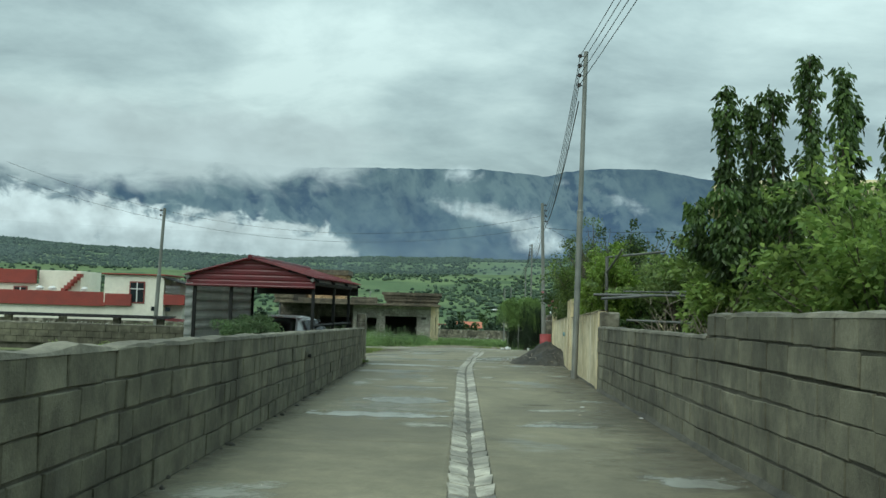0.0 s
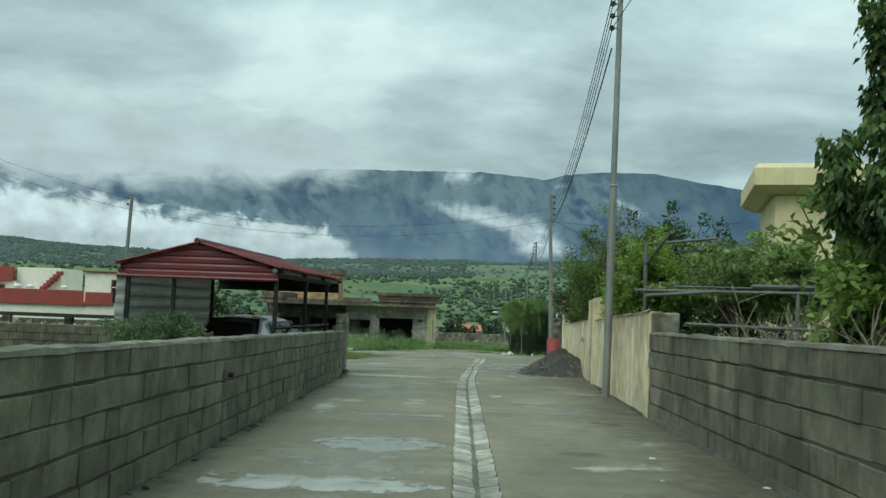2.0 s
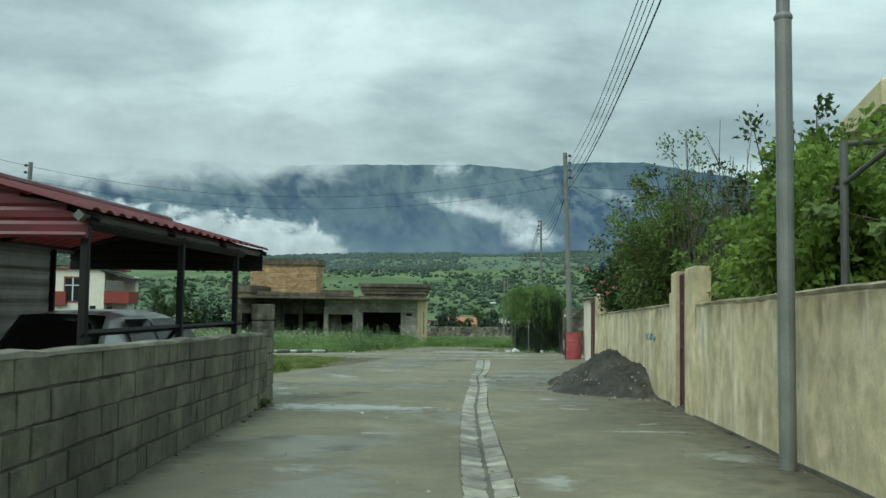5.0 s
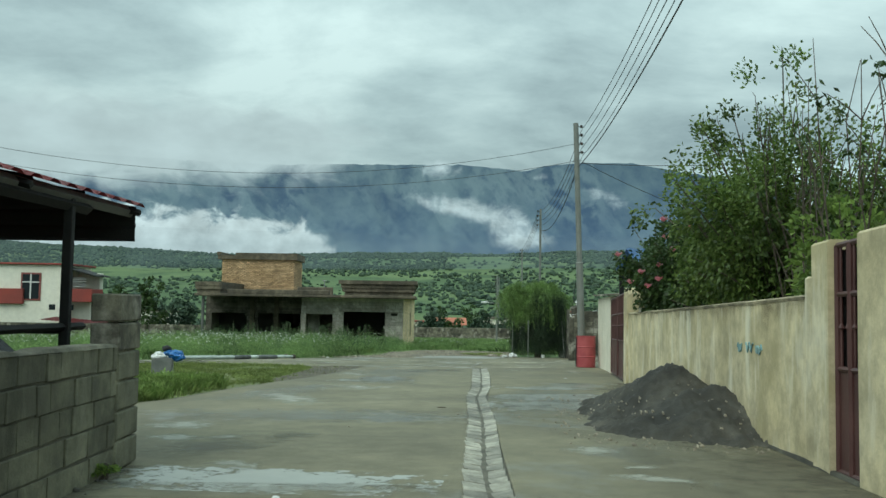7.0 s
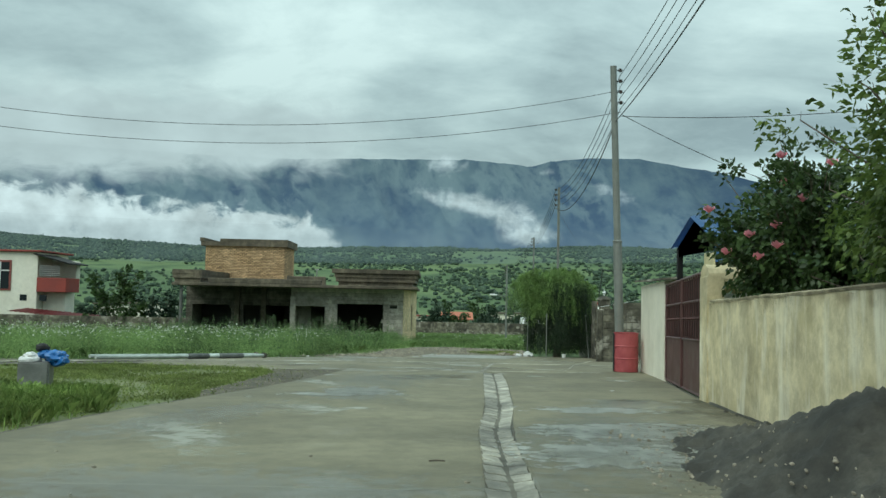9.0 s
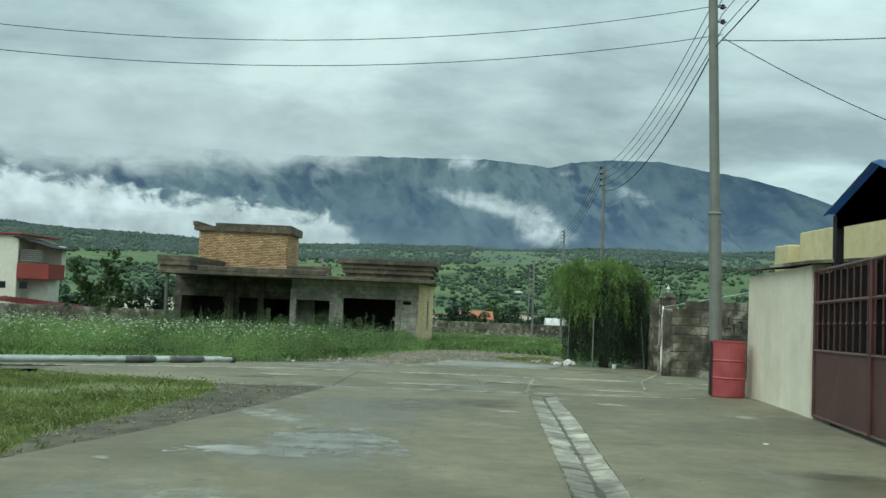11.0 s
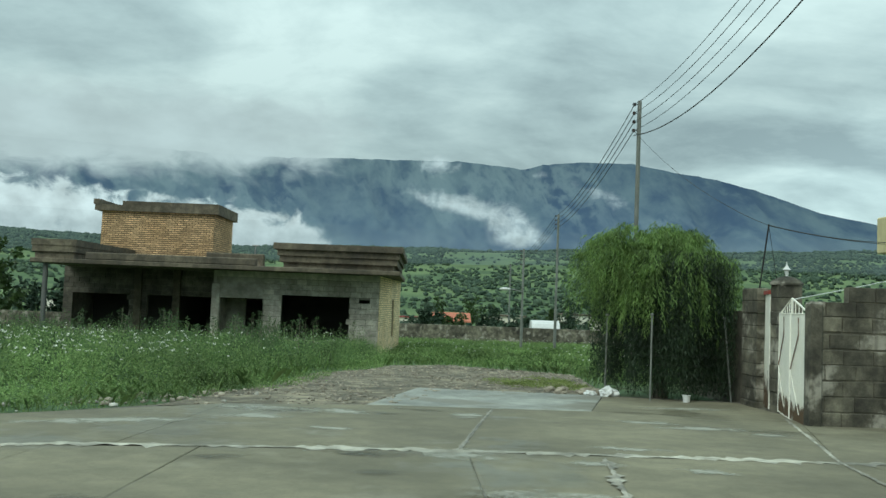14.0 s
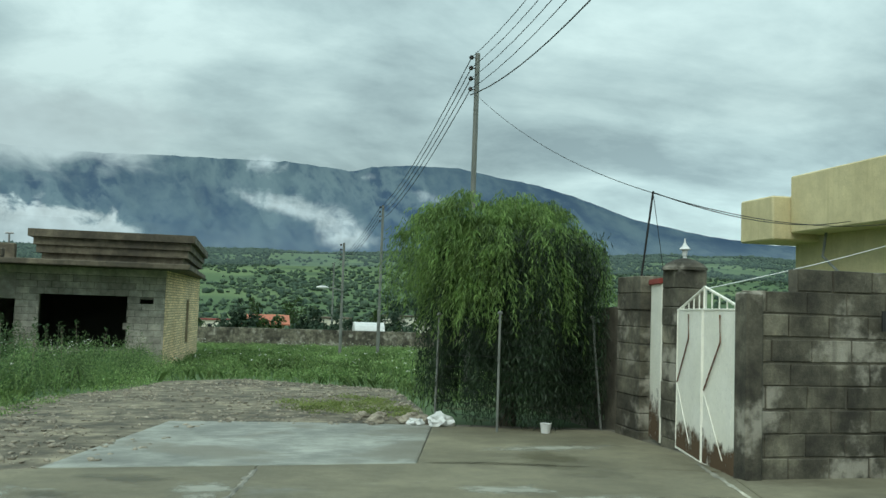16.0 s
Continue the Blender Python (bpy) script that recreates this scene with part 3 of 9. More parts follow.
def cloud_bank(label, r, a0, a1, e0, e1, mat, cover, nu=60, nv=16):
    """A bank of mist far off before the mountain, bulging towards the viewer; cover(u, v) is its density."""
    verts, uvs, dens = [], [], []
    for j in range(nv + 1):
        for i in range(nu + 1):
            u, v = i / nu, j / nv
            a, e = a0 + (a1 - a0) * u, e0 + (e1 - e0) * v
            rr = r - 60 * math.sin(math.pi * v)
            verts.append((rr * math.sin(a), rr * math.cos(a), rr * e + 0.4))
            uvs.append(((a - a0) * 30, (e - e0) * 30))
            dens.append(cover(a, e, u, v))
    w = nu + 1
    faces = [(j * w + i, j * w + i + 1, (j + 1) * w + i + 1, (j + 1) * w + i) for j in range(nv) for i in range(nu)]
    me = mesh_of("backdrop_cloud_haze", verts, faces, mat, True)
    at = me.attributes.new("cover", "FLOAT", "POINT")
    at.data.foreach_set("value", np.array(dens, np.float32))
    uv = me.uv_layers.new(name="UVMap")
    idx = np.zeros(len(me.loops), np.int32)
    me.loops.foreach_get("vertex_index", idx)
    uv.data.foreach_set("uv", np.array(uvs, np.float32)[idx].ravel())
    ob = new("backdrop_cloud_haze", me)
    ob.visible_shadow = False
    tagged(ob, label, "cloud", kind="structure")


def bump1(a, c, w):
    return math.exp(-((a - c) / w) ** 2)


# low white fog on the foot of the mountain, cloud torn off its face, and the deck that hides its left summit
cloud_bank("white fog bank lying along the foot of the mountain", 1440, -0.80, 0.0, 0.045, 0.150,
           cloud_material("fog_white", 2.0, (0.55, 0.71, 0.72), 1.0, 1.25, 0.68, 0.90, 1.2, 0.28),
           lambda a, e, u, v: 0.55 - 14.0 * max(0.0, e - (0.076 + 0.012 * bump1(a, -0.44, 0.07) - 0.12 * max(0.0, a + 0.25))) - 7 * max(0, a + 0.13) - 40 * max(0, 0.054 - e))
def puff(a, e, ca, ce, wa, we, tilt=0.0):
    return math.exp(-((a - ca) / wa) ** 2 - ((e - (ce + tilt * (a - ca))) / we) ** 2)


cloud_bank("white puffs of cloud clinging to the mountainside", 2300, -0.10, 0.46, 0.050, 0.185,
           cloud_material("puff_white", 5.3, (0.50, 0.66, 0.68), 1.0, 2.1, 0.42, 1.15, 1.2, 0.30),
           lambda a, e, u, v: -0.55 + 0.98 * puff(a, e, 0.098, 0.088, 0.036, 0.027, -0.2) + 0.80 * puff(a, e, 0.048, 0.106, 0.028, 0.014, -0.2)
           + 0.80 * puff(a, e, 0.004, 0.113, 0.045, 0.013, -0.25) + 0.92 * puff(a, e, 0.014, 0.150, 0.03, 0.017)
           + 0.78 * puff(a, e, 0.195, 0.119, 0.045, 0.015, -0.35) + 0.55 * puff(a, e, 0.12, 0.142, 0.02, 0.008)
           + 0.5 * puff(a, e, 0.11, 0.068, 0.06, 0.012) + 0.45 * puff(a, e, 0.30, 0.142, 0.03, 0.008, -0.25), 90, 28)
# the next two sheets glow to stand in for distance haze
cloud_bank("glowing sheet added as distance haze over the far hill crest", 1380, -0.85, 0.85, 0.030, 0.085,
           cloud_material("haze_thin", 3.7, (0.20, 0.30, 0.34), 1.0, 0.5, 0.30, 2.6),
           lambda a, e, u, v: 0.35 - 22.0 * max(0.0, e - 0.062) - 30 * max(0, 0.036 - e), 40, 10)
cloud_bank("glowing sheet added as distance haze before the upper hillside", 600, -0.85, 0.85, 0.020, 0.075,
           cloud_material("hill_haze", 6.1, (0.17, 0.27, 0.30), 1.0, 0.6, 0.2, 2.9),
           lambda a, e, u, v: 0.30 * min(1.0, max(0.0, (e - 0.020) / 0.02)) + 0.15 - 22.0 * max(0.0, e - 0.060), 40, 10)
cloud_bank("grey cloud deck hiding the summit", 1430, -1.0, 0.06, 0.100, 0.26,
           cloud_material("deck_grey", 8.1, (0.46, 0.605, 0.615), 1.0, 0.7, 0.42, 1.05, 1.9, 0.10),
           lambda a, e, u, v: 0.46 + 16.0 * min(e - (0.132 + 0.10 * max(0.0, a + 0.36)), 0.035) - 5.0 * max(0, a + 0.12) - 15 * max(0, e - 0.152))


# ---- road and ground coverings ----
DR_Y = [-20, 6.5, 9.5, 14.9, 21.1, 25.0, 29.0, 32.3, 34.6, 38.9, 42.8]
DR_L = [-0.15, 0.21, 0.26, 0.36, 0.46, 0.60, 0.84, 0.97, 1.17, 1.41, 1.64]
DR_R = [0.11, 0.48, 0.55, 0.68, 0.83, 0.93, 1.17, 1.28, 1.53, 1.83, 2.02]


def drl(y):
    return float(np.interp(y, DR_Y, DR_L))


def drr(y):
    return float(np.interp(y, DR_Y, DR_R))


def wall_l(y):
    return -1.22 - 0.028 * y


def wall_r(y):
    return 2.72 + 0.0605 * (y - 16.4) if y < 16.4 else (2.72 + 0.082 * (y - 16.4) if y < 36.9 else 4.40 + 0.145 * (y - 36.9))


def edge_l(y):
    if y < 25.6:
        return wall_l(y)
    return float(np.interp(y, [25.6, 25.7, 28.6, 29.4, 31.0, 33.5, 36.6, 38.0, 39.6, 40.7, 42.4, 43.0], [-1.95, -9.0, -8.0, -3.75, -3.30, -2.92, -2.25, -1.90, -1.68, -1.46, -1.29, -1.26]))


def slab(name, poly, parent, mat, lift=0.0, depth=0.12, cut=0.005):
    """A cast slab over a plan, following the fall of the ground, its rim a little lower."""
    bm = bmesh.new()
    cx = sum(p[0] for p in poly) / len(poly)
    cy = sum(p[1] for p in poly) / len(poly)
    inner = []
    for x, y in poly:
        d = math.hypot(x - cx, y - cy)
        s = 1 - 0.03 / max(d, 0.2)
        inner.append((cx + (x - cx) * s, cy + (y - cy) * s))
    n = len(poly)
    lo = [bm.verts.new((x, y, gz(y) - depth)) for x, y in poly]
    rim = [bm.verts.new((x, y, gz(y) + lift - cut)) for x, y in poly]
    top = [bm.verts.new((x, y, gz(y) + lift)) for x, y in inner]
    for i in range(n):
        j = (i + 1) % n
        bm.faces.new((lo[i], lo[j], rim[j], rim[i]))
        bm.faces.new((rim[i], rim[j], top[j], top[i]))
    f = bm.faces.new(top)
    if len(top) > 4:
        bmesh.ops.triangulate(bm, faces=[f])
    ob = new(name, finish(bm, name, mat))
    under(ob, parent)
    return ob


road = thing("road", "wet grey concrete lane with a mortar drain down its middle", "road", (0, 10, gz(10)), kind="structure")
GAP = 0.004
M_WETROAD = surf("wet_concrete", (0.215, 0.215, 0.182), (0.345, 0.35, 0.305), 1.3, 0.58, 0.4, 70, dirt=0.26, stain=((0.18, 0.165, 0.125), 0.8, 0.53, 0.85), spec=0.45)
M_BED = surf("road_bed", (0.10, 0.092, 0.07), (0.16, 0.148, 0.115), 1.5, 0.95, 0.8, 40, dirt=0.35)


def road_bed():
    """Dirty concrete under the slabs, seen only in their joints."""
    bm = bmesh.new()
    rows = []
    for y in np.arange(-20, 43.01, 0.9):
        lo = wall_l(y) - 0.05 if y < 25.6 else edge_l(y) - 0.12
        rows.append([bm.verts.new((x, y, gz(y) - 0.016)) for x in (lo, wall_r(y) + 0.08)])
    for a, b in zip(rows, rows[1:]):
        bm.faces.new((a[0], a[1], b[1], b[0]))
    rows = []
    for x in np.arange(-12, 14.1, 0.5):
        y0 = near_edge(x) - 0.5 if x > -2.5 else mid_line(x) - 1.0
        rows.append([bm.verts.new((x, y, gz(y) - 0.016)) for y in (y0, max(45.16, y0 + 0.1), far_edge(x) + 0.12)])
    for a, b in zip(rows, rows[1:]):
        bm.faces.new((a[0], a[1], b[1], b[0]))
        bm.faces.new((a[1], a[2], b[2], b[1]))
    bm.faces.new([bm.verts.new((x, y, gz(y) - 0.014)) for x, y in ((-0.1, 51.9), (6.6, 51.5), (6.5, 55.6), (4.2, 56.2), (0.7, 56.2))])
    part("road_bed", bm, M_BED, road)


# the lane, in slabs either side of the drain
cuts = [-20, -14, -8, -3, 2.0, 5.1, 8.6, 12.4, 16.2, 20.0, 24.0]
for y0, y1 in zip(cuts, cuts[1:]):
    ym = [y0 + GAP, (y0 + y1) / 2, y1 - GAP]
    slab("road_slab", [(wall_l(y), y) for y in ym] + [(drl(y), y) for y in ym[::-1]], road, M_ROAD)
    slab("road_slab", [(drr(y), y) for y in ym] + [(wall_r(y), y) for y in ym[::-1]], road, M_ROAD)
slab("road_slab", [(wall_l(24), 24 + GAP), (-1.95, 25.5), (-3.0, 25.7), (-9.0, 25.9), (-8.0, 28.6), (-5.5, 29.0), (-3.75, 29.3), (drl(29.3), 29.3), (drl(26.5), 26.5), (drl(24), 24 + GAP)], road, M_ROAD)
slab("road_slab", [(drr(y), y) for y in (24 + GAP, 26.5, 29.3)] + [(wall_r(y), y) for y in (29.3, 26.5, 24 + GAP)], road, M_ROAD)
cuts = [29.3, 33.4, 37.6, 42.7]
for y0, y1 in zip(cuts, cuts[1:]):
    ym = [y0 + GAP, (y0 + y1) / 2, y1 - GAP]
    slab("road_slab", [(edge_l(y), y) for y in ym] + [(drl(y), y) for y in ym[::-1]], road, M_ROAD)
    slab("road_slab", [(drr(y), y) for y in ym] + [(wall_r(y), y) for y in ym[::-1]], road, M_ROAD)


def near_edge(x):
    return 42.85 + 0.20 * x - (0.10 * x if x > 0 else 0)


def near_slab(x):
    return 42.7 if x > -1.25 else near_edge(x)


def mid_line(x):
    return float(np.interp(x, [-30, -12, -6, -4.5, -3.5, -2.0, -0.9, 0.5, 1.5, 4.2, 6.3, 30], [31, 41.0, 45.0, 45.95, 46.5, 47.1, 47.22, 47.38, 47.45, 47.45, 47.5, 48]))


def far_edge(x):
    return float(np.interp(x, [-30, -12, -6, -4.8, -3.4, -2.6, -0.8, 0, 4, 5.9, 12, 30], [32.5, 42.1, 46.0, 47.9, 49.8, 51.2, 51.9, 52.1, 52.4, 51.5, 51.7, 52]))


road_bed()
# the cross street, in two rows of slabs with a pale joint between
xs = [-30, -22, -15, -10, -6.0, -2.4, -1.24, 1.0, 4.5, 8.5, 14, 22, 30]
for x0, x1 in zip(xs, xs[1:]):
    a, b = x0 + GAP, x1 - GAP
    if x0 >= -2.5:
        slab("road_slab", [(a, near_slab(a) + GAP), (b, near_slab(b) + GAP), (b, mid_line(b) - 0.025), (a, mid_line(a) - 0.025)], road, M_ROAD)
    elif x0 >= -6.1:
        slab("road_slab", [(-4.6, 42.75), (b, near_slab(b) + GAP), (b, mid_line(b) - 0.025), (a, mid_line(a) - 0.025), (a, mid_line(a) - 1.2)], road, M_ROAD)
# the far row, its joints running askew
xf = [(-30, -30), (-22, -22), (-15, -15), (-10, -10), (-6.0, -6.0), (-1.97, -1.94), (0.93, 1.60), (4.30, 5.70), (8.5, 8.5), (14, 14), (22, 22), (30, 30)]
for (x0, u0), (x1, u1) in zip(xf, xf[1:]):
    a, b, c, d = x0 + GAP, x1 - GAP, u1 - GAP, u0 + GAP
    slab("road_slab", [(a, mid_line(a) + 0.025), (b, mid_line(b) + 0.025), (c, far_edge(c) - GAP), ((c + d) / 2, far_edge((c + d) / 2) - GAP), (d, far_edge(d) - GAP)], road, M_ROAD)
slab("wet_slab", [(-0.15, 52.06), (1.4, 52.14), (3.0, 52.25), (3.9, 55.9), (2.2, 56.2), (0.55, 56.3)], road, M_WETROAD, lift=0.006)
slab("road_slab", [(3.006, 52.25), (5.9, 51.62), (6.15, 55.3), (4.9, 55.6), (3.906, 55.85)], road, M_ROAD)


def ragged_strip(name, label, pts, width, mat, parent, seed, lift=0.007, step=0.07):
    """A smeared strip of pale mortar along a line, with torn edges."""
    rng = random.Random(seed)
    bm = bmesh.new()
    rows = []
    for (xa, ya), (xb, yb) in zip(pts, pts[1:]):
        ln = math.hypot(xb - xa, yb - ya)
        nx, ny = -(yb - ya) / ln, (xb - xa) / ln
        k = max(2, int(ln / step))
        for i in range(k + 1):
            s = i / k
            x, y = xa + (xb - xa) * s, ya + (yb - ya) * s
            w0 = width * (0.10 + 0.75 * rng.random() ** 2 + 0.45 * fbm(x * 2.3, y * 2.3, seed))
            w1 = width * (0.10 + 0.75 * rng.random() ** 2 + 0.45 * fbm(x * 2.3, y * 2.3, seed + 9))
            w0, w1 = max(w0, 0.015), max(w1, 0.015)
            p, q = (x - nx * w0, y - ny * w0), (x + nx * w1, y + ny * w1)
            rows.append((bm.verts.new((*p, gz(p[1]) + lift - 0.004)), bm.verts.new((x, y, gz(y) + lift + 0.004)), bm.verts.new((*q, gz(q[1]) + lift - 0.004))))
    for a, b in zip(rows, rows[1:]):
        bm.faces.new((a[0], b[0], b[1], a[1]))
        bm.faces.new((a[1], b[1], b[2], a[2]))
    ob = part(name, bm, mat, parent, label)
    return ob


ragged_strip("joint_mortar", "pale smeared mortar joint", [(x, mid_line(x)) for x in (-9, -6, -4.5, -3.5, -2.0, -0.9, 0.5, 1.5, 4.2, 6.2)], 0.24, M_LINE, road, 3)
ragged_strip("joint_mortar", "", [(-1.3, near_edge(-1.3)), (1.5, near_edge(1.5)), (4.3, near_edge(4.3))], 0.05, M_LINE, road, 5)
ragged_strip("joint_mortar", "", [(1.62, 42.9), (1.80, 44.4), (2.15, 47.2)], 0.10, M_DRAIN, road, 7)
ragged_strip("joint_mortar", "", [(0.93, 47.5), (1.24, 49.7), (1.58, 51.9)], 0.05, M_DRAIN, road, 11)
ragged_strip("joint_mortar", "", [(5.70, 52.1), (4.30, 47.5), (3.76, 44.7)], 0.05, M_LINE, road, 13)


def smear_material(name, colour, rough, seed, strength=0.8, fall=0.34, lo=0.20, soft=0.24):
    """A torn, thinning smear: strongest in the middle of its sheet, broken up by noise."""
    m = bpy.data.materials.new(name)
    m.use_nodes = True
    N, L = m.node_tree.nodes, m.node_tree.links
    bs = N["Principled BSDF"]
    bs.inputs["Roughness"].default_value = rough
    uv = N.new("ShaderNodeUVMap")
    geo = N.new("ShaderNodeNewGeometry")
    ln = N.new("ShaderNodeVectorMath")
    ln.operation = "LENGTH"
    L.new(uv.outputs[0], ln.inputs[0])
    mp = N.new("ShaderNodeMapping")
    mp.inputs["Location"].default_value = (seed, seed * 0.7, 0)
    L.new(geo.outputs["Position"], mp.inputs[0])
    n = N.new("ShaderNodeTexNoise")
    n.inputs["Scale"].default_value, n.inputs["Detail"].default_value, n.inputs["Roughness"].default_value = 4.5, 10.0, 0.72
    L.new(mp.outputs[0], n.inputs["Vector"])
    a = N.new("ShaderNodeMath")
    a.operation = "SUBTRACT"
    L.new(n.outputs[0], a.inputs[0])
    sc = N.new("ShaderNodeMath")
    sc.operation = "MULTIPLY"
    L.new(ln.outputs["Value"], sc.inputs[0])
    sc.inputs[1].default_value = fall
    L.new(sc.outputs[0], a.inputs[1])
    r = N.new("ShaderNodeMapRange")
    r.interpolation_type = "SMOOTHSTEP"
    L.new(a.outputs[0], r.inputs[0])
    r.inputs[1].default_value, r.inputs[2].default_value, r.inputs[4].default_value = lo, lo + soft, strength
    L.new(r.outputs[0], bs.inputs["Alpha"])
    mx = N.new("ShaderNodeMixRGB")
    L.new(n.outputs[0], mx.inputs[0])
    mx.inputs[1].default_value = (*[c * 0.75 for c in colour], 1)
    mx.inputs[2].default_value = (*[min(c * 1.2, 0.9) for c in colour], 1)
    L.new(mx.outputs[0], bs.inputs["Base Color"])
    return m


M_LIME = smear_material("lime_smear", (0.42, 0.415, 0.345), 0.6, 1.0, 0.68)
# paler than the concrete: sky sheen put into the film's colour
M_FILM = smear_material("water_film_sheen", (0.30, 0.295, 0.25), 0.26, 4.0, 0.42, 0.30, 0.20, 0.22)


def smear(name, label, cx, cy, rx, ry, turn, mat):
    """A thin stain on the concrete, two millimetres over it."""
    c, s = math.cos(radians(turn)), math.sin(radians(turn))
    verts, uvs = [], []
    n = 8
    for j in range(n + 1):
        for i in range(n + 1):
            u, v = 2 * i / n - 1, 2 * j / n - 1
            x, y = cx + u * rx * c - v * ry * s, cy + u * rx * s + v * ry * c
            verts.append((x, y, gz(y) + 0.0025))
            uvs.append((u, v))
    w = n + 1
    faces = [(j * w + i, j * w + i + 1, (j + 1) * w + i + 1, (j + 1) * w + i) for j in range(n) for i in range(n)]
    me = mesh_of(name, verts, faces, mat)
    uv = me.uv_layers.new(name="UVMap")
    idx = np.zeros(len(me.loops), np.int32)
    me.loops.foreach_get("vertex_index", idx)
    uv.data.foreach_set("uv", np.array(uvs, np.float32)[idx].ravel())
    ob = new(name, me)
    under(ob, road)
    tagged(ob, label)


for cx, cy, rx, ry, turn in ((1.35, 10.5, 0.42, 0.20, 5), (-0.35, 11.6, 0.75, 0.35, 0), (-1.75, 31.9, 0.55, 1.8, 24), (-0.9, 34.3, 0.5, 0.8, 20), (-0.7, 24.3, 1.2, 0.22, 0), (1.6, 18.2, 0.7, 0.16, 3), (2.4, 22.4, 0.8, 0.15, 0), (-1.2, 38.6, 0.4, 1.2, 30), (0.3, 44.0, 1.3, 0.35, 5), (3.1, 44.2, 0.9, 0.3, 0), (3.9, 50.2, 0.8, 0.3, 0), (4.7, 53.4, 0.9, 0.3, 10), (-1.2, 16.4, 0.25, 1.0, 0), (1.9, 30.6, 0.5, 0.5, 0), (0.9, 47.2, 0.5, 0.5, 0), (-2.6, 48.9, 1.2, 0.3, 30), (2.5, 47.95, 0.5, 0.16, -8), (2.0, 46.9, 0.35, 0.2, 0), (1.2, 50.9, 0.3, 0.5, -10)):
    smear("lime_smear", "pale lime smear on the concrete", cx, cy, rx, ry, turn, M_LIME)
M_DAMP = smear_material("damp_stain", (0.080, 0.075, 0.055), 0.5, 9.0, 0.34)
srng = random.Random(61)
for k in range(60):
    cy = 3.5 + 39 * srng.random() ** 1.1
    x0, x1 = (wall_l(cy) if cy < 25.5 else max(edge_l(cy), -3.5)) + 0.35, wall_r(cy) - 0.35
    cx = srng.uniform(x0, x1)
    if drl(cy) - 0.25 < cx < drr(cy) + 0.25:
        continue
    sz = srng.uniform(0.12, 0.42)
    if k % 3:
        smear("lime_smear", "pale lime smear on the concrete", cx, cy, sz * srng.uniform(0.8, 1.8), sz * srng.uniform(0.5, 1.6), srng.uniform(-30, 30), M_LIME)
    else:
        smear("damp_stain", "dark damp stain on the concrete", cx, cy, sz * srng.uniform(1.2, 2.6), sz * srng.uniform(0.8, 2.4), srng.uniform(-30, 30), M_DAMP)


def damp_strip(label, line, sgn, y0, y1, width, mat):
    """A damp edge along the foot of a wall, thinning towards the lane."""
    verts, uvs = [], []
    ys = np.arange(y0, y1, 0.3)
    for y in ys:
        w = width * (1 + 0.45 * fbm(y * 0.35, 3.0, sgn))
        for i in range(7):
            x = line(y) + sgn * w * i / 6
            verts.append((x, y, gz(y) + 0.0030))
            uvs.append((0.0, 1.05 * i / 6))
    faces = [(j * 7 + i, j * 7 + i + 1, (j + 1) * 7 + i + 1, (j + 1) * 7 + i) for j in range(len(ys) - 1) for i in range(6)]
    me = mesh_of("damp_edge", verts, faces, mat)
    uv = me.uv_layers.new(name="UVMap")
    idx = np.zeros(len(me.loops), np.int32)
    me.loops.foreach_get("vertex_index", idx)
    uv.data.foreach_set("uv", np.array(uvs, np.float32)[idx].ravel())
    ob = new("damp_edge", me)
    under(ob, road)
    tagged(ob, label)


M_DAMPEDGE = smear_material("damp_dirt", (0.078, 0.070, 0.050), 0.6, 5.0, 0.55, 0.34, 0.10, 0.55)
damp_strip("dark damp dirt along the wall foot", wall_r, -1, 3.0, 27.2, 1.0, M_DAMPEDGE)
damp_strip("dark damp dirt along the wall foot", wall_r, -1, 31.5, 36.6, 0.5, M_DAMPEDGE)
damp_strip("dark damp dirt along the wall foot", wall_l, 1, 3.0, 25.3, 0.24, M_DAMPEDGE)
for k in range(26):
    cx, cy = srng.uniform(-3.0, 5.0), srng.uniform(43.6, 51.5)
    if cy > far_edge(cx) - 0.5 or cy < near_edge(cx) + 0.3:
        continue
    sz = srng.uniform(0.15, 0.5)
    smear("lime_smear" if k % 2 else "damp_stain", "pale lime smear on the concrete" if k % 2 else "dark damp stain on the concrete", cx, cy, sz * 1.6, sz, srng.uniform(-30, 30), M_LIME if k % 2 else M_DAMP)
for cx, cy, rx, ry, turn in ((-0.45, 12.2, 0.85, 2.2, 0), (-0.35, 15.4, 0.6, 1.0, 0), (2.3, 32.2, 1.1, 3.2, -12), (-0.5, 19.0, 0.6, 1.6, 0), (-1.0, 29.3, 2.0, 0.9, 0), (-1.9, 33.2, 0.6, 2.6, -18), (-0.45, 39.4, 0.95, 2.6, 4), (-0.5, 36.4, 0.9, 1.4, 8), (0.2, 40.6, 0.7, 1.0, 0)):
    smear("water_film", "thin film of rainwater on the concrete, sky sheen in its colour", cx, cy, rx, ry, turn, M_FILM)
# pale base colour stands in for the sky mirrored in the water
M_PUDDLE = smear_material("puddle_sky_sheen", (0.44, 0.445, 0.395), 0.30, 2.0, 0.85, 0.24, 0.25, 0.08)
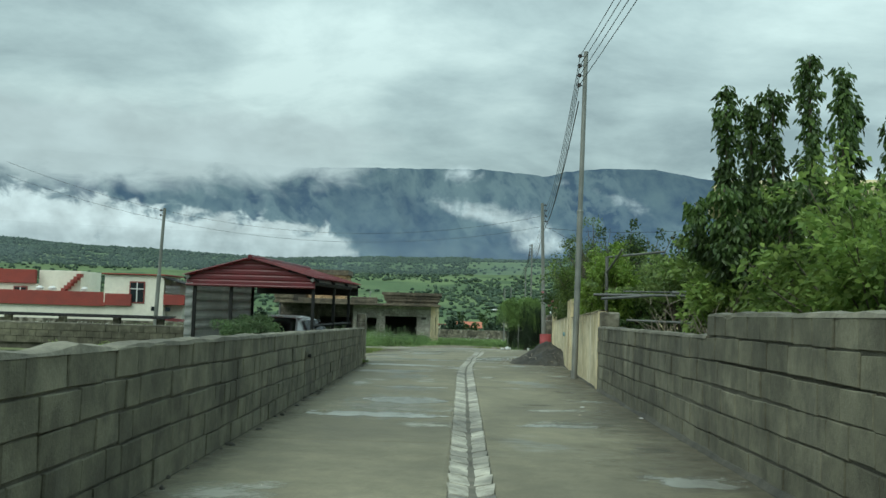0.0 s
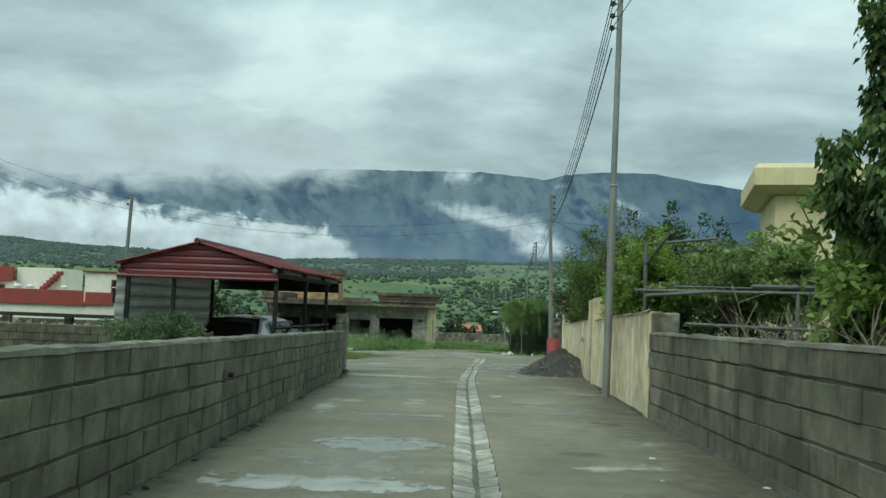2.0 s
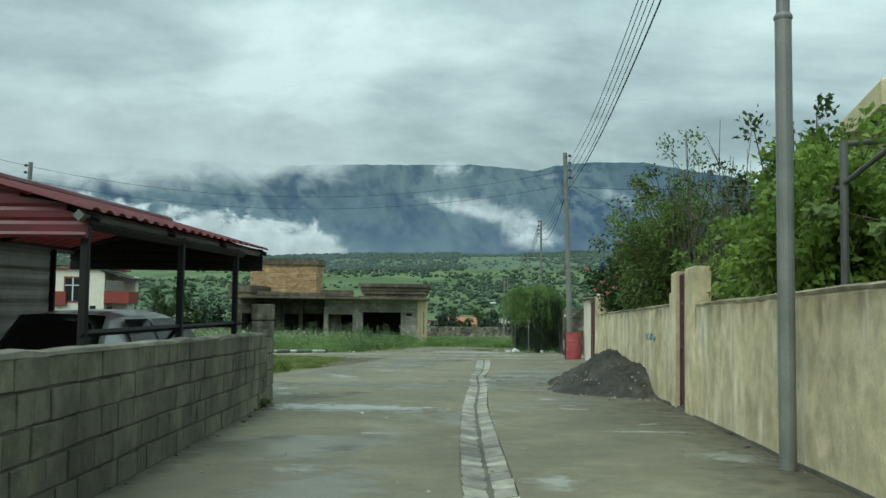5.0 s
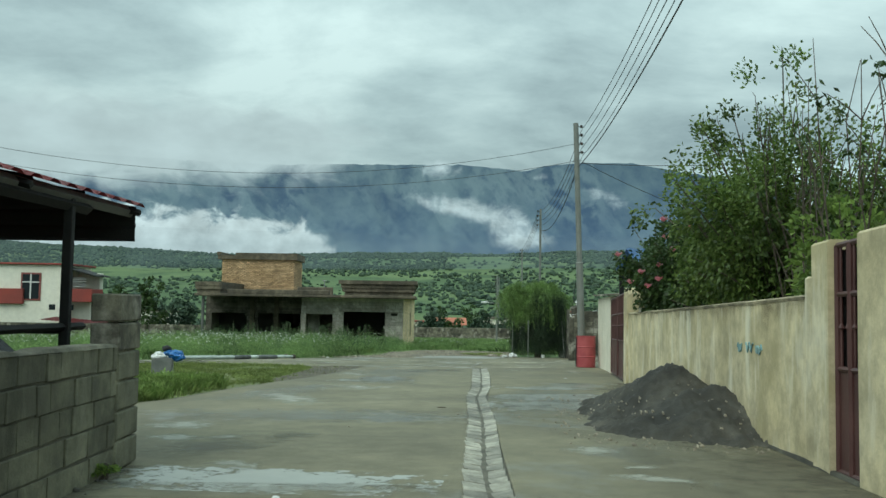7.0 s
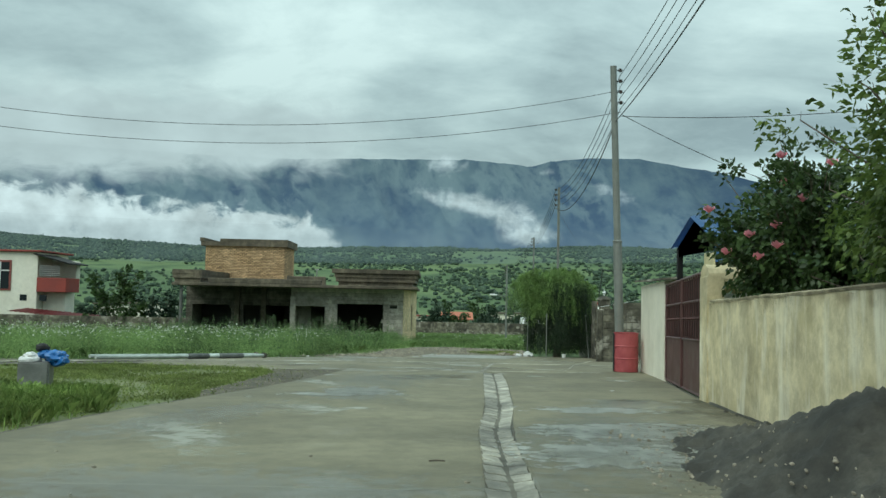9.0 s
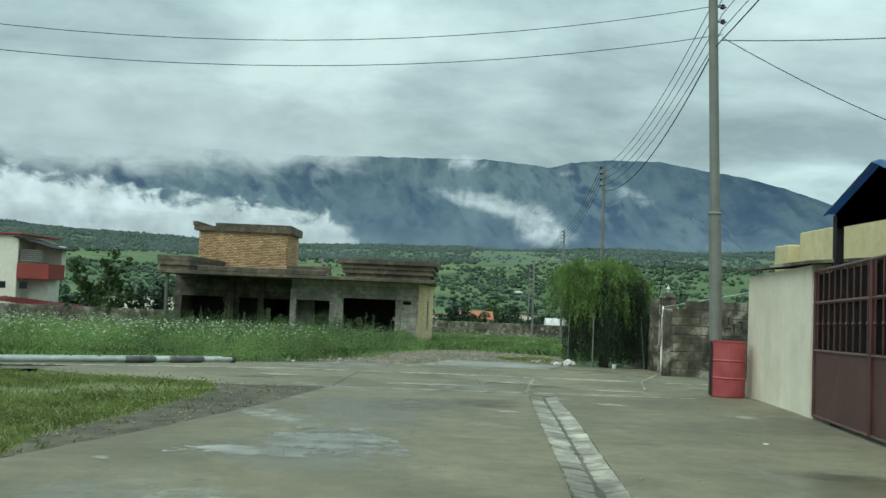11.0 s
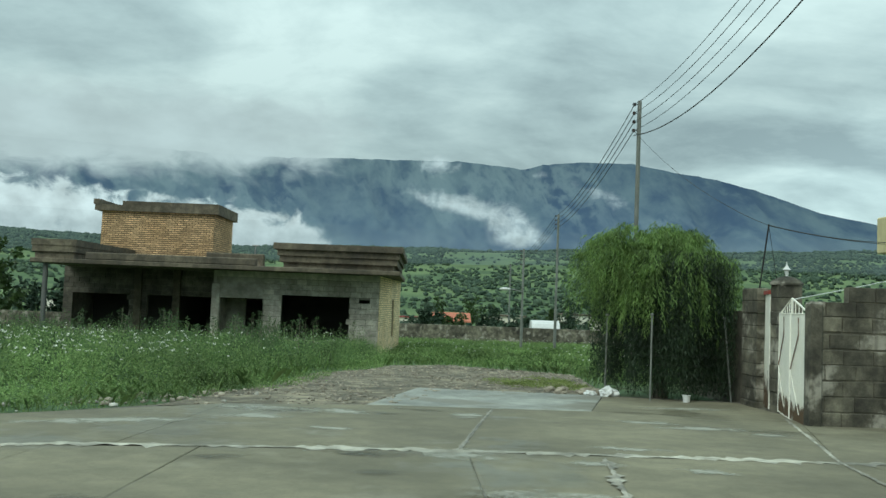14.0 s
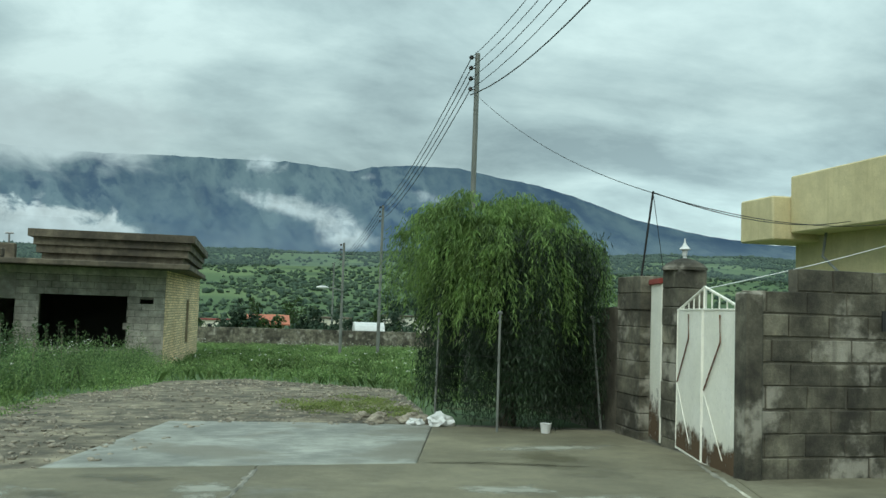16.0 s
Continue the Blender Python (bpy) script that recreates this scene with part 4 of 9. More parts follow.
for cx, cy, rx, ry, turn in ((-0.80, 24.65, 1.25, 0.50, -7), (-0.30, 12.9, 0.55, 0.55, 0), (-0.5, 10.9, 0.75, 0.30, 0), (-0.35, 15.6, 0.6, 0.16, 3), (2.5, 34.7, 1.0, 0.40, 0), (2.5, 32.6, 1.1, 0.7, 6), (2.0, 31.0, 0.9, 0.8, 10), (1.3, 10.2, 0.4, 0.15, 0), (1.75, 7.0, 0.35, 0.25, 0), (-0.5, 37.0, 0.55, 0.9, 12), (-0.9, 36.3, 0.7, 0.25, 0)):
    smear("puddle", "shallow puddle of rainwater on the concrete, sky sheen in its colour", cx, cy, rx, ry, turn, M_PUDDLE)


# ---- drain ----
def build_drain():
    """A shallow channel of mortar laid in hand-trowelled ribs, with a runnel down the middle."""
    d = thing("drain", "shallow drain of pale hand-laid mortar ribs", "drain", (0.5, 15, gz(15)), kind="structure")
    bm = bmesh.new()
    ys = np.arange(-20, 42.75, 0.5)
    rows = []
    for y in ys:
        l, r = drl(y) + 0.004, drr(y) - 0.004
        c = (l + r) / 2 + 0.01
        z = gz(y)
        rows.append([bm.verts.new(p) for p in ((l, y, z - 0.15), (l, y, z - 0.012), (c - 0.03, y, z - 0.036), (c, y, z - 0.058), (c + 0.03, y, z - 0.036), (r, y, z - 0.012), (r, y, z - 0.15))])
    for a, b in zip(rows, rows[1:]):
        for k in range(6):
            bm.faces.new((a[k], b[k], b[k + 1], a[k + 1]))
    part("channel", bm, surf("wet_drain_mortar", (0.085, 0.082, 0.064), (0.15, 0.145, 0.115), 5, 0.5, 0.8, 60, dirt=0.4), d)
    rng = random.Random(4)
    meshes = []
    for v in range(6):
        bm = bmesh.new()
        # unit rib: x from rim (0) to runnel (1), y from 0 to 1
        jit = lambda s: (rng.random() - 0.5) * s
        pts = [(0.06 + jit(0.06), 0.03 + jit(0.05)), (0.55 + jit(0.1), 0.03 + jit(0.05)), (0.98 + jit(0.08), 0.06 + jit(0.05)), (0.99 + jit(0.08), 0.95 + jit(0.05)), (0.5, 0.97 + jit(0.05)), (0.07 + jit(0.06), 0.95 + jit(0.06))]
        top = [bm.verts.new((x, y, (0.010 + 0.006 * rng.random()) - 0.028 * x * (0.8 + 0.2 * rng.random()))) for x, y in pts]
        rim = [bm.verts.new((0.5 + (x - 0.5) * 1.06, 0.5 + (y - 0.5) * 1.03, -0.010 - 0.030 * min(max(x, 0), 1))) for x, y in pts]
        bm.faces.new(top)
        for i in range(6):
            bm.faces.new((rim[i], rim[(i + 1) % 6], top[(i + 1) % 6], top[i]))
        meshes.append(finish(bm, "rib", M_DRAIN))
    y = 3.2
    while y < 42.4:
        ln = 0.20 + 0.16 * rng.random()
        for side in (0, 1):
            l, r = drl(y), drr(y)
            c = (l + r) / 2 + 0.01
            half = (c - 0.011 - l) if side == 0 else (r - c - 0.011)
            ob = new("rib", rng.choice(meshes))
            x = l + 0.005 if side == 0 else r - 0.005
            sk = (drl(y + 0.5) - drl(y)) / 0.5
            ob.matrix_basis = Matrix(((half if side == 0 else -half, ln * sk, 0, x), (0.015, ln, 0, y + 0.01 * rng.random()), (0, -0.025 * ln, 1, gz(y) - 0.006), (0, 0, 0, 1)))
            under(ob, d)
        y += ln + 0.013
    tagged(d, kind="structure")


build_drain()


# ---- block walls ----
def block_meshes(mat, n=6, seed=1, L=0.40, H=0.20, W=0.15):
    """Hollow-block faces with chipped corners; origin at the lower corner of the visible face, x along, z up."""
    rng = random.Random(seed)
    out = []
    for k in range(n):
        bm = bmesh.new()
        gx, gz_ = 0.0035, 0.0065
        vs = box(bm, gx, L - gx, 0, W, gz_, H - gz_)
        for v in vs:
            v.co += Vector((rng.uniform(-1, 1) * 0.004, rng.uniform(-1, 1) * 0.004, rng.uniform(-1, 1) * 0.005))
        bmesh.ops.bevel(bm, geom=list(bm.edges), offset=0.006, segments=1, affect="EDGES")
        out.append(finish(bm, "block", mat))
    return out


def block_wall(name, label, p0, p1, courses, meshes, mortar, z0=None, L=0.40, H=0.205, H1=None, W=0.15, seed=0, cap=None, blocks=True, flip=False, parent=None, mixed=False):
    """A wall of separate blocks from p0 to p1 (plan), in courses; the face is on the side of smaller x when flip is off.
    mixed: whole, three-quarter and half blocks in turn; its lowest course, half in the ground, is one joined piece.
    H1: height of a course at the far end, where the courses fan out."""
    rng = random.Random(seed)
    a, b = Vector((*p0, 0)), Vector((*p1, 0))
    a.z = gz(p0[1]) if z0 is None else z0[0]
    b.z = gz(p1[1]) if z0 is None else z0[1]
    ln = (b - a).length
    d = (b - a) / ln
    side = Vector((-d.y, d.x, 0)).normalized() * (-1 if flip else 1)
    w = parent or thing(name, label, "wall", a, kind="structure")
    bm = bmesh.new()
    m = Matrix(((d.x, side.x, 0, a.x), (d.y, side.y, 0, a.y), (d.z, side.z, 1, a.z), (0, 0, 0, 1)))
    H1 = H1 or H
    rise = lambda q: H + (H1 - H) * q / ln
    for v in box(bm, 0, ln, 0.013, W - 0.013, 0, 1):
        v.co.z = -0.25 if v.co.z < 0.5 else courses * rise(v.co.x) - 0.012
        v.co = m @ v.co
    part("mortar_core", bm, mortar, w)
    if blocks:
        low = bmesh.new()
        for c in range(courses):
            x = -0.2 * (c % 2) - 0.08 * rng.random()
            wave = rng.uniform(0, 6)
            while x < ln - 0.05:
                size = rng.choice((0.20, 0.30, 0.30, 0.40, 0.40)) if mixed else L
                x0, x1 = max(x, 0.0), min(x + size, ln)
                if x1 - x0 > 0.05:
                    off = rng.uniform(-0.006, 0.006)
                    hq = rise((x0 + x1) / 2)
                    dz = c * hq + 0.004 + 0.006 * math.sin(x0 * 1.3 + wave) + rng.uniform(-0.003, 0.003)
                    tilt = pose(0, 0, 0, rng.uniform(-0.5, 0.5), rng.uniform(-0.5, 0.5), rng.uniform(-0.4, 0.4))
                    mm = m @ Matrix.Translation((x0, off, dz)) @ tilt @ Matrix.Diagonal(((x1 - x0) / L, 1, hq / 0.205, 1))
                    if mixed and c == 0:
                        box(low, 0.004, L - 0.004, 0, W, 0.004, 0.199, mm)
                    else:
                        ob = new("block", rng.choice(meshes))
                        ob.matrix_basis = mm
                        under(ob, w)
                x += size + rng.uniform(0.0, 0.010)
        if mixed:
            tagged(part("base_course", low, M_BLOCK, w, "lowest course, half sunk in the concrete"), kind="stuff")
        else:
            low.free()
    if cap:
        bm = bmesh.new()
        k = int(ln / 0.16)
        rows = []
        for i in range(k + 1):
            q = ln * i / k
            top = courses * rise(q)
            lift = top + 0.010 + 0.020 * fbm(q * 2.1, seed, 2.0) + 0.006 * rng.random()
            e0, e1 = 0.010 * rng.random(), 0.012 * rng.random()
            hang = 0.010 + 0.05 * max(0.0, fbm(q * 2.9, seed, 7.0)) ** 2
            rows.append([bm.verts.new(m @ Vector(p)) for p in ((q, 0.002 - e0, top - hang), (q, 0.014 - e0, lift), (q, W / 2, lift + 0.010), (q, W - 0.012 + e1, lift), (q, W - 0.004 + e1, top - 0.012))])
        for r0, r1 in zip(rows, rows[1:]):
            for j in range(4):
                bm.faces.new((r0[j], r1[j], r1[j + 1], r0[j + 1]))
        bm.faces.new(rows[0])
        bm.faces.new(rows[-1][::-1])
        part("mortar_cap", bm, cap, w, "pale mortar smeared over the wall top")
    return w


BM_GREY = block_meshes(M_BLOCK, 8, 1)
BM_HALF = block_meshes(M_BLOCK, 4, 7, L=0.30)
BM_OLD = block_meshes(M_OLDBLOCK, 6, 2)

wall_left = block_wall("wall_1", "low grey concrete block wall with a mortar-smeared top", (wall_l(2.6), 2.6), (wall_l(25.35), 25.35), 5, BM_GREY, M_MORTAR, z0=(-0.195, -0.793), H=0.152, H1=0.186, seed=11, cap=M_CAP, mixed=True)
block_wall("wall_1", "", (wall_l(-20), -20), (wall_l(2.58), 2.58), 5, BM_GREY, M_MORTAR, z0=(0.34, -0.195), H=0.13, H1=0.152, seed=12, blocks=False, parent=wall_left)
# its end pier, two blocks higher
pier = thing("wall_pier", "dark block pier ending the low wall", "pier", (wall_l(25.3) - 0.1, 25.2, gz(25.2)), kind="structure")
for k in range(6):
    bm = bbox(wall_l(25) - 0.20, wall_l(25) + 0.015, 24.90, 25.39, gz(25.2) + k * 0.215 + 0.012, gz(25.2) + (k + 1) * 0.215, bev=0.012)
    part("block", bm, M_OLDBLOCK if k > 3 else M_BLOCK, pier)

wall_right = block_wall("wall_2", "grey concrete block wall with darker damp foot", (wall_r(2.5), 2.5), (wall_r(16.35), 16.35), 5, BM_GREY, M_MORTAR, z0=(gz(2.5) - 0.02, gz(16.35) - 0.02), H=0.165, H1=0.209, seed=21, flip=True, mixed=True)
tall = block_wall("wall_2", "", (wall_r(2.5), 2.5), (wall_r(8.45), 8.45), 1, BM_HALF, M_MORTAR, z0=(0.632, 0.573), H=0.150, H1=0.172, seed=22, cap=M_CAP, flip=True, parent=wall_right, L=0.30)
block_wall("wall_2", "", (wall_r(8.5), 8.5), (wall_r(16.35), 16.35), 0, BM_GREY, M_MORTAR, z0=(0.572, 0.490), seed=23, cap=M_CAP, flip=True, blocks=False, parent=wall_right)
block_wall("wall_2", "", (wall_r(-20), -20), (wall_r(2.48), 2.48), 6, BM_GREY, M_MORTAR, z0=(gz(-20) - 0.4, gz(2.48) - 0.24), seed=24, blocks=False, flip=True, parent=wall_right)


def foot_fillet(parent, line, sgn, y0, y1, seed, size=1.0):
    """Dark dirty mortar thrown along the foot of a wall."""
    bm = bmesh.new()
    rows = []
    for y in np.arange(y0, y1, 0.25):
        x = line(y)
        w, h = size * (0.05 + 0.05 * abs(fbm(y * 0.8, seed, 0))), size * (0.07 + 0.06 * fbm(y * 0.6, seed, 4.0))
        rows.append([bm.verts.new(p) for p in ((x - sgn * 0.02, y, gz(y) + h), (x + sgn * 0.012, y, gz(y) + h * 0.9), (x + sgn * w, y, gz(y) - 0.004))])
    for a, b in zip(rows, rows[1:]):
        bm.faces.new((a[0], a[1], b[1], b[0]))
        bm.faces.new((a[1], a[2], b[2], b[1]))
    part("foot_mortar", bm, M_FOOT, parent, "dark damp mortar along the wall foot")


lump = thing("wall_spout", "mortar lump with a short dark pipe in the block wall", "pipe", (wall_l(12.8), 12.8, 0.1))
bm = bmesh.new()
bmesh.ops.create_icosphere(bm, subdivisions=2, radius=1.0, matrix=Matrix.Translation((wall_l(12.8), 12.8, 0.11)) @ Matrix.Diagonal((0.035, 0.11, 0.08, 1)))
for v in bm.verts:
    v.co += Vector((0.012, 0.03, 0.03)) * fbm(v.co.y * 14, v.co.z * 14, 2.0)
part("mortar", bm, M_MORTAR, lump)
bm = bmesh.new()
pipe_run(bm, [(wall_l(12.8) - 0.05, 12.8, 0.10), (wall_l(12.8) + 0.07, 12.79, 0.085)], 0.022, 10)
part("spout", bm, M_DARKSTEEL, lump)
M_FOOT = surf("damp_foot_mortar", (0.060, 0.056, 0.044), (0.10, 0.094, 0.074), 2.0, 0.85, 1.0, 50, dirt=0.4)
foot_fillet(wall_right, wall_r, -1, 2.7, 16.3, 2, 0.6)

# ---- rendered garden wall ----
def wall_run(bm, y0, y1, h0, h1, t=0.16, x=None, step=0.5, base=0.25, off=0.0):
    """A length of rendered wall on the right-hand line, with its height above the ground, slightly uneven along the top."""
    k = max(1, int(round((y1 - y0) / step)))
    rows = []
    for i in range(k + 1):
        y = y0 + (y1 - y0) * i / k
        xx = wall_r(y) + off
        h = h0 + (h1 - h0) * i / k + 0.012 * fbm(y * 0.9, 4.0, 1.0)
        z = gz(y)
        rows.append([bm.verts.new(p) for p in ((xx, y, z - base), (xx + 0.006 * fbm(y, 2, 0), y, z + h * 0.5), (xx, y, z + h - 0.02), (xx + 0.02, y, z + h), (xx + t - 0.02, y, z + h), (xx + t, y, z + h - 0.02), (xx + t, y, z - base))])
    for a, b in zip(rows, rows[1:]):
        for j in range(6):
            bm.faces.new((a[j], a[j + 1], b[j + 1], b[j]))
    bm.faces.new(rows[0])
    bm.faces.new(rows[-1][::-1])


M_COPING = surf("weathered_coping", (0.26, 0.215, 0.14), (0.44, 0.375, 0.25), 2.2, 0.95, 0.9, 50, dirt=0.4)
garden_wall = thing("wall_3", "cream rendered garden wall with rain streaks", "wall", (wall_r(20), 20, gz(20)), kind="structure")
for y0, y1, h0, h1 in ((16.4, 24.15, 1.30, 1.33), (25.7, 36.1, 1.37, 1.39)):
    bm = bmesh.new()
    wall_run(bm, y0, y1, h0, h1)
    part("wall_panel", bm, M_YELLOW, garden_wall)
for y0, y1, h, off, t in ((24.10, 24.62, 1.80, -0.02, 0.22), (25.20, 25.56, 1.80, -0.02, 0.22), (25.54, 25.74, 1.54, -0.012, 0.19), (36.1, 36.55, 1.75, -0.02, 0.24)):
    bm = bmesh.new()
    wall_run(bm, y0, y1, h, h, t=t, off=off, step=0.2)
    part("pilaster", bm, M_YELLOW, garden_wall)
bm = bbox(wall_r(16.5) + 0.02, wall_r(16.5) + 0.32, 16.2, 16.42, gz(16.4), gz(16.4) + 1.29, bev=0.02)
part("pilaster", bm, M_OLDBLOCK, garden_wall, "dark bare block pier behind the render")
for y0, y1, h0, h1 in ((16.42, 24.08, 1.31, 1.34), (25.76, 36.08, 1.38, 1.40)):
    bm = bmesh.new()
    rows = []
    for y in np.arange(y0, y1, 0.2):
        z = gz(y) + h0 + (h1 - h0) * (y - y0) / (y1 - y0) + 0.012 * fbm(y * 0.9, 4.0, 1.0)
        d = 0.006 + 0.03 * abs(fbm(y * 2.1, 1.0, 3.0))
        x = wall_r(y)
        rows.append([bm.verts.new(p) for p in ((x - 0.007, y, z - 0.02 - d), (x - 0.016, y, z - 0.005), (x + 0.07, y, z + 0.018), (x + 0.17, y, z - 0.005), (x + 0.166, y, z - 0.03))])
    for a, b in zip(rows, rows[1:]):
        for k in range(4):
            bm.faces.new((a[k], a[k + 1], b[k + 1], b[k]))
    part("coping", bm, M_COPING, garden_wall, "brown weathered mortar coping")
foot_fillet(garden_wall, wall_r, -1, 16.7, 36.0, 3, 0.4)


def drip_material():
    """Brown rain runs: narrow tongues of dirt hanging from the coping, uneven in length."""
    m = bpy.data.materials.new("brown_rain_runs")
    m.use_nodes = True
    N, L = m.node_tree.nodes, m.node_tree.links
    bs = N["Principled BSDF"]
    bs.inputs["Base Color"].default_value = (0.150, 0.105, 0.052, 1)
    bs.inputs["Roughness"].default_value = 0.95
    uv = N.new("ShaderNodeUVMap")
    mp = N.new("ShaderNodeMapping")
    mp.inputs["Scale"].default_value = (2.3, 0.5, 1)
    L.new(uv.outputs[0], mp.inputs[0])
    n = N.new("ShaderNodeTexNoise")
    n.inputs["Scale"].default_value, n.inputs["Detail"].default_value, n.inputs["Roughness"].default_value = 1.0, 6.0, 0.65
    L.new(mp.outputs[0], n.inputs["Vector"])
    sep = N.new("ShaderNodeSeparateXYZ")
    L.new(uv.outputs[0], sep.inputs[0])
    ma = N.new("ShaderNodeMath")
    ma.operation = "MULTIPLY_ADD"
    L.new(sep.outputs["Y"], ma.inputs[0])
    ma.inputs[1].default_value = -0.36
    L.new(n.outputs[0], ma.inputs[2])
    r = N.new("ShaderNodeMapRange")
    r.interpolation_type = "SMOOTHSTEP"
    L.new(ma.outputs[0], r.inputs[0])
    r.inputs[1].default_value, r.inputs[2].default_value, r.inputs[4].default_value = 0.36, 0.66, 0.46
    L.new(r.outputs[0], bs.inputs["Alpha"])
    return m


def drip_sheet(label, y0, y1, h0, h1, depth, mat):
    """A film of stains over the upper part of the render, a few millimetres proud."""
    verts, uvs = [], []
    ys = np.linspace(y0, y1, int((y1 - y0) / 0.25) + 2)
    for y in ys:
        top = gz(y) + h0 + (h1 - h0) * (y - y0) / (y1 - y0) - 0.03
        for j in range(5):
            verts.append((wall_r(y) - 0.0065, y, top - depth * j / 4))
            uvs.append((y, j / 4))
    faces = [(i * 5 + j, (i + 1) * 5 + j, (i + 1) * 5 + j + 1, i * 5 + j + 1) for i in range(len(ys) - 1) for j in range(4)]
    me = mesh_of("rain_stain", verts, faces, mat)
    uv = me.uv_layers.new(name="UVMap")
    idx = np.zeros(len(me.loops), np.int32)
    me.loops.foreach_get("vertex_index", idx)
    uv.data.foreach_set("uv", np.array(uvs, np.float32)[idx].ravel())
    ob = new("rain_stain", me)
    under(ob, garden_wall)
    tagged(ob, label)


M_DRIP = drip_material()
drip_sheet("brown rain stains running down from the coping", 16.45, 24.08, 1.30, 1.33, 0.8, M_DRIP)
drip_sheet("brown rain stains running down from the coping", 25.76, 36.05, 1.37, 1.39, 0.35, M_DRIP)
# rounded coping beside the gate
bm = bmesh.new()
tube(bm, (wall_r(36.3) + 0.0, 36.33, gz(36.3) + 1.72), (wall_r(36.3) + 0.55, 36.33, gz(36.3) + 1.72), 0.2, n=16)
part("coping", bm, M_YELLOW, garden_wall)
for k, (y, z, ln) in enumerate(((27.0, 0.90, 0.20), (27.3, 0.92, 0.26), (27.72, 0.91, 0.16))):
    bm = bmesh.new()
    pts = []
    for i in range(9):
        yy = y + ln * i / 8
        pts.append((wall_r(yy) - 0.008, yy, gz(yy) + z + 0.05 * math.sin(i * 1.7 + k)))
    pipe_run(bm, pts, 0.009, 5)
    part("paint_mark", bm, M_PAINTMARK, garden_wall, "faded blue sprayed paint bar")


def metal_door(name, label, y0, y1, h, bars, sheet=0.45, mat=M_BROWN, off=0.05):
    """A gate of steel tube with an upper grille and a lower sheet, on the right-hand line."""
    ym = (y0 + y1) / 2
    g = thing(name, label, "gate", (wall_r(ym) + off, ym, gz(ym)))
    X = lambda y: wall_r(y) + off
    Z = lambda y: gz(y) + 0.03
    bm = bmesh.new()
    for y in (y0, y1, ym):
        tube(bm, (X(y), y, Z(y)), (X(y), y, Z(y) + h), 0.03, n=6)
    for k in (0, sheet, 0.78, 1.0):
        tube(bm, (X(y0), y0, Z(y0) + h * k), (X(y1), y1, Z(y1) + h * k), 0.022, n=6)
    part("gate_frame", bm, mat, g)
    bm = bmesh.new()
    vs = [bm.verts.new(p) for p in ((X(y0), y0, Z(y0)), (X(y1), y1, Z(y1)), (X(y1), y1, Z(y1) + h * sheet), (X(y0), y0, Z(y0) + h * sheet), (X(y0) + 0.012, y0, Z(y0)), (X(y1) + 0.012, y1, Z(y1)), (X(y1) + 0.012, y1, Z(y1) + h * sheet), (X(y0) + 0.012, y0, Z(y0) + h * sheet))]
    for f in ((0, 1, 2, 3), (7, 6, 5, 4), (0, 4, 5, 1), (3, 2, 6, 7)):
        bm.faces.new([vs[i] for i in f])
    part("sheet_panel", bm, mat, g)
    for i in range(bars):
        y = y0 + (y1 - y0) * (i + 0.5) / bars
        bm = bmesh.new()
        tube(bm, (X(y), y, Z(y) + h * sheet), (X(y), y, Z(y) + h), 0.011, n=5)
        lathe(bm, (X(y), y, Z(y) + h * 0.62), [(0.012, 0), (0.026, 0.02), (0.012, 0.05)], 6)
        part("bar", bm, mat, g)
    bm = bmesh.new()
    f = bm.faces.new([bm.verts.new(q) for q in ((X(y0) + 0.03, y0, Z(y0) + h * sheet), (X(y1) + 0.03, y1, Z(y1) + h * sheet), (X(y1) + 0.03, y1, Z(y1) + h * 0.98), (X(y0) + 0.03, y0, Z(y0) + h * 0.98))])
    bmesh.ops.solidify(bm, geom=[f], thickness=0.004)
    part("backing_sheet", bm, M_DARKSTEEL, g, "dark sheet behind the bars")
    return g


metal_door("garden_door", "brown steel garden door between cream pillars", 24.65, 25.17, 1.72, 4)
metal_door("yard_gate", "brown steel yard gate with an upper grille", 36.62, 40.95, 1.80, 18)

# ---- white gatehouse wall with its little roof ----
hut = thing("gate_hut", "cream rendered hut beside the gate, tin roof edge", "hut", (5.2, 42.4, gz(42.4)))
bm = bmesh.new()
x0, x1 = 5.0, 5.36
prism(bm, [(x0, 41.0), (x0 + 2.6, 41.0), (x1 + 2.6, 44.45), (x1, 44.45)], lambda x, y: gz(y) - 0.3, lambda x, y: gz(y) + 1.92 + 0.09 * (x - x0))
part("wall", bm, M_CREAM, hut)
bm = bmesh.new()
prism(bm, [(x0 - 0.12, 40.8), (x0 + 2.8, 40.8), (x1 + 2.8, 44.6), (x1 - 0.12, 44.6)], lambda x, y: gz(42) + 1.96 + 0.09 * (x - x0), lambda x, y: gz(42) + 2.0 + 0.09 * (x - x0))
part("roof", bm, M_OLDBLOCK, hut, "dark weathered roof sheet")

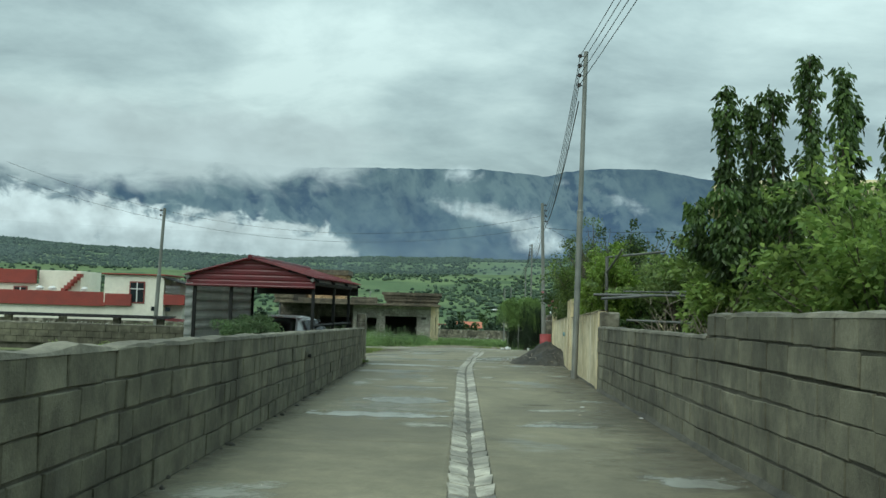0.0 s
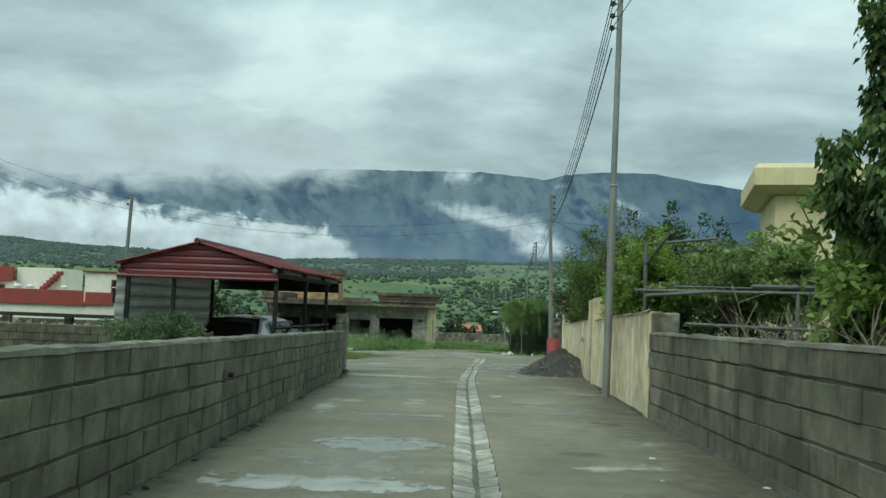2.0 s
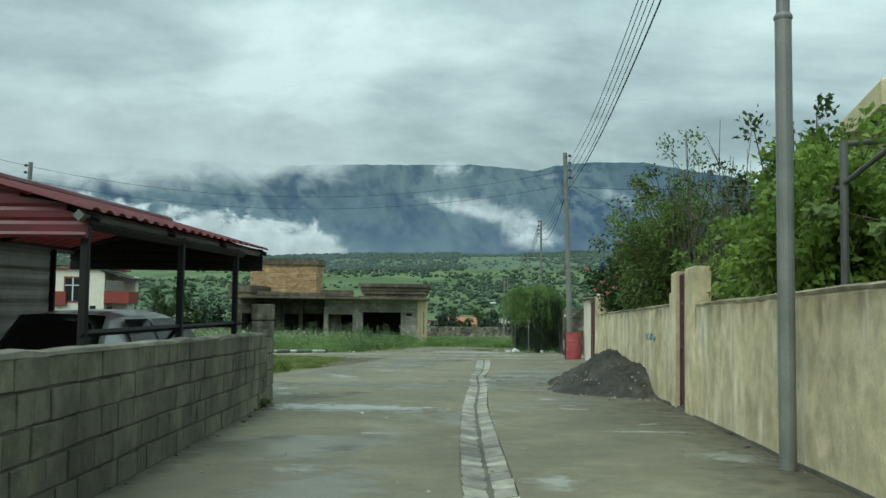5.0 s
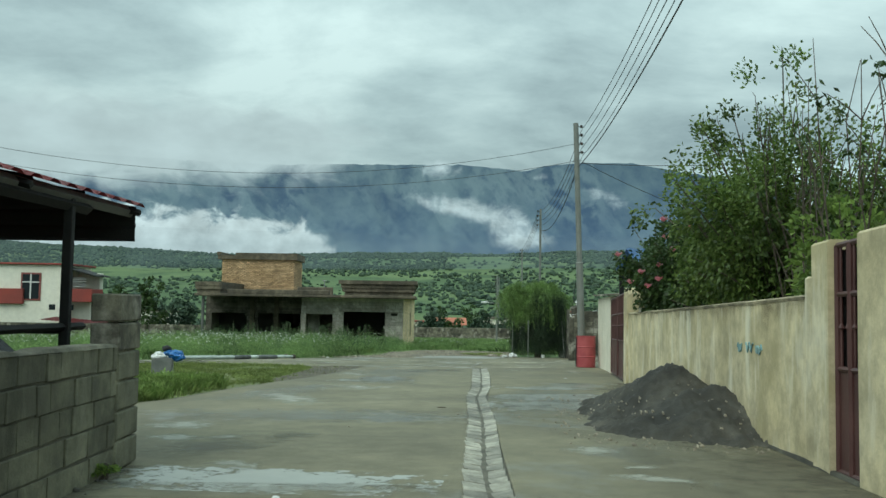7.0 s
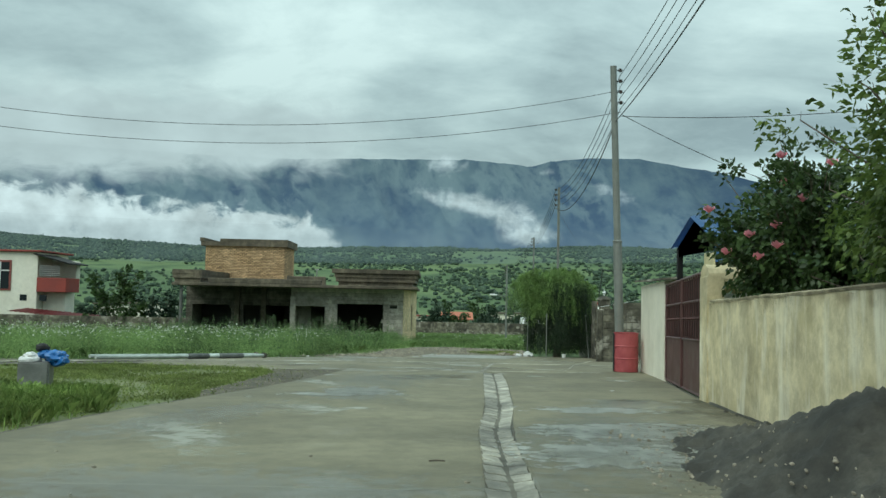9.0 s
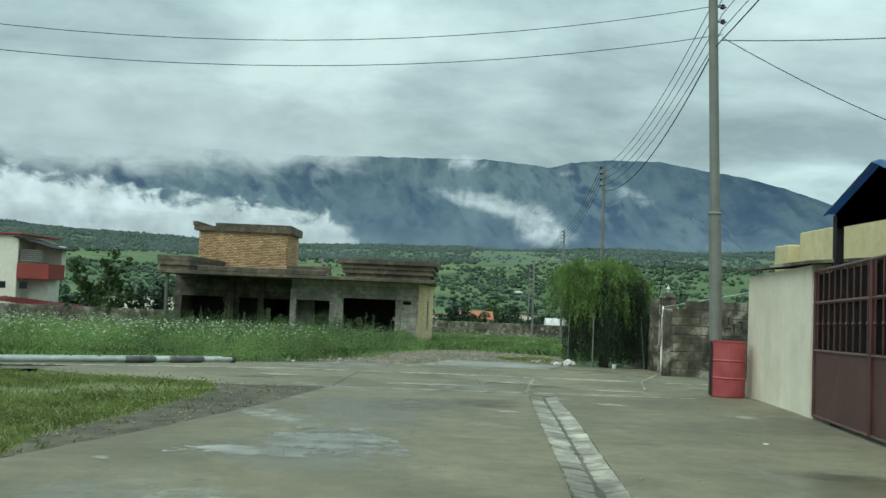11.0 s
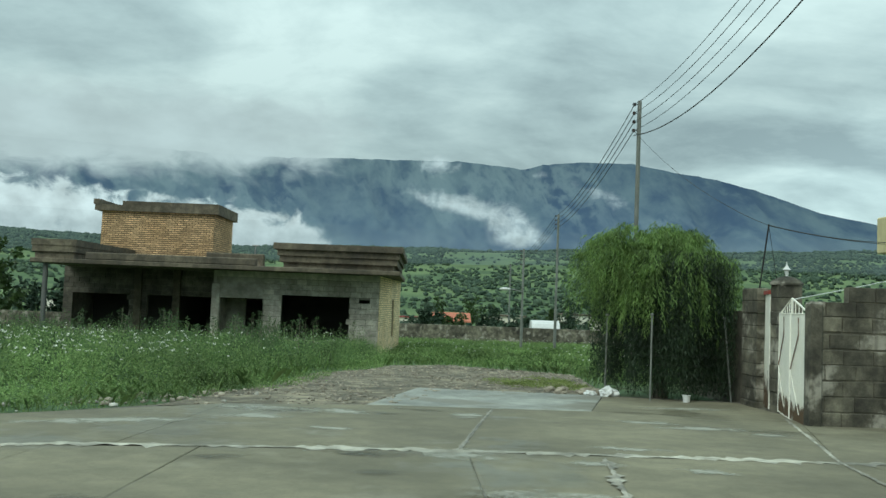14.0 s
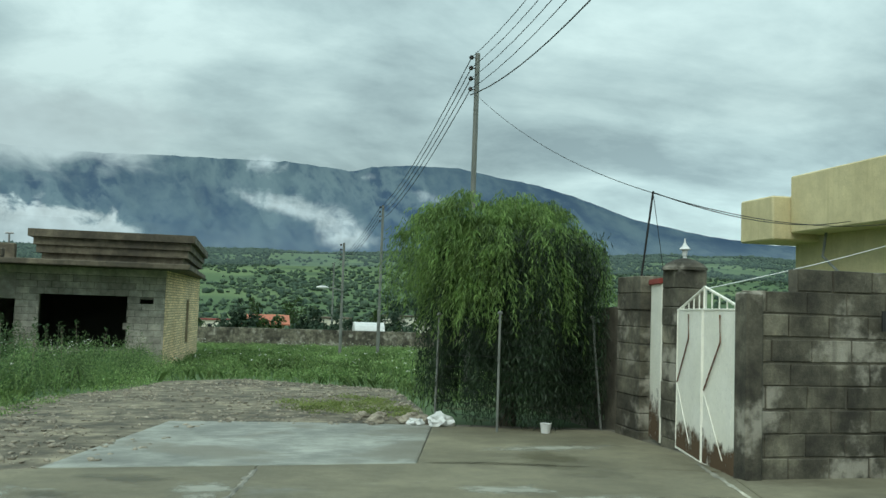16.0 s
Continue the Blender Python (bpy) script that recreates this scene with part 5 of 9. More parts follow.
# ---- poles and wires ----
def steel_pole(label, base, top, r=0.085, collar=0.42, arms=4, lower=True, dark=True, arm_side=-1, spacing=0.22):
    """A stepped steel pole with a stack of insulators on short pins."""
    base, top = Vector(base), Vector(top)
    p = thing("utility_pole", label, "pole", base, group="utility poles")
    ax = top - base
    j = base + ax * collar
    bm = bmesh.new()
    tube(bm, base - Vector((0, 0, 0.2)), j, r, r, 14)
    lathe(bm, j - Vector((0, 0, 0.03)), [(r * 1.12, 0), (r * 1.15, 0.02), (r * 0.9, 0.05)], 14)
    part("lower_tube", bm, M_POLE, p, smooth=False)
    bm = bmesh.new()
    tube(bm, j, top, r * 0.82, r * 0.74, 12)
    part("upper_tube", bm, M_POLE, p)
    hooks = []
    for k in range(arms):
        q = top - ax.normalized() * (0.10 + spacing * k)
        s = Vector((arm_side * (r + 0.06), 0, 0))
        bm = bmesh.new()
        tube(bm, q, q + s * 1.4, 0.012, n=5)
        part("pin", bm, M_DARKSTEEL, p)
        bm = bmesh.new()
        lathe(bm, q + s - Vector((0, 0, 0.04)), [(0.02, 0), (0.045, 0.02), (0.03, 0.045), (0.045, 0.07), (0.015, 0.09)], 8)
        part("insulator", bm, M_INSUL, p, "dark porcelain insulator")
        hooks.append(q + s)
    return hooks


def wire(label, a, b, sag, r=0.008, n=14, mat=None):
    a, b = Vector(a), Vector(b)
    bm = bmesh.new()
    pts = [a.lerp(b, i / n) - Vector((0, 0, 4 * sag * (i / n) * (1 - i / n))) for i in range(n + 1)]
    pipe_run(bm, pts, r, 4)
    ob = part("overhead_wire", bm, mat or M_WIRE)
    tagged(ob, label, "wire", group="overhead wires")


hA = steel_pole("tall grey stepped steel pole beside the garden wall", (2.86, 20.0, gz(20)), (3.06, 20.55, 6.37), 0.064, 0.50)
hB = steel_pole("grey steel pole standing behind a red drum", (4.95, 44.72, gz(44.7)), (4.73, 44.8, 5.94), 0.102, 0.42, arm_side=1, spacing=0.26)
hB = [h - Vector((0, 0, 0.12)) for h in hB]
hC = steel_pole("thin weathered steel pole behind the willow", (5.95, 62.3, gz(62.3)), (5.9, 62.0, 5.2), 0.07, 0.3)
hD = steel_pole("far thin steel pole in the meadow", (7.75, 87.4, gz(87)), (7.75, 87.34, 4.83), 0.08, 0.3)
steel_pole("grey steel pole in the far meadow", (5.6, 84.2, gz(84)), (5.6, 84.2, 2.7), 0.07, 0.35)
steel_pole("grey steel pole beyond the yard wall", (-12.75, 41.5, gz(41.5)), (-12.53, 41.44, 4.82), 0.09, 0.5, arms=2)
hF = steel_pole("distant steel pole at the foot of the hill", (9.5, 130, gz(130)), (9.5, 130, 4.0), 0.1, 0.3)
back = [(3.2, -14, 6.9 - 0.22 * k) for k in range(4)]
for k in range(4):
    wire("black overhead wire between steel poles", back[k], hA[k], 0.35)
    wire("black overhead wire between steel poles", hA[k], hB[k], 0.55)
    wire("black overhead wire between steel poles", hB[k], hC[k], 0.6)
    wire("black overhead wire between steel poles", hC[k], hD[k], 0.4, 0.011)
    wire("black overhead wire between steel poles", hD[k], hF[k], 0.5, 0.014)
low_b = Vector((4.80, 44.8, 4.62))
wire("thick black service cable between steel poles", hA[3] - Vector((0, 0, 0.35)), low_b, 0.5, 0.013, n=20)
wire("thick black service cable between steel poles", low_b, hC[3] - Vector((0, 0, 0.12)), 0.8, 0.013, n=20)
wire("black overhead wire crossing the street", hB[1] - Vector((0, 0, 0.1)), (-20, 42, 6.8), 1.9, 0.006, n=28)
wire("black overhead wire crossing the street", hB[3] - Vector((0, 0, 0.1)), (-20, 42, 6.2), 1.75, 0.006, n=28)
wire("service cable to a house", hB[3] - Vector((0, 0, 0.15)), (11.5, 45.5, 2.6), 0.25, 0.008)
wire("service cable to a house", hB[3] - Vector((0, 0, 0.2)), (12, 41.0, 4.6), 0.2, 0.008)
wire("service cable to a house", hC[3], (6.43, 54.74, 1.44), 0.25, 0.005)
wire("service cable to a house", (6.43, 54.74, 1.45), (12.9, 59.5, 1.86), 0.22, 0.007)
wire("service cable to a house", (6.43, 54.74, 1.44), (13.2, 57.6, 1.80), 0.30, 0.006)
wire("white cable from the gate crest to a house", (5.86, 52.24, 0.16), (12.9, 57.0, 1.55), 0.05, 0.006, mat=M_PLASTICW)


# ---- carport with a red tin gable ----
def ribbed(bm, o, u, v, nu, depth, w):
    """A ribbed sheet: o corner, u along the ribs' spacing, v along the ribs; depth is the rib height along w."""
    o, u, v, w = Vector(o), Vector(u), Vector(v), Vector(w)
    rows = []
    for i in range(nu * 4 + 1):
        s = i / (nu * 4)
        h = depth if i % 4 in (1, 2) else 0.0
        rows.append((bm.verts.new(o + u * s + w * h), bm.verts.new(o + u * s + v + w * h)))
    for a, b in zip(rows, rows[1:]):
        bm.faces.new((a[0], b[0], b[1], a[1]))
    bmesh.ops.solidify(bm, geom=list(bm.faces), thickness=0.003)


def carport():
    c = thing("carport", "open carport with a red tin gable and grey tin side", "carport", (-4.1, 21, gz(21)))
    O = Vector((-4.08, 20.92, 0))
    U = Vector((0.997, -0.075, 0))
    V = Vector((0.075, 0.997, 0))
    Z = Vector((0, 0, 1))
    P = lambda u, v, z: O + U * u + V * v + Z * z
    hw, ln = 1.5, 5.45
    ez, pz, gbz = 1.27, 1.68, 1.09
    floor = gz(21) - 0.45
    # roof sheets
    for s in (-1, 1):
        bm = bmesh.new()
        ribbed(bm, P(0, -0.12, pz + 0.02), V * (ln + 0.2), P(s * hw, 0, ez + 0.02) - P(0, 0, pz + 0.02), 22, 0.03, Z)
        part("roof_sheet", bm, M_ROOFRED, c, "faded red ribbed tin")
    bm = bmesh.new()
    pipe_run(bm, [P(0, -0.14, pz + 0.045), P(0, ln + 0.1, pz + 0.045)], 0.05, 8)
    part("ridge_cap", bm, M_REDTIN, c)
    # gables of ribbed tin, ribs level
    for v, low in ((0.0, gbz), (ln, gbz - 0.10)):
        bm = bmesh.new()
        n = 5
        for k in range(n):
            z0, z1 = low + (pz - low) * k / n, low + (pz - low) * (k + 1) / n
            half = lambda z: hw * 0.95 if z < ez else hw * 0.95 * (pz - z) / (pz - ez)
            a0, a1 = half(z0), max(half(z1), 0.02)
            t = 0.013
            vs = [bm.verts.new(P(x, v - o, z)) for x, o, z in ((-a0, 0, z0), (a0, 0, z0), (a0, t, z0 + 0.03), (-a0, t, z0 + 0.03), (-a1, t, z1 - 0.03), (a1, t, z1 - 0.03), (a1, 0, z1), (-a1, 0, z1))]
            for f in ((0, 1, 2, 3), (3, 2, 5, 4), (4, 5, 6, 7)):
                bm.faces.new([vs[i] for i in f])
        bmesh.ops.remove_doubles(bm, verts=bm.verts, dist=0.002)
        bmesh.ops.solidify(bm, geom=list(bm.faces), thickness=0.004)
        part("gable_sheet", bm, M_REDTIN if v == 0 else M_DARKSTEEL, c, "dark red ribbed tin gable" if v == 0 else "dark sheet closing the rear gable")
    bm = bmesh.new()
    pipe_run(bm, [P(-hw * 0.95, -0.03, gbz), P(hw * 0.95, -0.03, gbz)], 0.03, 6)
    part("trim_bar", bm, M_REDTIN, c)
    # side wall of grey tin, ribs level
    bm = bmesh.new()
    ribbed(bm, P(-hw + 0.1, 0.05, floor), Z * (ez - floor - 0.02), V * 4.75, 11, 0.03, U)
    part("side_sheet", bm, M_GREYTIN, c, "grey ribbed tin side")
    bm = bmesh.new()
    ribbed(bm, P(-hw + 0.06, 0.0, floor), Z * (ez - floor - 0.05), U * 0.16, 11, 0.02, -V)
    part("side_sheet", bm, M_GREYTIN, c)
    # posts, rails, beams
    for u, v in ((hw - 0.12, 0.05), (hw - 0.12, 2.3), (hw - 0.12, 4.3), (-hw + 0.25, 0.05), (-0.45, 0.1), (-hw + 0.15, 4.8)):
        bm = bbox(-0.034, 0.034, -0.034, 0.034, floor - 0.1, ez - 0.03, Matrix.Translation(P(u, v, 0)), 0.006)
        part("post", bm, M_DARKSTEEL, c)
    for z, dz in ((ez - 0.08, 0.05), (gz(23) + 0.62, 0.03), (gz(23) + 0.98, 0.03)):
        bm = bmesh.new()
        a, b = P(hw - 0.12, 0, z), P(hw - 0.12, 4.6, z)
        pipe_run(bm, [a, b], dz, 4)
        part("rail", bm, M_DARKSTEEL, c)
    for z in (gz(24) + 0.62, gz(24) + 0.98):
        bm = bmesh.new()
        pipe_run(bm, [P(-hw + 0.15, 4.75, z), P(hw - 0.12, 4.3, z)], 0.03, 4)
        part("rail", bm, M_DARKSTEEL, c)
    for s in (-1, 1):
        bm = bmesh.new()
        pipe_run(bm, [P(s * (hw - 0.12), -0.1, ez - 0.02), P(s * (hw - 0.12), ln, ez - 0.02)], 0.05, 4)
        part("eave_beam", bm, M_POLEDARK, c)
        for v in (0.05, 1.8, 3.5, ln - 0.1):
            bm = bmesh.new()
            pipe_run(bm, [P(0, v, pz - 0.04), P(s * hw, v, ez - 0.04)], 0.03, 4)
            part("rafter", bm, M_DARKSTEEL, c)


carport()


def hatchback():
    """A small silver saloon standing under the carport, its tail to the lane."""
    c = thing("car", "parked silver car with dark windows under the carport", "car", (-3.82, 24.6, -1.03))
    m = Matrix.Translation((-4.06, 23.1, -1.01)) @ pose(0, 0, 0, 0, 0, -6)
    # stations along the length: y, half width low, shoulder z, roof half width, roof z
    st = [(0.0, 0.70, 0.70, 0.62, 0.74), (0.12, 0.80, 0.84, 0.64, 0.885), (0.55, 0.83, 0.92, 0.56, 1.38), (0.95, 0.84, 0.92, 0.57, 1.43), (1.9, 0.84, 0.91, 0.58, 1.44), (2.35, 0.84, 0.90, 0.57, 1.38), (3.0, 0.83, 0.88, 0.66, 0.96), (3.9, 0.80, 0.78, 0.62, 0.84), (4.15, 0.66, 0.62, 0.5, 0.68)]
    bm = bmesh.new()
    rows = []
    for y, w, sz, rw, rz in st:
        rows.append([bm.verts.new(m @ Vector(p)) for p in ((-w + 0.04, y, 0.28), (-w, y, 0.55), (-w + 0.02, y, sz), (-rw, y, rz - 0.05), (-rw * 0.55, y, rz), (rw * 0.55, y, rz), (rw, y, rz - 0.05), (w - 0.02, y, sz), (w, y, 0.55), (w - 0.04, y, 0.28))])
    for a, b in zip(rows, rows[1:]):
        for k in range(9):
            bm.faces.new((a[k], b[k], b[k + 1], a[k + 1]))
        bm.faces.new((a[9], b[9], b[0], a[0]))
    bm.faces.new(rows[0])
    bm.faces.new(rows[-1][::-1])
    part("body", bm, M_CARPAINT, c, smooth=False)

    def pane(name, pts, label=""):
        bm = bmesh.new()
        f = bm.faces.new([bm.verts.new(m @ Vector(p)) for p in pts])
        bmesh.ops.solidify(bm, geom=[f], thickness=0.006)
        part(name, bm, M_CARGLASS, c, label)

    # rear window, bowed across and up
    bm = bmesh.new()
    grid = []
    for j in range(5):
        v = j / 4
        wide, yy, zz = 0.64 - 0.13 * v, -0.014 + 0.545 * v ** 1.15, 0.76 + 0.62 * v
        grid.append([bm.verts.new(m @ Vector((wide * u, yy - 0.05 * (1 - u * u), zz + 0.02 * (1 - u * u)))) for u in (-1, -0.6, -0.2, 0.2, 0.6, 1)])
    for a, b in zip(grid, grid[1:]):
        for k in range(5):
            bm.faces.new((a[k], a[k + 1], b[k + 1], b[k]))
    bmesh.ops.solidify(bm, geom=list(bm.faces), thickness=0.006)
    part("rear_window", bm, M_CARGLASS, c, "dark bowed rear window", smooth=True)
    pane("windscreen", [(-0.60, 2.98, 0.985), (-0.50, 2.42, 1.37), (0.50, 2.42, 1.37), (0.60, 2.98, 0.985)])
    for s in (-1, 1):
        for y0, y1, t0, t1 in ((0.62, 1.35, 0.72, 1.35), (1.42, 2.2, 1.42, 2.15), (2.26, 2.8, 2.22, 2.36)):
            pane("side_window", [(s * 0.842, y0, 0.95), (s * 0.842, y1, 0.95), (s * 0.642, t1, 1.34), (s * 0.642, t0, 1.34)])
    for y in (0.78, 3.3):
        for s in (-1, 1):
            w = bmesh.new()
            tube(w, m @ Vector((s * 0.62, y, 0.29)), m @ Vector((s * 0.85, y, 0.29)), 0.29, n=18)
            tyre = part("tyre", w, M_CARBLACK, c)
            w = bmesh.new()
            tube(w, m @ Vector((s * 0.84, y, 0.29)), m @ Vector((s * 0.86, y, 0.29)), 0.18, n=12)
            part("rim", w, M_TIN, tyre)
    for s in (-1, 1):
        part("tail_light", bbox(s * 0.62 - 0.1, s * 0.62 + 0.1, -0.015, 0.03, 0.66, 0.82, m, 0.01), M_REDP, c, "red tail light")
    part("bumper", bbox(-0.74, 0.74, -0.06, 0.06, 0.32, 0.5, m, 0.02), M_CARPAINT, c)


hatchback()


# ---- unfinished house ----
def unfinished_house():
    h = thing("unfinished_house", "single-storey unfinished block house, empty window openings", "house", (-7, 76, gz(74)))
    zf = -2.25
    zs = 0.78
    t = 0.2
    rng = random.Random(8)
    blocks = [finish(bbox(0.006, 0.394, -0.014, 0.03, 0.006, 0.194, None, 0.006), "block", M_GREYBLOCK) for _ in range(1)]
    porch_block = finish(bbox(0.006, 0.394, -0.014, 0.03, 0.006, 0.194, None, 0.006), "block", M_PORCHSHADE)

    def wall(name, x0, x1, y, z0, z1, holes=(), mat=M_GREYBLOCK):
        """A wall facing the street with openings cut through; holes: x0, x1, z0, z1."""
        xs = sorted({x0, x1, *[v for o in holes for v in o[:2]]})
        zs_ = sorted({z0, z1, *[v for o in holes for v in o[2:]]})
        bm = bmesh.new()
        for xa, xb in zip(xs, xs[1:]):
            for za, zb in zip(zs_, zs_[1:]):
                xm, zm = (xa + xb) / 2, (za + zb) / 2
                if any(o[0] < xm < o[1] and o[2] < zm < o[3] for o in holes):
                    continue
                box(bm, xa, xb, y, y + t, za, zb)
        bmesh.ops.remove_doubles(bm, verts=bm.verts, dist=0.0005)
        part(name, bm, mat, h)

    def face_blocks(x0, x1, y, z0, z1, holes=(), limit=150, mesh=None):
        k = 0
        z = z0
        row = 0
        while z < z1 - 0.1:
            x = x0 - 0.2 * (row % 2)
            while x < x1 - 0.05:
                a, b = max(x, x0), min(x + 0.4, x1)
                for o in holes:
                    if o[2] - 0.05 < z + 0.1 < o[3] + 0.05:
                        if a < o[0] < b:
                            b = o[0]
                        elif a < o[1] < b:
                            a = o[1] - (0.10 if rng.random() < 0.35 else 0.0)
                if b - a > 0.02 and not any(o[0] - 0.02 < (a + b) / 2 < o[1] + 0.02 and o[2] - 0.05 < z + 0.1 < o[3] + 0.05 for o in holes) and k < limit:
                    ob = new("block", mesh or blocks[0])
                    ob.matrix_basis = Matrix.Translation((a, y - 0.004 + rng.uniform(-0.006, 0.004), z)) @ Matrix.Diagonal(((b - a) / 0.4, 1, 1, 1))
                    under(ob, h)
                    k += 1
                x += 0.4
            z += 0.2
            row += 1

    win = (-4.58, -2.08, -1.62, -0.02)
    vent = (-1.72, -1.32, -0.28, -0.12)
    wall("front_wall", -5.25, -0.98, 73.0, zf - 0.3, zs, (win, vent), M_WALLJOINT)
    face_blocks(-5.25, -0.98, 73.0, zf + 0.2, zs - 0.2, (win, vent), 260)
    part("ring_beam", bbox(-7.1, -0.97, 72.97, 73.2, 0.56, zs, None, 0.015), M_GREYBLOCK, h, "rough concrete beam over the openings")
    # entrance recess between the two halves
    wall("front_wall", -7.05, -5.2, 74.6, zf - 0.3, zs, ((-6.2, -5.35, zf, -0.1),))
    part("pillar", bbox(-7.15, -6.85, 72.95, 73.25, zf - 0.2, 0.3, None, 0.02), M_GREYBLOCK, h)
    part("lintel", bbox(-7.0, -5.24, 73.0, 73.18, -0.22, 0.56, None, 0.015), M_GREYBLOCK, h)
    bm = bmesh.new()
    box(bm, -7.15, -6.95, 73.2, 75.0, zf - 0.3, zs)
    part("side_wall", bm, M_GREYBLOCK, h)
    # porch: back wall with a window and two doorways, its shade in darker blocks
    ph = ((-12.98, -10.79, -1.62, -0.22), (-10.1, -9.05, zf, -0.22), (-8.85, -7.25, zf, -0.22))
    wall("porch_wall", -13.35, -7.1, 75.0, zf - 0.3, zs, ph, M_WALLJOINT)
    face_blocks(-13.35, -7.1, 75.0, zf + 0.2, zs - 0.1, ph, 300, porch_block)
    for x in (-10.45, -8.95):
        part("pillar", bbox(x - 0.14, x + 0.14, 74.85, 75.05, zf - 0.2, zs, None, 0.015), M_SLAB, h)
    bm = bmesh.new()
    tube(bm, (-12.75, 71.75, zf - 0.2), (-12.75, 71.75, zs), 0.09, n=10)
    part("porch_post", bm, M_POLEDARK, h, "thin porch post")
    # far and side walls, floor, and added partitions with room shade in their colour
    wall("rear_wall", -13.35, -0.5, 81.4, zf - 0.3, zs)
    bm = bmesh.new()
    box(bm, -13.35, -13.15, 75.0, 81.4, zf - 0.3, zs)
    part("side_wall", bm, M_GREYBLOCK, h)
    bm = bmesh.new()
    box(bm, -13.3, -0.6, 73.2, 81.4, zf - 0.3, zf - 0.02)
    part("floor_slab", bm, M_SLAB, h)
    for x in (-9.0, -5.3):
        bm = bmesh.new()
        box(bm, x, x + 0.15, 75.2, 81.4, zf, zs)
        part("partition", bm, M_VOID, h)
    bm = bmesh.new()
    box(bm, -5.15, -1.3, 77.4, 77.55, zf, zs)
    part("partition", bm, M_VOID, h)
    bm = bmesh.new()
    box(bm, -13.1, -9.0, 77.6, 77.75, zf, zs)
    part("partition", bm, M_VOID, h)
    # brick-faced side wall with a slit window
    dx = 0.55 / 8.2
    sh = Matrix(((1, dx, 0, -0.98 - dx * 73.0), (0, 1, 0, 0), (0, 0, 1, 0), (0, 0, 0, 1)))
    bm = bmesh.new()
    for y0, y1, z0, z1 in ((73.025, 77.9, zf - 0.3, zs), (77.9, 78.6, zf - 0.3, -1.62), (77.9, 78.6, -0.1, zs), (78.6, 81.6, zf - 0.3, zs)):
        box(bm, -0.18, 0, y0, y1, z0, z1, sh)
    bmesh.ops.remove_doubles(bm, verts=bm.verts, dist=0.0005)
    part("side_wall", bm, M_PALEJOINT, h)
    bm = bmesh.new()
    z, row = zf, 0
    while z < zs - 0.02:
        y = 73.0 - 0.12 * (row % 2)
        while y < 81.5:
            a, b = max(y, 73.0) + 0.005, min(y + 0.235, 81.6)
            if not (77.85 < (a + b) / 2 < 78.65 and -1.66 < z + 0.04 < -0.06) and b - a > 0.03:
                box(bm, -0.01, 0.014, a, b, z + 0.008, z + 0.070, sh)
            y += 0.245
        z += 0.085
        row += 1
    tagged(part("brick_facing", bm, M_BRICKPALE, h, "pale yellow brick facing"), kind="stuff")
    # roof slab, cornices and parapets
    def cornice(x0, x1, y0, y1, z0, z1, flare=0.25, steps=4, name="parapet"):
        for k in range(steps):
            bm = bmesh.new()
            za, zb = z0 + (z1 - z0) * k / steps, z0 + (z1 - z0) * (k + 1) / steps
            e = flare * (k + 0.6) / steps + (0.03 if k % 2 else 0)
            box(bm, x0 - e, x1 + e, y0 - e, y1, za, zb - 0.004)
            part(name, bm, M_SLAB, h, "stained stepped concrete parapet")

    part("roof_slab", bbox(-13.2, -0.2, 71.45, 81.9, zs, zs + 0.16, None, 0.02), M_SLAB, h)
    cornice(-4.45, -0.55, 72.7, 81.8, zs + 0.16, 1.85, 0.42, 4)
    cornice(-13.05, -11.75, 71.6, 81.8, zs + 0.16, 1.62, 0.16, 3)
    part("parapet", bbox(-11.3, -5.3, 71.5, 71.75, zs + 0.16, zs + 0.42, None, 0.03), M_SLAB, h)
    part("parapet", bbox(-7.3, -5.2, 72.4, 72.65, zs + 0.16, zs + 0.62, None, 0.03), M_SLAB, h)
    # stair box of yellow brick on the roof
    bm = bmesh.new()
    box(bm, -13.1, -8.35, 78.0, 81.6, zs + 0.1, 3.25)
    box_ob = part("stair_box", bm, M_BRICKJOINT, h, "yellow brick stair box")
    bm = bmesh.new()
    z, row = zs + 0.2, 0
    while z < 3.22:
        x = -13.1 - 0.12 * (row % 2)
        while x < -8.4:
            a, b = max(x, -13.1) + 0.012, min(x + 0.233, -8.36)
            if b - a > 0.03:
                o = rng.uniform(-0.004, 0.006)
                box(bm, a, b, 77.972 + o, 78.01, z + 0.012, z + 0.072)
            x += 0.247
        y = 78.0
        while y < 81.5:
            box(bm, -8.36, -8.328, y + 0.012, y + 0.233, z + 0.012, z + 0.072)
            y += 0.247
        z += 0.088
        row += 1
    tagged(part("brick_facing", bm, M_BRICK, box_ob), kind="stuff")
    bm = bmesh.new()
    box(bm, -12.2, -8.15, 77.8, 81.8, 3.25, 3.68)
    box(bm, -13.35, -12.2, 77.8, 81.8, 3.25, 3.50)
    box(bm, -13.4, -13.15, 77.75, 81.8, 3.5, 3.72)
    part("cap_slab", bm, M_SLAB, box_ob, "dark stained concrete cap")
    bm = bmesh.new()
    tube(bm, (-6.0, 75, zs), (-6.0, 75, 1.85), 0.03, n=6)
    tube(bm, (-6.12, 75, 1.85), (-5.88, 75, 1.85), 0.03, n=6)
    part("vent_pipe", bm, M_TIN, h)


unfinished_house()


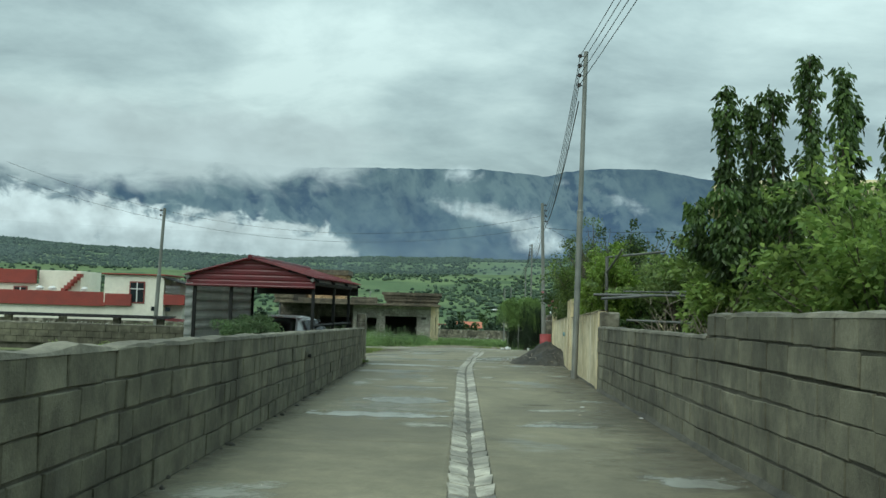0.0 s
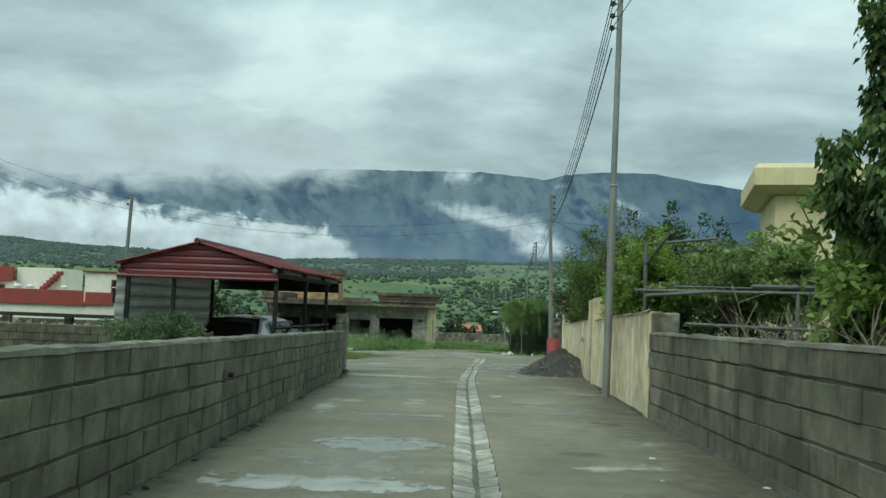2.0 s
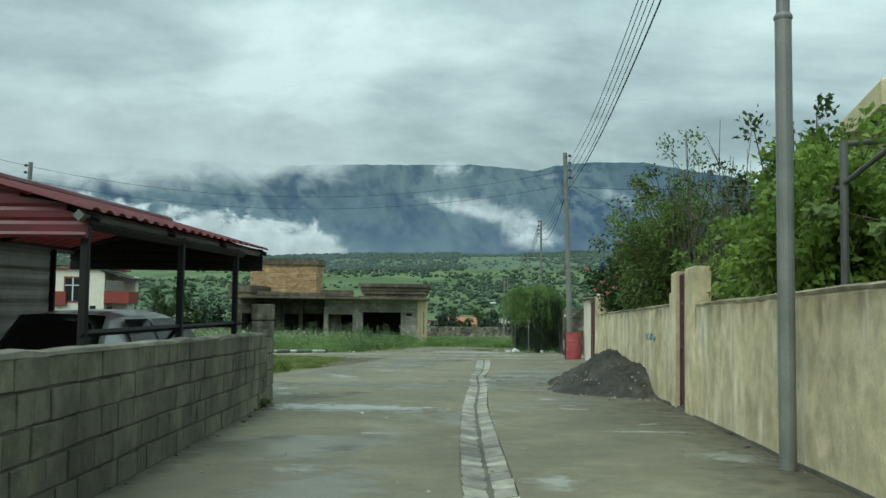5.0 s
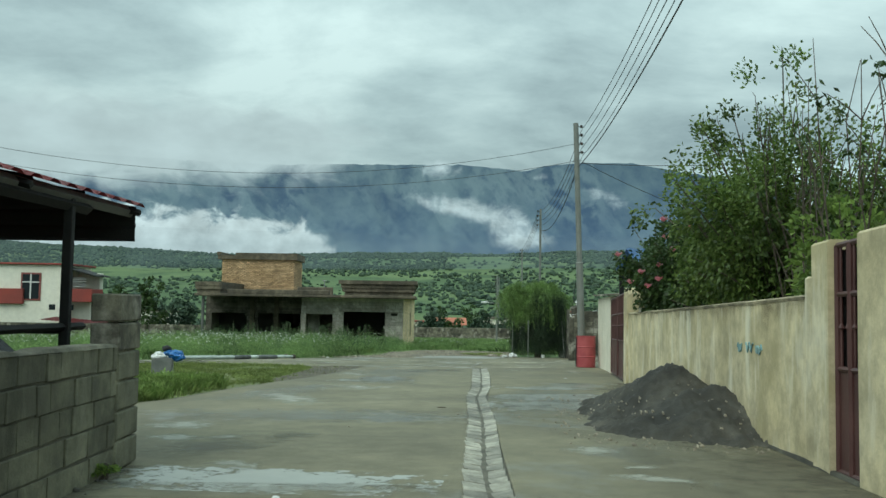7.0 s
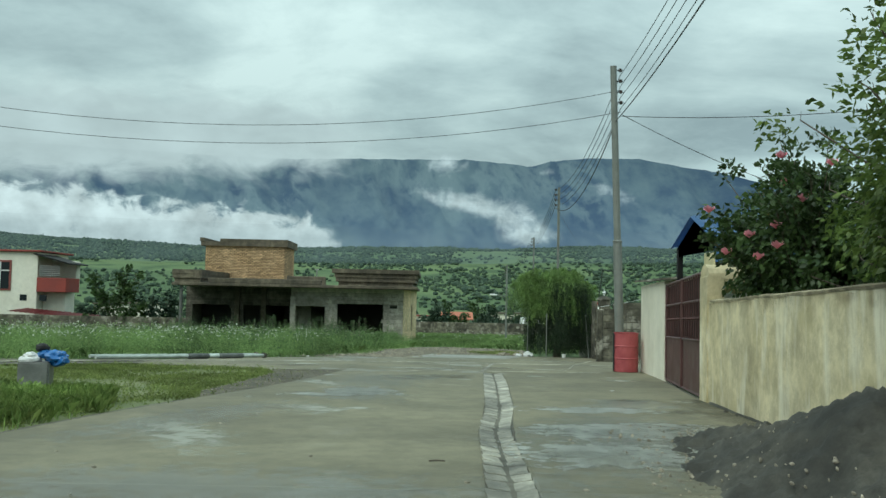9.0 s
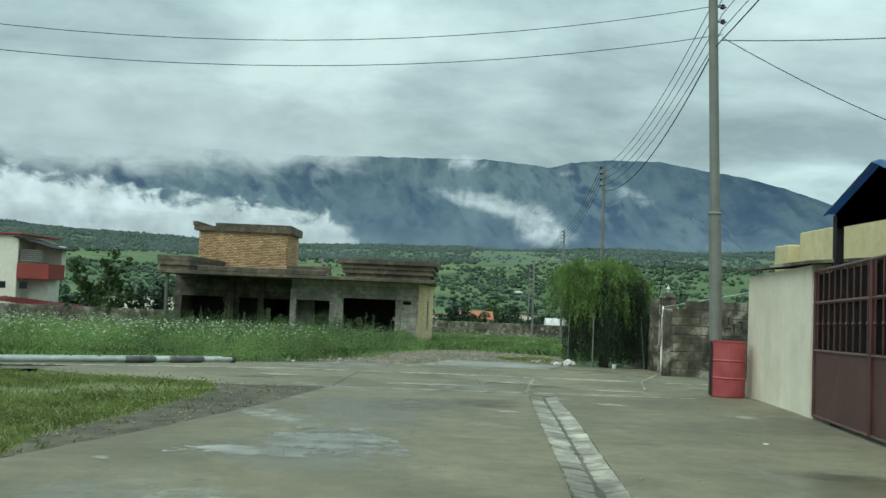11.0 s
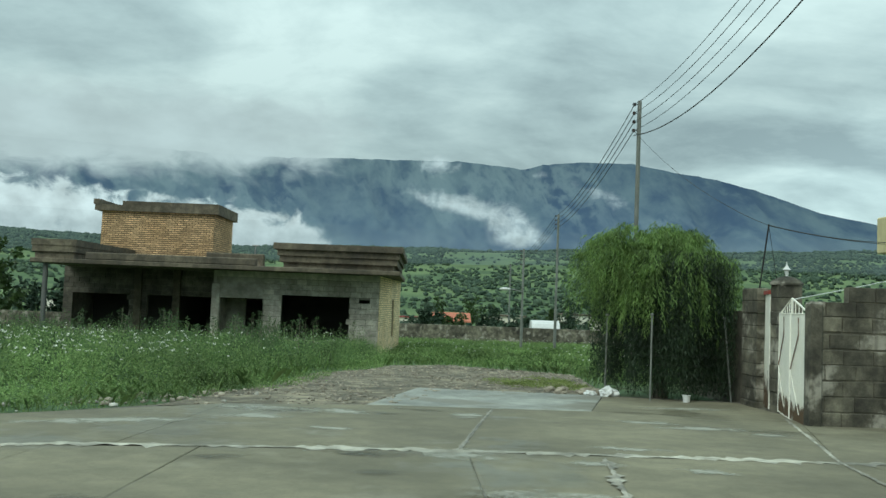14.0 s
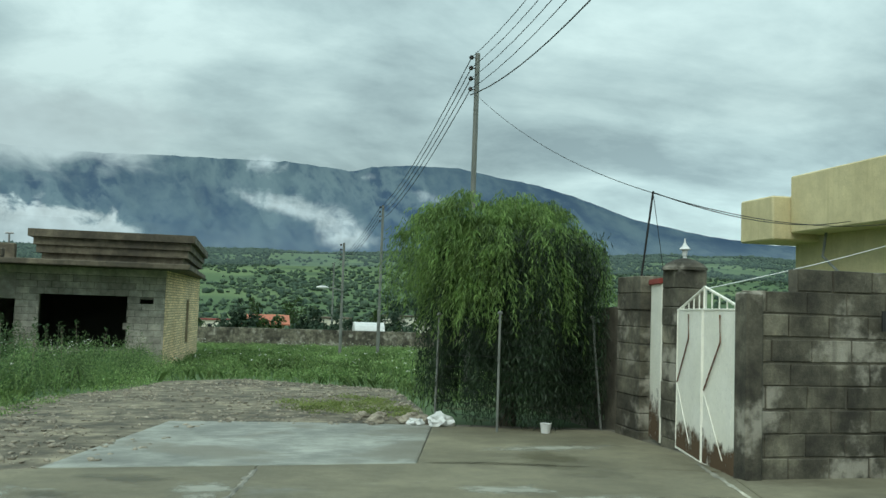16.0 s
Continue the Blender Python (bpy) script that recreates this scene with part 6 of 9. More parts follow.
# ---- houses ----
def opening(parent, name, x0, x1, y, z0, z1, frame=M_FRAMEWOOD, glass=M_GLASS, bars=1, proud=0.06):
    w = part(name, bbox(x0 - 0.12, x1 + 0.12, y - proud, y + 0.02, z0 - 0.12, z1 + 0.12, None, 0.01), frame, parent)
    part("pane", bbox(x0, x1, y - proud - 0.012, y - proud + 0.01, z0, z1, None, 0.0), glass, w)
    for i in range(bars):
        xx = x0 + (x1 - x0) * (i + 1) / (bars + 1)
        part("glazing_bar", bbox(xx - 0.05, xx + 0.05, y - proud - 0.03, y - proud, z0, z1, None, 0.0), M_PLASTICW, w)
    part("glazing_bar", bbox(x0, x1, y - proud - 0.03, y - proud, z0 + (z1 - z0) * 0.66, z0 + (z1 - z0) * 0.66 + 0.08, None, 0.0), M_PLASTICW, w)
    return w


def white_house():
    h = thing("white_house", "white two-storey house with red bands and balcony", "house", (-30, 87, gz(86)))
    y = 84.0
    zb = gz(84) - 0.4
    part("wall", bbox(-31.2, -25.7, y, y + 5, zb, 2.9, None, 0.03), M_WHITE, h)
    part("wall", bbox(-48, -31.2, y + 0.02, y + 8, zb, 0.0, None, 0.03), M_WHITE, h)
    part("wall", bbox(-25.7, -24.2, y + 1.0, y + 2.6, zb, 0.45, None, 0.03), M_WHITE, h)
    part("wall", bbox(-25.7, -24.0, y + 2.2, y + 2.9, 0.45, 2.4, None, 0.03), M_WHITE, h)
    part("roof", bbox(-31.4, -25.4, y - 0.25, y + 5.2, 2.9, 3.02, None, 0.02), M_REDP, h, "thin red roof edge")
    part("red_band", bbox(-48, -31.0, y - 0.25, y + 0.05, -0.05, 1.25, None, 0.02), M_REDP, h, "dark red parapet band")
    part("red_band", bbox(-31.0, -28.6, y - 0.3, y + 0.05, 0.05, 1.15, None, 0.02), M_REDP, h)
    part("white_pier", bbox(-31.1, -30.1, y - 0.28, y - 0.2, 0.3, 1.35, None, 0.02), M_WHITE, h)
    opening(h, "window", -28.75, -27.55, y, 0.42, 2.2)
    bal = part("balcony", bbox(-25.7, -23.75, y - 0.1, y + 2.2, 0.25, 1.2, None, 0.02), M_REDP, h, "red balcony front")
    bm = bmesh.new()
    ribbed(bm, (-25.55, y - 0.05, 1.28), (0, 0, 0.75), (1.35, 0, 0), 6, 0.03, (0, -1, 0))
    part("screen", bm, M_PLASTICW, bal, "white slatted screen")
    bm = bmesh.new()
    prism(bm, [(-25.9, y - 0.3), (-23.5, y - 0.3), (-23.5, y + 3), (-25.9, y + 3)], lambda px, py: 2.75 - 0.27 * (px + 25.9), lambda px, py: 2.83 - 0.27 * (px + 25.9))
    part("balcony_roof", bm, M_DARKSTEEL, h)
    for x in (-26.8, -25.5):
        part("window", bbox(x, x + 0.45, y - 0.02, y + 0.05, -0.35, 0.05, None, 0.0), M_GLASS, h)
    # further wing with a stair
    part("wing_wall", bbox(-38.6, -34.6, y + 3, y + 8, 0, 3.2, None, 0.03), M_WHITE, h)
    part("wing_wall", bbox(-46, -38.6, y + 2.5, y + 8, 0, 1.9, None, 0.03), M_WHITE, h)
    part("red_band", bbox(-46, -38.6, y + 2.2, y + 2.6, 1.9, 3.2, None, 0.02), M_REDP, h)
    for k in range(7):
        part("stair_step", bbox(-36.4 + 0.28 * k, -36.05 + 0.28 * k, y + 2.2, y + 3, 0.9 + 0.28 * k, 1.25 + 0.28 * k, None, 0.0), M_REDP, h)
    for x, s in ((-37.8, 0.5), (-36.6, 0.55), (-33.6, 0.45)):
        bm = bmesh.new()
        lathe(bm, (x, y + 1.5, 1.2), [(0.05, 0), (s * 0.6, 0.1), (s * 0.75, 0.3), (s * 0.3, 0.5)], 10)
        part("roof_dish", bm, M_PLASTICW, h, "white dish on the flat roof")
    opening(h, "window", -40.6, -39.5, y + 2.48, 0.3, 1.5)


white_house()

# lean-to with a red roof and block wall below the white house
lean = thing("lean_to", "small block lean-to with a red tin roof", "shed", (-24.3, 82, gz(82)))
part("wall", bbox(-24.4, -21.2, 81.2, 83.5, gz(82) - 0.5, -1.3, None, 0.02), M_GREYBLOCK, lean)
bm = bmesh.new()
ribbed(bm, (-26.2, 80.9, -1.0), (4.9, 0, -0.38), (0, 2.8, 0.15), 16, 0.04, (0, 0, 1))
part("roof", bm, M_ROOFRED, lean, "red ribbed tin roof")
bw = thing("wall_4", "old grey block wall beyond the meadow", "wall", (-24, 80, gz(80)), kind="structure")
bm = bmesh.new()
rng = random.Random(14)
for row in range(6):
    for i in range(92):
        x = -40 + 0.4 * i + (0.2 if row % 2 else 0)
        box(bm, x + 0.008, x + 0.392, 79.6 + rng.uniform(-0.01, 0.01), 79.75, gz(79.6) - 0.1 + row * 0.2 + 0.006, gz(79.6) - 0.1 + row * 0.2 + 0.194)
tagged(part("blocks", bm, M_OLDBLOCK, bw), kind="stuff")
part("mortar_core", bbox(-40, -3.4, 79.62, 79.74, gz(79.6) - 0.5, gz(79.6) + 1.05, None, 0.0), M_MORTAR, bw)

# yard wall behind the carport
yard_wall = block_wall("wall_5", "low grey block wall across the yard", (-30.0, 30.2), (-6.0, 29.6), 3, BM_GREY, M_MORTAR, z0=(-0.72, -0.70), seed=31, cap=M_CAP, flip=True, blocks=False)
bm = bmesh.new()
for row in range(3):
    for i in range(60):
        x = -30 + 0.4 * i + (0.2 if row % 2 else 0)
        box(bm, x + 0.008, x + 0.392, 29.98 - (x + 30) * 0.025 - 0.0 + rng.uniform(-0.008, 0.008), 30.1 - (x + 30) * 0.025, -0.72 + row * 0.205 + 0.008, -0.72 + row * 0.205 + 0.198)
tagged(part("blocks", bm, M_BLOCK, yard_wall), kind="stuff")
yf = part("yard_ground", bbox(-30, -2.15, 3, 29.5, -1.5, -1.03, None, 0.0), M_GRAVEL)
tagged(yf, "bare sandy yard ground behind the low wall", "ground", kind="structure")

# goods rack in the yard: long dark boards on trestles
rack = thing("yard_rack", "long dark plank shelf on trestles in the yard", "rack", (-14, 34.5, -0.9))
bm = bmesh.new()
for k in range(5):
    box(bm, -20.5, -9.9, 34.2 + 0.2 * k, 34.36 + 0.2 * k, 0.02 + 0.015 * k, 0.06 + 0.015 * k)
part("board", bm, M_DARKSTEEL, rack)
for x in (-20, -18, -16, -14, -12, -10.4):
    part("leg", bbox(x, x + 0.25, 34.4, 34.6, -1.4, 0.02, None, 0.01), M_OLDBLOCK, rack)


# ---- yellow house beyond the garden, and the house with the blue roof ----
yh = thing("yellow_house", "yellow two-storey house with a flared roof parapet", "house", (12, 33, gz(33)))
YM = Matrix.Translation((8.75, 30.3, 0)) @ pose(0, 0, 0, 0, 0, -14.3)
part("wall", bbox(0.6, 9, 0.6, 5.0, -1.6, 4.3, YM, 0.03), M_YHOUSE, yh)
bm = bmesh.new()
rings = [[(0.45, 0.45), (9.2, 0.45), (9.2, 5.2), (0.45, 5.2)], [(0.0, 0.0), (9.6, 0.0), (9.6, 5.4), (0.0, 5.4)], [(0.0, 0.0), (9.6, 0.0), (9.6, 5.4), (0.0, 5.4)], [(0.12, 0.12), (9.5, 0.12), (9.5, 5.3), (0.12, 5.3)]]
vr = [[bm.verts.new(YM @ Vector((x, y, z))) for x, y in r] for r, z in zip(rings, (4.3, 4.5, 4.98, 5.12))]
for v0, v1 in zip(vr, vr[1:]):
    for i in range(4):
        bm.faces.new((v0[i], v0[(i + 1) % 4], v1[(i + 1) % 4], v1[i]))
bm.faces.new(vr[-1])
bm.faces.new(vr[0][::-1])
part("parapet", bm, M_YHOUSE, yh, "yellow flared parapet")
part("window", bbox(2.2, 3.6, 0.56, 0.64, 1.9, 3.3, YM, 0.01), M_GLASS, yh)
part("window_frame", bbox(2.1, 3.7, 0.575, 0.625, 1.8, 3.4, YM, 0.01), M_WHITE, yh)

blue = thing("blue_canopy", "small blue tin canopy inside the yard gate", "canopy", (5.8, 38.6, gz(38.6)))
CY0, CYM, CY1, CZE, CZP = 38.4, 39.65, 40.85, 1.37, 1.87
for ye in (CY0 - 0.1, CY1 + 0.1):
    bm = bmesh.new()
    ribbed(bm, (5.1, ye, CZE), (2.6, 0, 0), (0, CYM - ye, CZP - CZE), 8, 0.03, (0, 0, 1))
    part("roof_sheet", bm, M_BLUE, blue, "blue ribbed tin")
bm = bmesh.new()
f = bm.faces.new([bm.verts.new(p) for p in ((5.2, CY0, CZE - 0.16), (5.2, CY0, CZE), (5.2, CYM, CZP - 0.03), (5.2, CY1, CZE), (5.2, CY1, CZE - 0.16))])
bmesh.ops.solidify(bm, geom=[f], thickness=0.03)
part("gable", bm, surf("dark_blue_tin", (0.06, 0.115, 0.21), (0.08, 0.15, 0.27), 2, 0.5, 0.1), blue, "dark blue gable sheet")
part("fascia", bbox(5.12, 7.6, CY0 - 0.13, CY0 - 0.105, CZE - 0.36, CZE + 0.015, None, 0.004), M_BLUE, blue, "blue tin front under the eave")
for x in (5.24, 7.5):
    for y in (CY0 + 0.05, CY1 - 0.05):
        part("post", bbox(x - 0.05, x + 0.05, y - 0.05, y + 0.05, gz(y) - 0.1, CZE, None, 0.005), M_RUST if y < 38 else M_DARKSTEEL, blue)

# pale yellow flat-roofed house past the white gate
y2 = thing("flat_roof_house", "pale yellow flat-roofed house with a drainpipe", "house", (14, 62, gz(62)))
part("wall", bbox(13.5, 24, 53.8, 62.3, -2.2, 1.8, None, 0.03), M_YHOUSE, y2)
part("parapet", bbox(12.38, 24, 61.42, 62.72, 1.60, 2.55, None, 0.03), M_YHOUSE, y2)
part("parapet", bbox(12.78, 24, 53.5, 61.4, 1.75, 2.98, None, 0.03), M_YHOUSE, y2)
bm = bmesh.new()
pipe_run(bm, [(13.3, 60.9, 1.75), (13.22, 60.9, 1.25), (13.3, 60.4, 0.85), (13.4, 59.8, 0.8)], 0.03, 8)
part("drainpipe", bm, M_TIN, y2)
part("meter_box", bbox(13.42, 13.5, 58.6, 58.8, 0.9, 1.2, None, 0.01), M_PLASTICW, y2)


# ---- corner with the white gate ----
def cap_pier(x0, x1, y0, y1, z0, z1, seed):
    p = thing("gate_pier", "dark weathered block gate pier", "pier", ((x0 + x1) / 2, (y0 + y1) / 2, z0), group="gate piers")
    n = int((z1 - z0) / 0.2)
    r = random.Random(seed)
    for k in range(n):
        e = r.uniform(-0.012, 0.012)
        part("block", bbox(x0 + e, x1 + e, y0 + e, y1 + e, z0 + k * (z1 - z0) / n, z0 + (k + 1) * (z1 - z0) / n - 0.003, None, 0.010), M_OLDBLOCK, p)
    return p


zc = gz(52.5)
cap_pier(6.12, 6.5, 54.36, 55.05, gz(55) - 0.1, 0.36, 1)
p2 = cap_pier(6.08, 6.42, 53.3, 53.7, zc - 0.15, 0.40, 2)
bm = bmesh.new()
lathe(bm, (6.25, 53.5, 0.395), [(0.25, 0), (0.25, 0.03), (0.20, 0.08), (0.11, 0.12), (0.03, 0.14)], 12)
part("dome", bm, M_OLDBLOCK, p2, "rounded mortar cap")
bm = bmesh.new()
lathe(bm, (6.25, 53.5, 0.52), [(0.030, 0), (0.018, 0.03), (0.028, 0.045), (0.030, 0.10), (0.066, 0.115), (0.034, 0.15), (0.012, 0.19), (0.004, 0.24)], 12)
part("lantern", bm, M_PLASTICW, p2, "small pale lantern finial with a spire")


M_RUSTSMEAR = smear_material("rust_bloom", (0.105, 0.062, 0.03), 0.9, 3.0, 0.95)


def rust_sheet(parent, foot, height, label):
    """A torn film of rust over the lower part of a painted leaf, thickest at its foot."""
    n = 6
    a, b = foot
    verts, uvs = [], []
    for j in range(n + 1):
        for i in range(n + 1):
            verts.append(a.lerp(b, i / n) + Vector((0, 0, 0.01 + height * j / n)))
            uvs.append((0.25 * math.sin(i * 2.1), max(0.0, 1.3 * j / n - 0.36)))
    w = n + 1
    faces = [(j * w + i, j * w + i + 1, (j + 1) * w + i + 1, (j + 1) * w + i) for j in range(n) for i in range(n)]
    me = mesh_of("rust_film", verts, faces, M_RUSTSMEAR)
    uv = me.uv_layers.new(name="UVMap")
    idx = np.zeros(len(me.loops), np.int32)
    me.loops.foreach_get("vertex_index", idx)
    uv.data.foreach_set("uv", np.array(uvs, np.float32)[idx].ravel())
    ob = new("rust_film", me)
    under(ob, parent)
    tagged(ob, label)


def white_gate():
    g = thing("white_gate", "worn white steel double gate with a rusted foot", "gate", (5.85, 52.3, zc))
    a, b = Vector((6.07, 53.26, 0)), Vector((5.63, 51.21, 0))
    m = (a + b) / 2 + Vector((-0.03, 0, 0))
    z0, z1 = zc - 0.01, -0.05
    up = Vector((0, 0, 1))
    for p, q in ((a, m), (m, b)):
        bm = bmesh.new()
        n = Vector((-1, 0.05, 0)) * 0.02
        vs = [bm.verts.new(v) for v in (p + up * z0, q + up * z0, q + up * z1, p + up * z1, p + up * z0 + n, q + up * z0 + n, q + up * z1 + n, p + up * z1 + n)]
        for f in ((3, 2, 1, 0), (4, 5, 6, 7), (0, 1, 5, 4), (2, 3, 7, 6), (1, 2, 6, 5), (3, 0, 4, 7)):
            bm.faces.new([vs[i] for i in f])
        leaf = part("leaf", bm, M_WHITEGATE, g)
        bm = bmesh.new()
        o = Vector((-0.035, 0, 0))
        pipe_run(bm, [p.lerp(q, 0.5) + up * (z1 - 0.05) + o, p.lerp(q, 0.52) + up * (z1 - 0.3) + o, p.lerp(q, 0.08) + up * (z0 + 0.72) + o], 0.008, 5)
        part("brace", bm, M_RUST, leaf, "rusted diagonal brace")
        bm = bmesh.new()
        pipe_run(bm, [p.lerp(q, 0.08) + up * (z0 + 0.70) + o, p.lerp(q, 0.6) + up * (z0 + 0.14) + o], 0.005, 5)
        part("brace", bm, M_WHITEGATE, leaf)
        rust_sheet(leaf, [v + up * z0 + Vector((-0.024, 0, 0)) for v in (p.lerp(q, 0.03), p.lerp(q, 0.97))], 0.36, "rust spreading up from the foot")
        bm = bmesh.new()
        for s, e in ((p, q),):
            for u0, u1, za, zb in ((0.02, 0.02, z0, z1), (0.98, 0.98, z0, z1), (0.0, 1.0, z0 + 0.02, z0 + 0.02), (0.0, 1.0, z1, z1)):
                pipe_run(bm, [s.lerp(e, u0) + up * za + o * 0.6, s.lerp(e, u1) + up * zb + o * 0.6], 0.009, 5)
        part("leaf_frame", bm, M_WHITEGATE, leaf)
    pk = m + up * (z1 + 0.22)
    bm = bmesh.new()
    pipe_run(bm, [a + up * z1, pk], 0.014, 5)
    pipe_run(bm, [pk, b + up * z1], 0.014, 5)
    for i in range(1, 5):
        for s, e in ((a, m), (b, m)):
            q = s.lerp(e, i / 5)
            pipe_run(bm, [q + up * z1, q + up * (z1 + 0.22 * i / 5)], 0.008, 4)
    pipe_run(bm, [m + up * z0, pk], 0.018, 5)
    part("crest", bm, M_WHITEGATE, g, "pointed crest of white bars")


white_gate()
# narrow white door leaf between the piers
ND = pose(6.08, 53.71, 0, 0, 0, -14.5)
nd = thing("narrow_door", "narrow white steel door with a rusty foot", "door", (6.05, 54.0, gz(54)))
part("leaf", bbox(0, 0.03, 0.01, 0.63, gz(54) + 0.03, 0.25, ND, 0.004), M_WHITEGATE, nd)
rust_sheet(nd, [ND @ Vector((-0.006, 0.62, gz(54) + 0.02)), ND @ Vector((-0.006, 0.02, gz(54) + 0.02))], 0.6, "rust-eaten foot of the door")
part("head_bar", bbox(-0.03, 0.05, 0.0, 0.64, 0.25, 0.31, ND, 0.004), M_REDP, nd)

corner_wall = block_wall("wall_6", "old dark block wall with pale patched blocks", (5.66, 51.15), (12.0, 51.35), 8, BM_OLD, M_OLDMORTAR, z0=(zc + 0.02, zc + 0.02), seed=41, flip=False)
block_wall("wall_6", "", (6.12, 51.165), (12.0, 51.35), 1, BM_OLD, M_OLDMORTAR, z0=(zc + 1.66, zc + 1.66), seed=42, parent=corner_wall)
bm = bbox(5.60, 5.76, 51.10, 51.32, zc - 0.1, zc + 1.64, None, 0.02)
part("end_block", bm, M_OLDBLOCK, corner_wall)
block_wall("wall_7", "old dark block side wall under the willow", (6.3, 55.3), (6.5, 60.0), 8, BM_OLD, M_OLDMORTAR, seed=43, flip=True, blocks=False)

for k, (x, z, wd, ht) in enumerate(((6.92, -0.02, 0.035, 0.18), (7.03, -0.14, 0.16, 0.035), (7.10, -0.04, 0.035, 0.20), (7.24, -0.22, 0.035, 0.22), (7.33, 0.02, 0.14, 0.035), (7.42, -0.12, 0.035, 0.17))):
    part("paint_mark", bbox(x, x + wd, 51.108, 51.122, z - 0.18, z - 0.18 + ht, None, 0.0), M_WIRE, corner_wall, "dark painted bar")

# street lamp head on an arm of the far pole
lamp = thing("street_lamp", "white street lamp head on a thin arm", "street lamp", (5.6, 84.1, 0.6))
bm = bmesh.new()
pipe_run(bm, [(5.6, 84.14, 0.55), (5.2, 84.1, 0.66), (4.95, 84.1, 0.68)], 0.03, 6)
part("arm", bm, M_POLE, lamp)
bm = bmesh.new()
bmesh.ops.create_uvsphere(bm, u_segments=12, v_segments=8, radius=1.0, matrix=Matrix.Translation((4.72, 84.1, 0.68)) @ Matrix.Diagonal((0.28, 0.12, 0.08, 1)))
part("head", bm, M_PLASTICW, lamp, smooth=True)


# ---- drum, sand, bin, pipes ----
def drum():
    d = thing("oil_drum", "red steel drum standing at the foot of a pole", "drum", (4.95, 44.15, gz(44.15)))
    bm = bmesh.new()
    R = 0.275
    prof = [(R * 0.96, 0.0), (R, 0.012), (R, 0.28)]
    for zc_ in (0.30, 0.58):
        prof += [(R, zc_ - 0.02), (R + 0.012, zc_), (R, zc_ + 0.02)]
    prof += [(R, 0.86), (R + 0.008, 0.875), (R + 0.008, 0.885), (R - 0.012, 0.885), (R - 0.015, 0.80)]
    lathe(bm, (4.95, 44.15, gz(44.15)), prof, 28)
    part("shell", bm, M_BARREL, d, smooth=False)
    bm = bmesh.new()
    rows = []
    for i in range(9):
        t = radians(128 + 68 * i / 8)
        rows.append([bm.verts.new((4.95 + (R + 0.015) * math.cos(t), 44.15 + (R + 0.015) * math.sin(t), gz(44.15) + 0.02 + 0.84 * k / 6 + (0.02 * math.sin(i * 3 + k)))) for k in range(7)])
    for p, q in zip(rows, rows[1:]):
        for k in range(6):
            bm.faces.new((p[k], q[k], q[k + 1], p[k + 1]))
    part("scorched_side", bm, M_CARBLACK, d, "scorched black side of the drum")
    bm = bmesh.new()
    tube(bm, (4.95, 44.15, gz(44.15) + 0.70), (4.95, 44.15, gz(44.15) + 0.80), R - 0.02, n=24)
    part("fill", bm, M_SAND, d, "rubble filling")


drum()


def sand_pile():
    """A slumped heap of dark sand against the garden wall."""
    verts, idx = [], {}
    xs, ys = np.linspace(1.6, 4.4, 90), np.linspace(26.0, 33.6, 150)
    faces = []
    for j, y in enumerate(ys):
        for i, x in enumerate(xs):
            wx = wall_r(y)
            cone = lambda cx, cy, h, rx, ry: h * (1 - math.hypot((x - cx) / rx, (y - cy) / ry))
            h = max(cone(3.35, 29.5, 0.70, 1.05, 1.9), cone(3.5, 28.15, 0.48, 1.35, 1.35), cone(3.7, 31.0, 0.36, 1.1, 1.7))
            h += 0.09 * fbm(x * 2.4, y * 2.0, 7.0) + 0.05 * (0.5 - abs(fbm(x * 5, y * 5, 3.0))) + 0.042 * fbm(x * 12, y * 12, 3.0)
            h = h - 0.03
            if x > wx + 0.1:
                h = -0.2
            verts.append((x, y, gz(y) + max(h, -0.05)))
    w = len(xs)
    for j in range(len(ys) - 1):
        for i in range(w - 1):
            q = (j * w + i, j * w + i + 1, (j + 1) * w + i + 1, (j + 1) * w + i)
            if max(verts[k][2] - gz(verts[k][1]) for k in q) > -0.045:
                faces.append(q)
    tagged(new("sand_heap", mesh_of("sand_heap", verts, faces, M_SAND, True)), "heap of dark damp sand against the garden wall", "sand", kind="stuff")
    rng = random.Random(6)
    bm = bmesh.new()
    for k in range(900):
        x, y = rng.uniform(1.5, 3.7), rng.uniform(25.9, 33.0)
        if x > wall_r(y) - 0.05:
            continue
        cone = lambda cx, cy, h, rx, ry: h * (1 - math.hypot((x - cx) / rx, (y - cy) / ry))
        h = max(cone(3.35, 29.5, 0.70, 1.05, 1.9), cone(3.5, 28.15, 0.48, 1.35, 1.35), cone(3.7, 31.0, 0.36, 1.1, 1.7), -0.25)
        if h < -0.22:
            continue
        s = rng.choice((0.006, 0.008, 0.011, 0.016, 0.022)) * rng.uniform(0.7, 1.3)
        z = gz(y) + max(h - 0.03, 0) + s * 0.3
        q = bmesh.ops.create_icosphere(bm, subdivisions=1, radius=s, matrix=Matrix.Translation((x, y, z)) @ pose(0, 0, 0, rng.uniform(0, 90), rng.uniform(0, 90), 0) @ Matrix.Diagonal((1, 0.7, 0.55, 1)))
    tagged(part("pebbles", bm, M_STONE), "scattered pale pebbles on and round the sand", "pebbles", kind="stuff")


sand_pile()


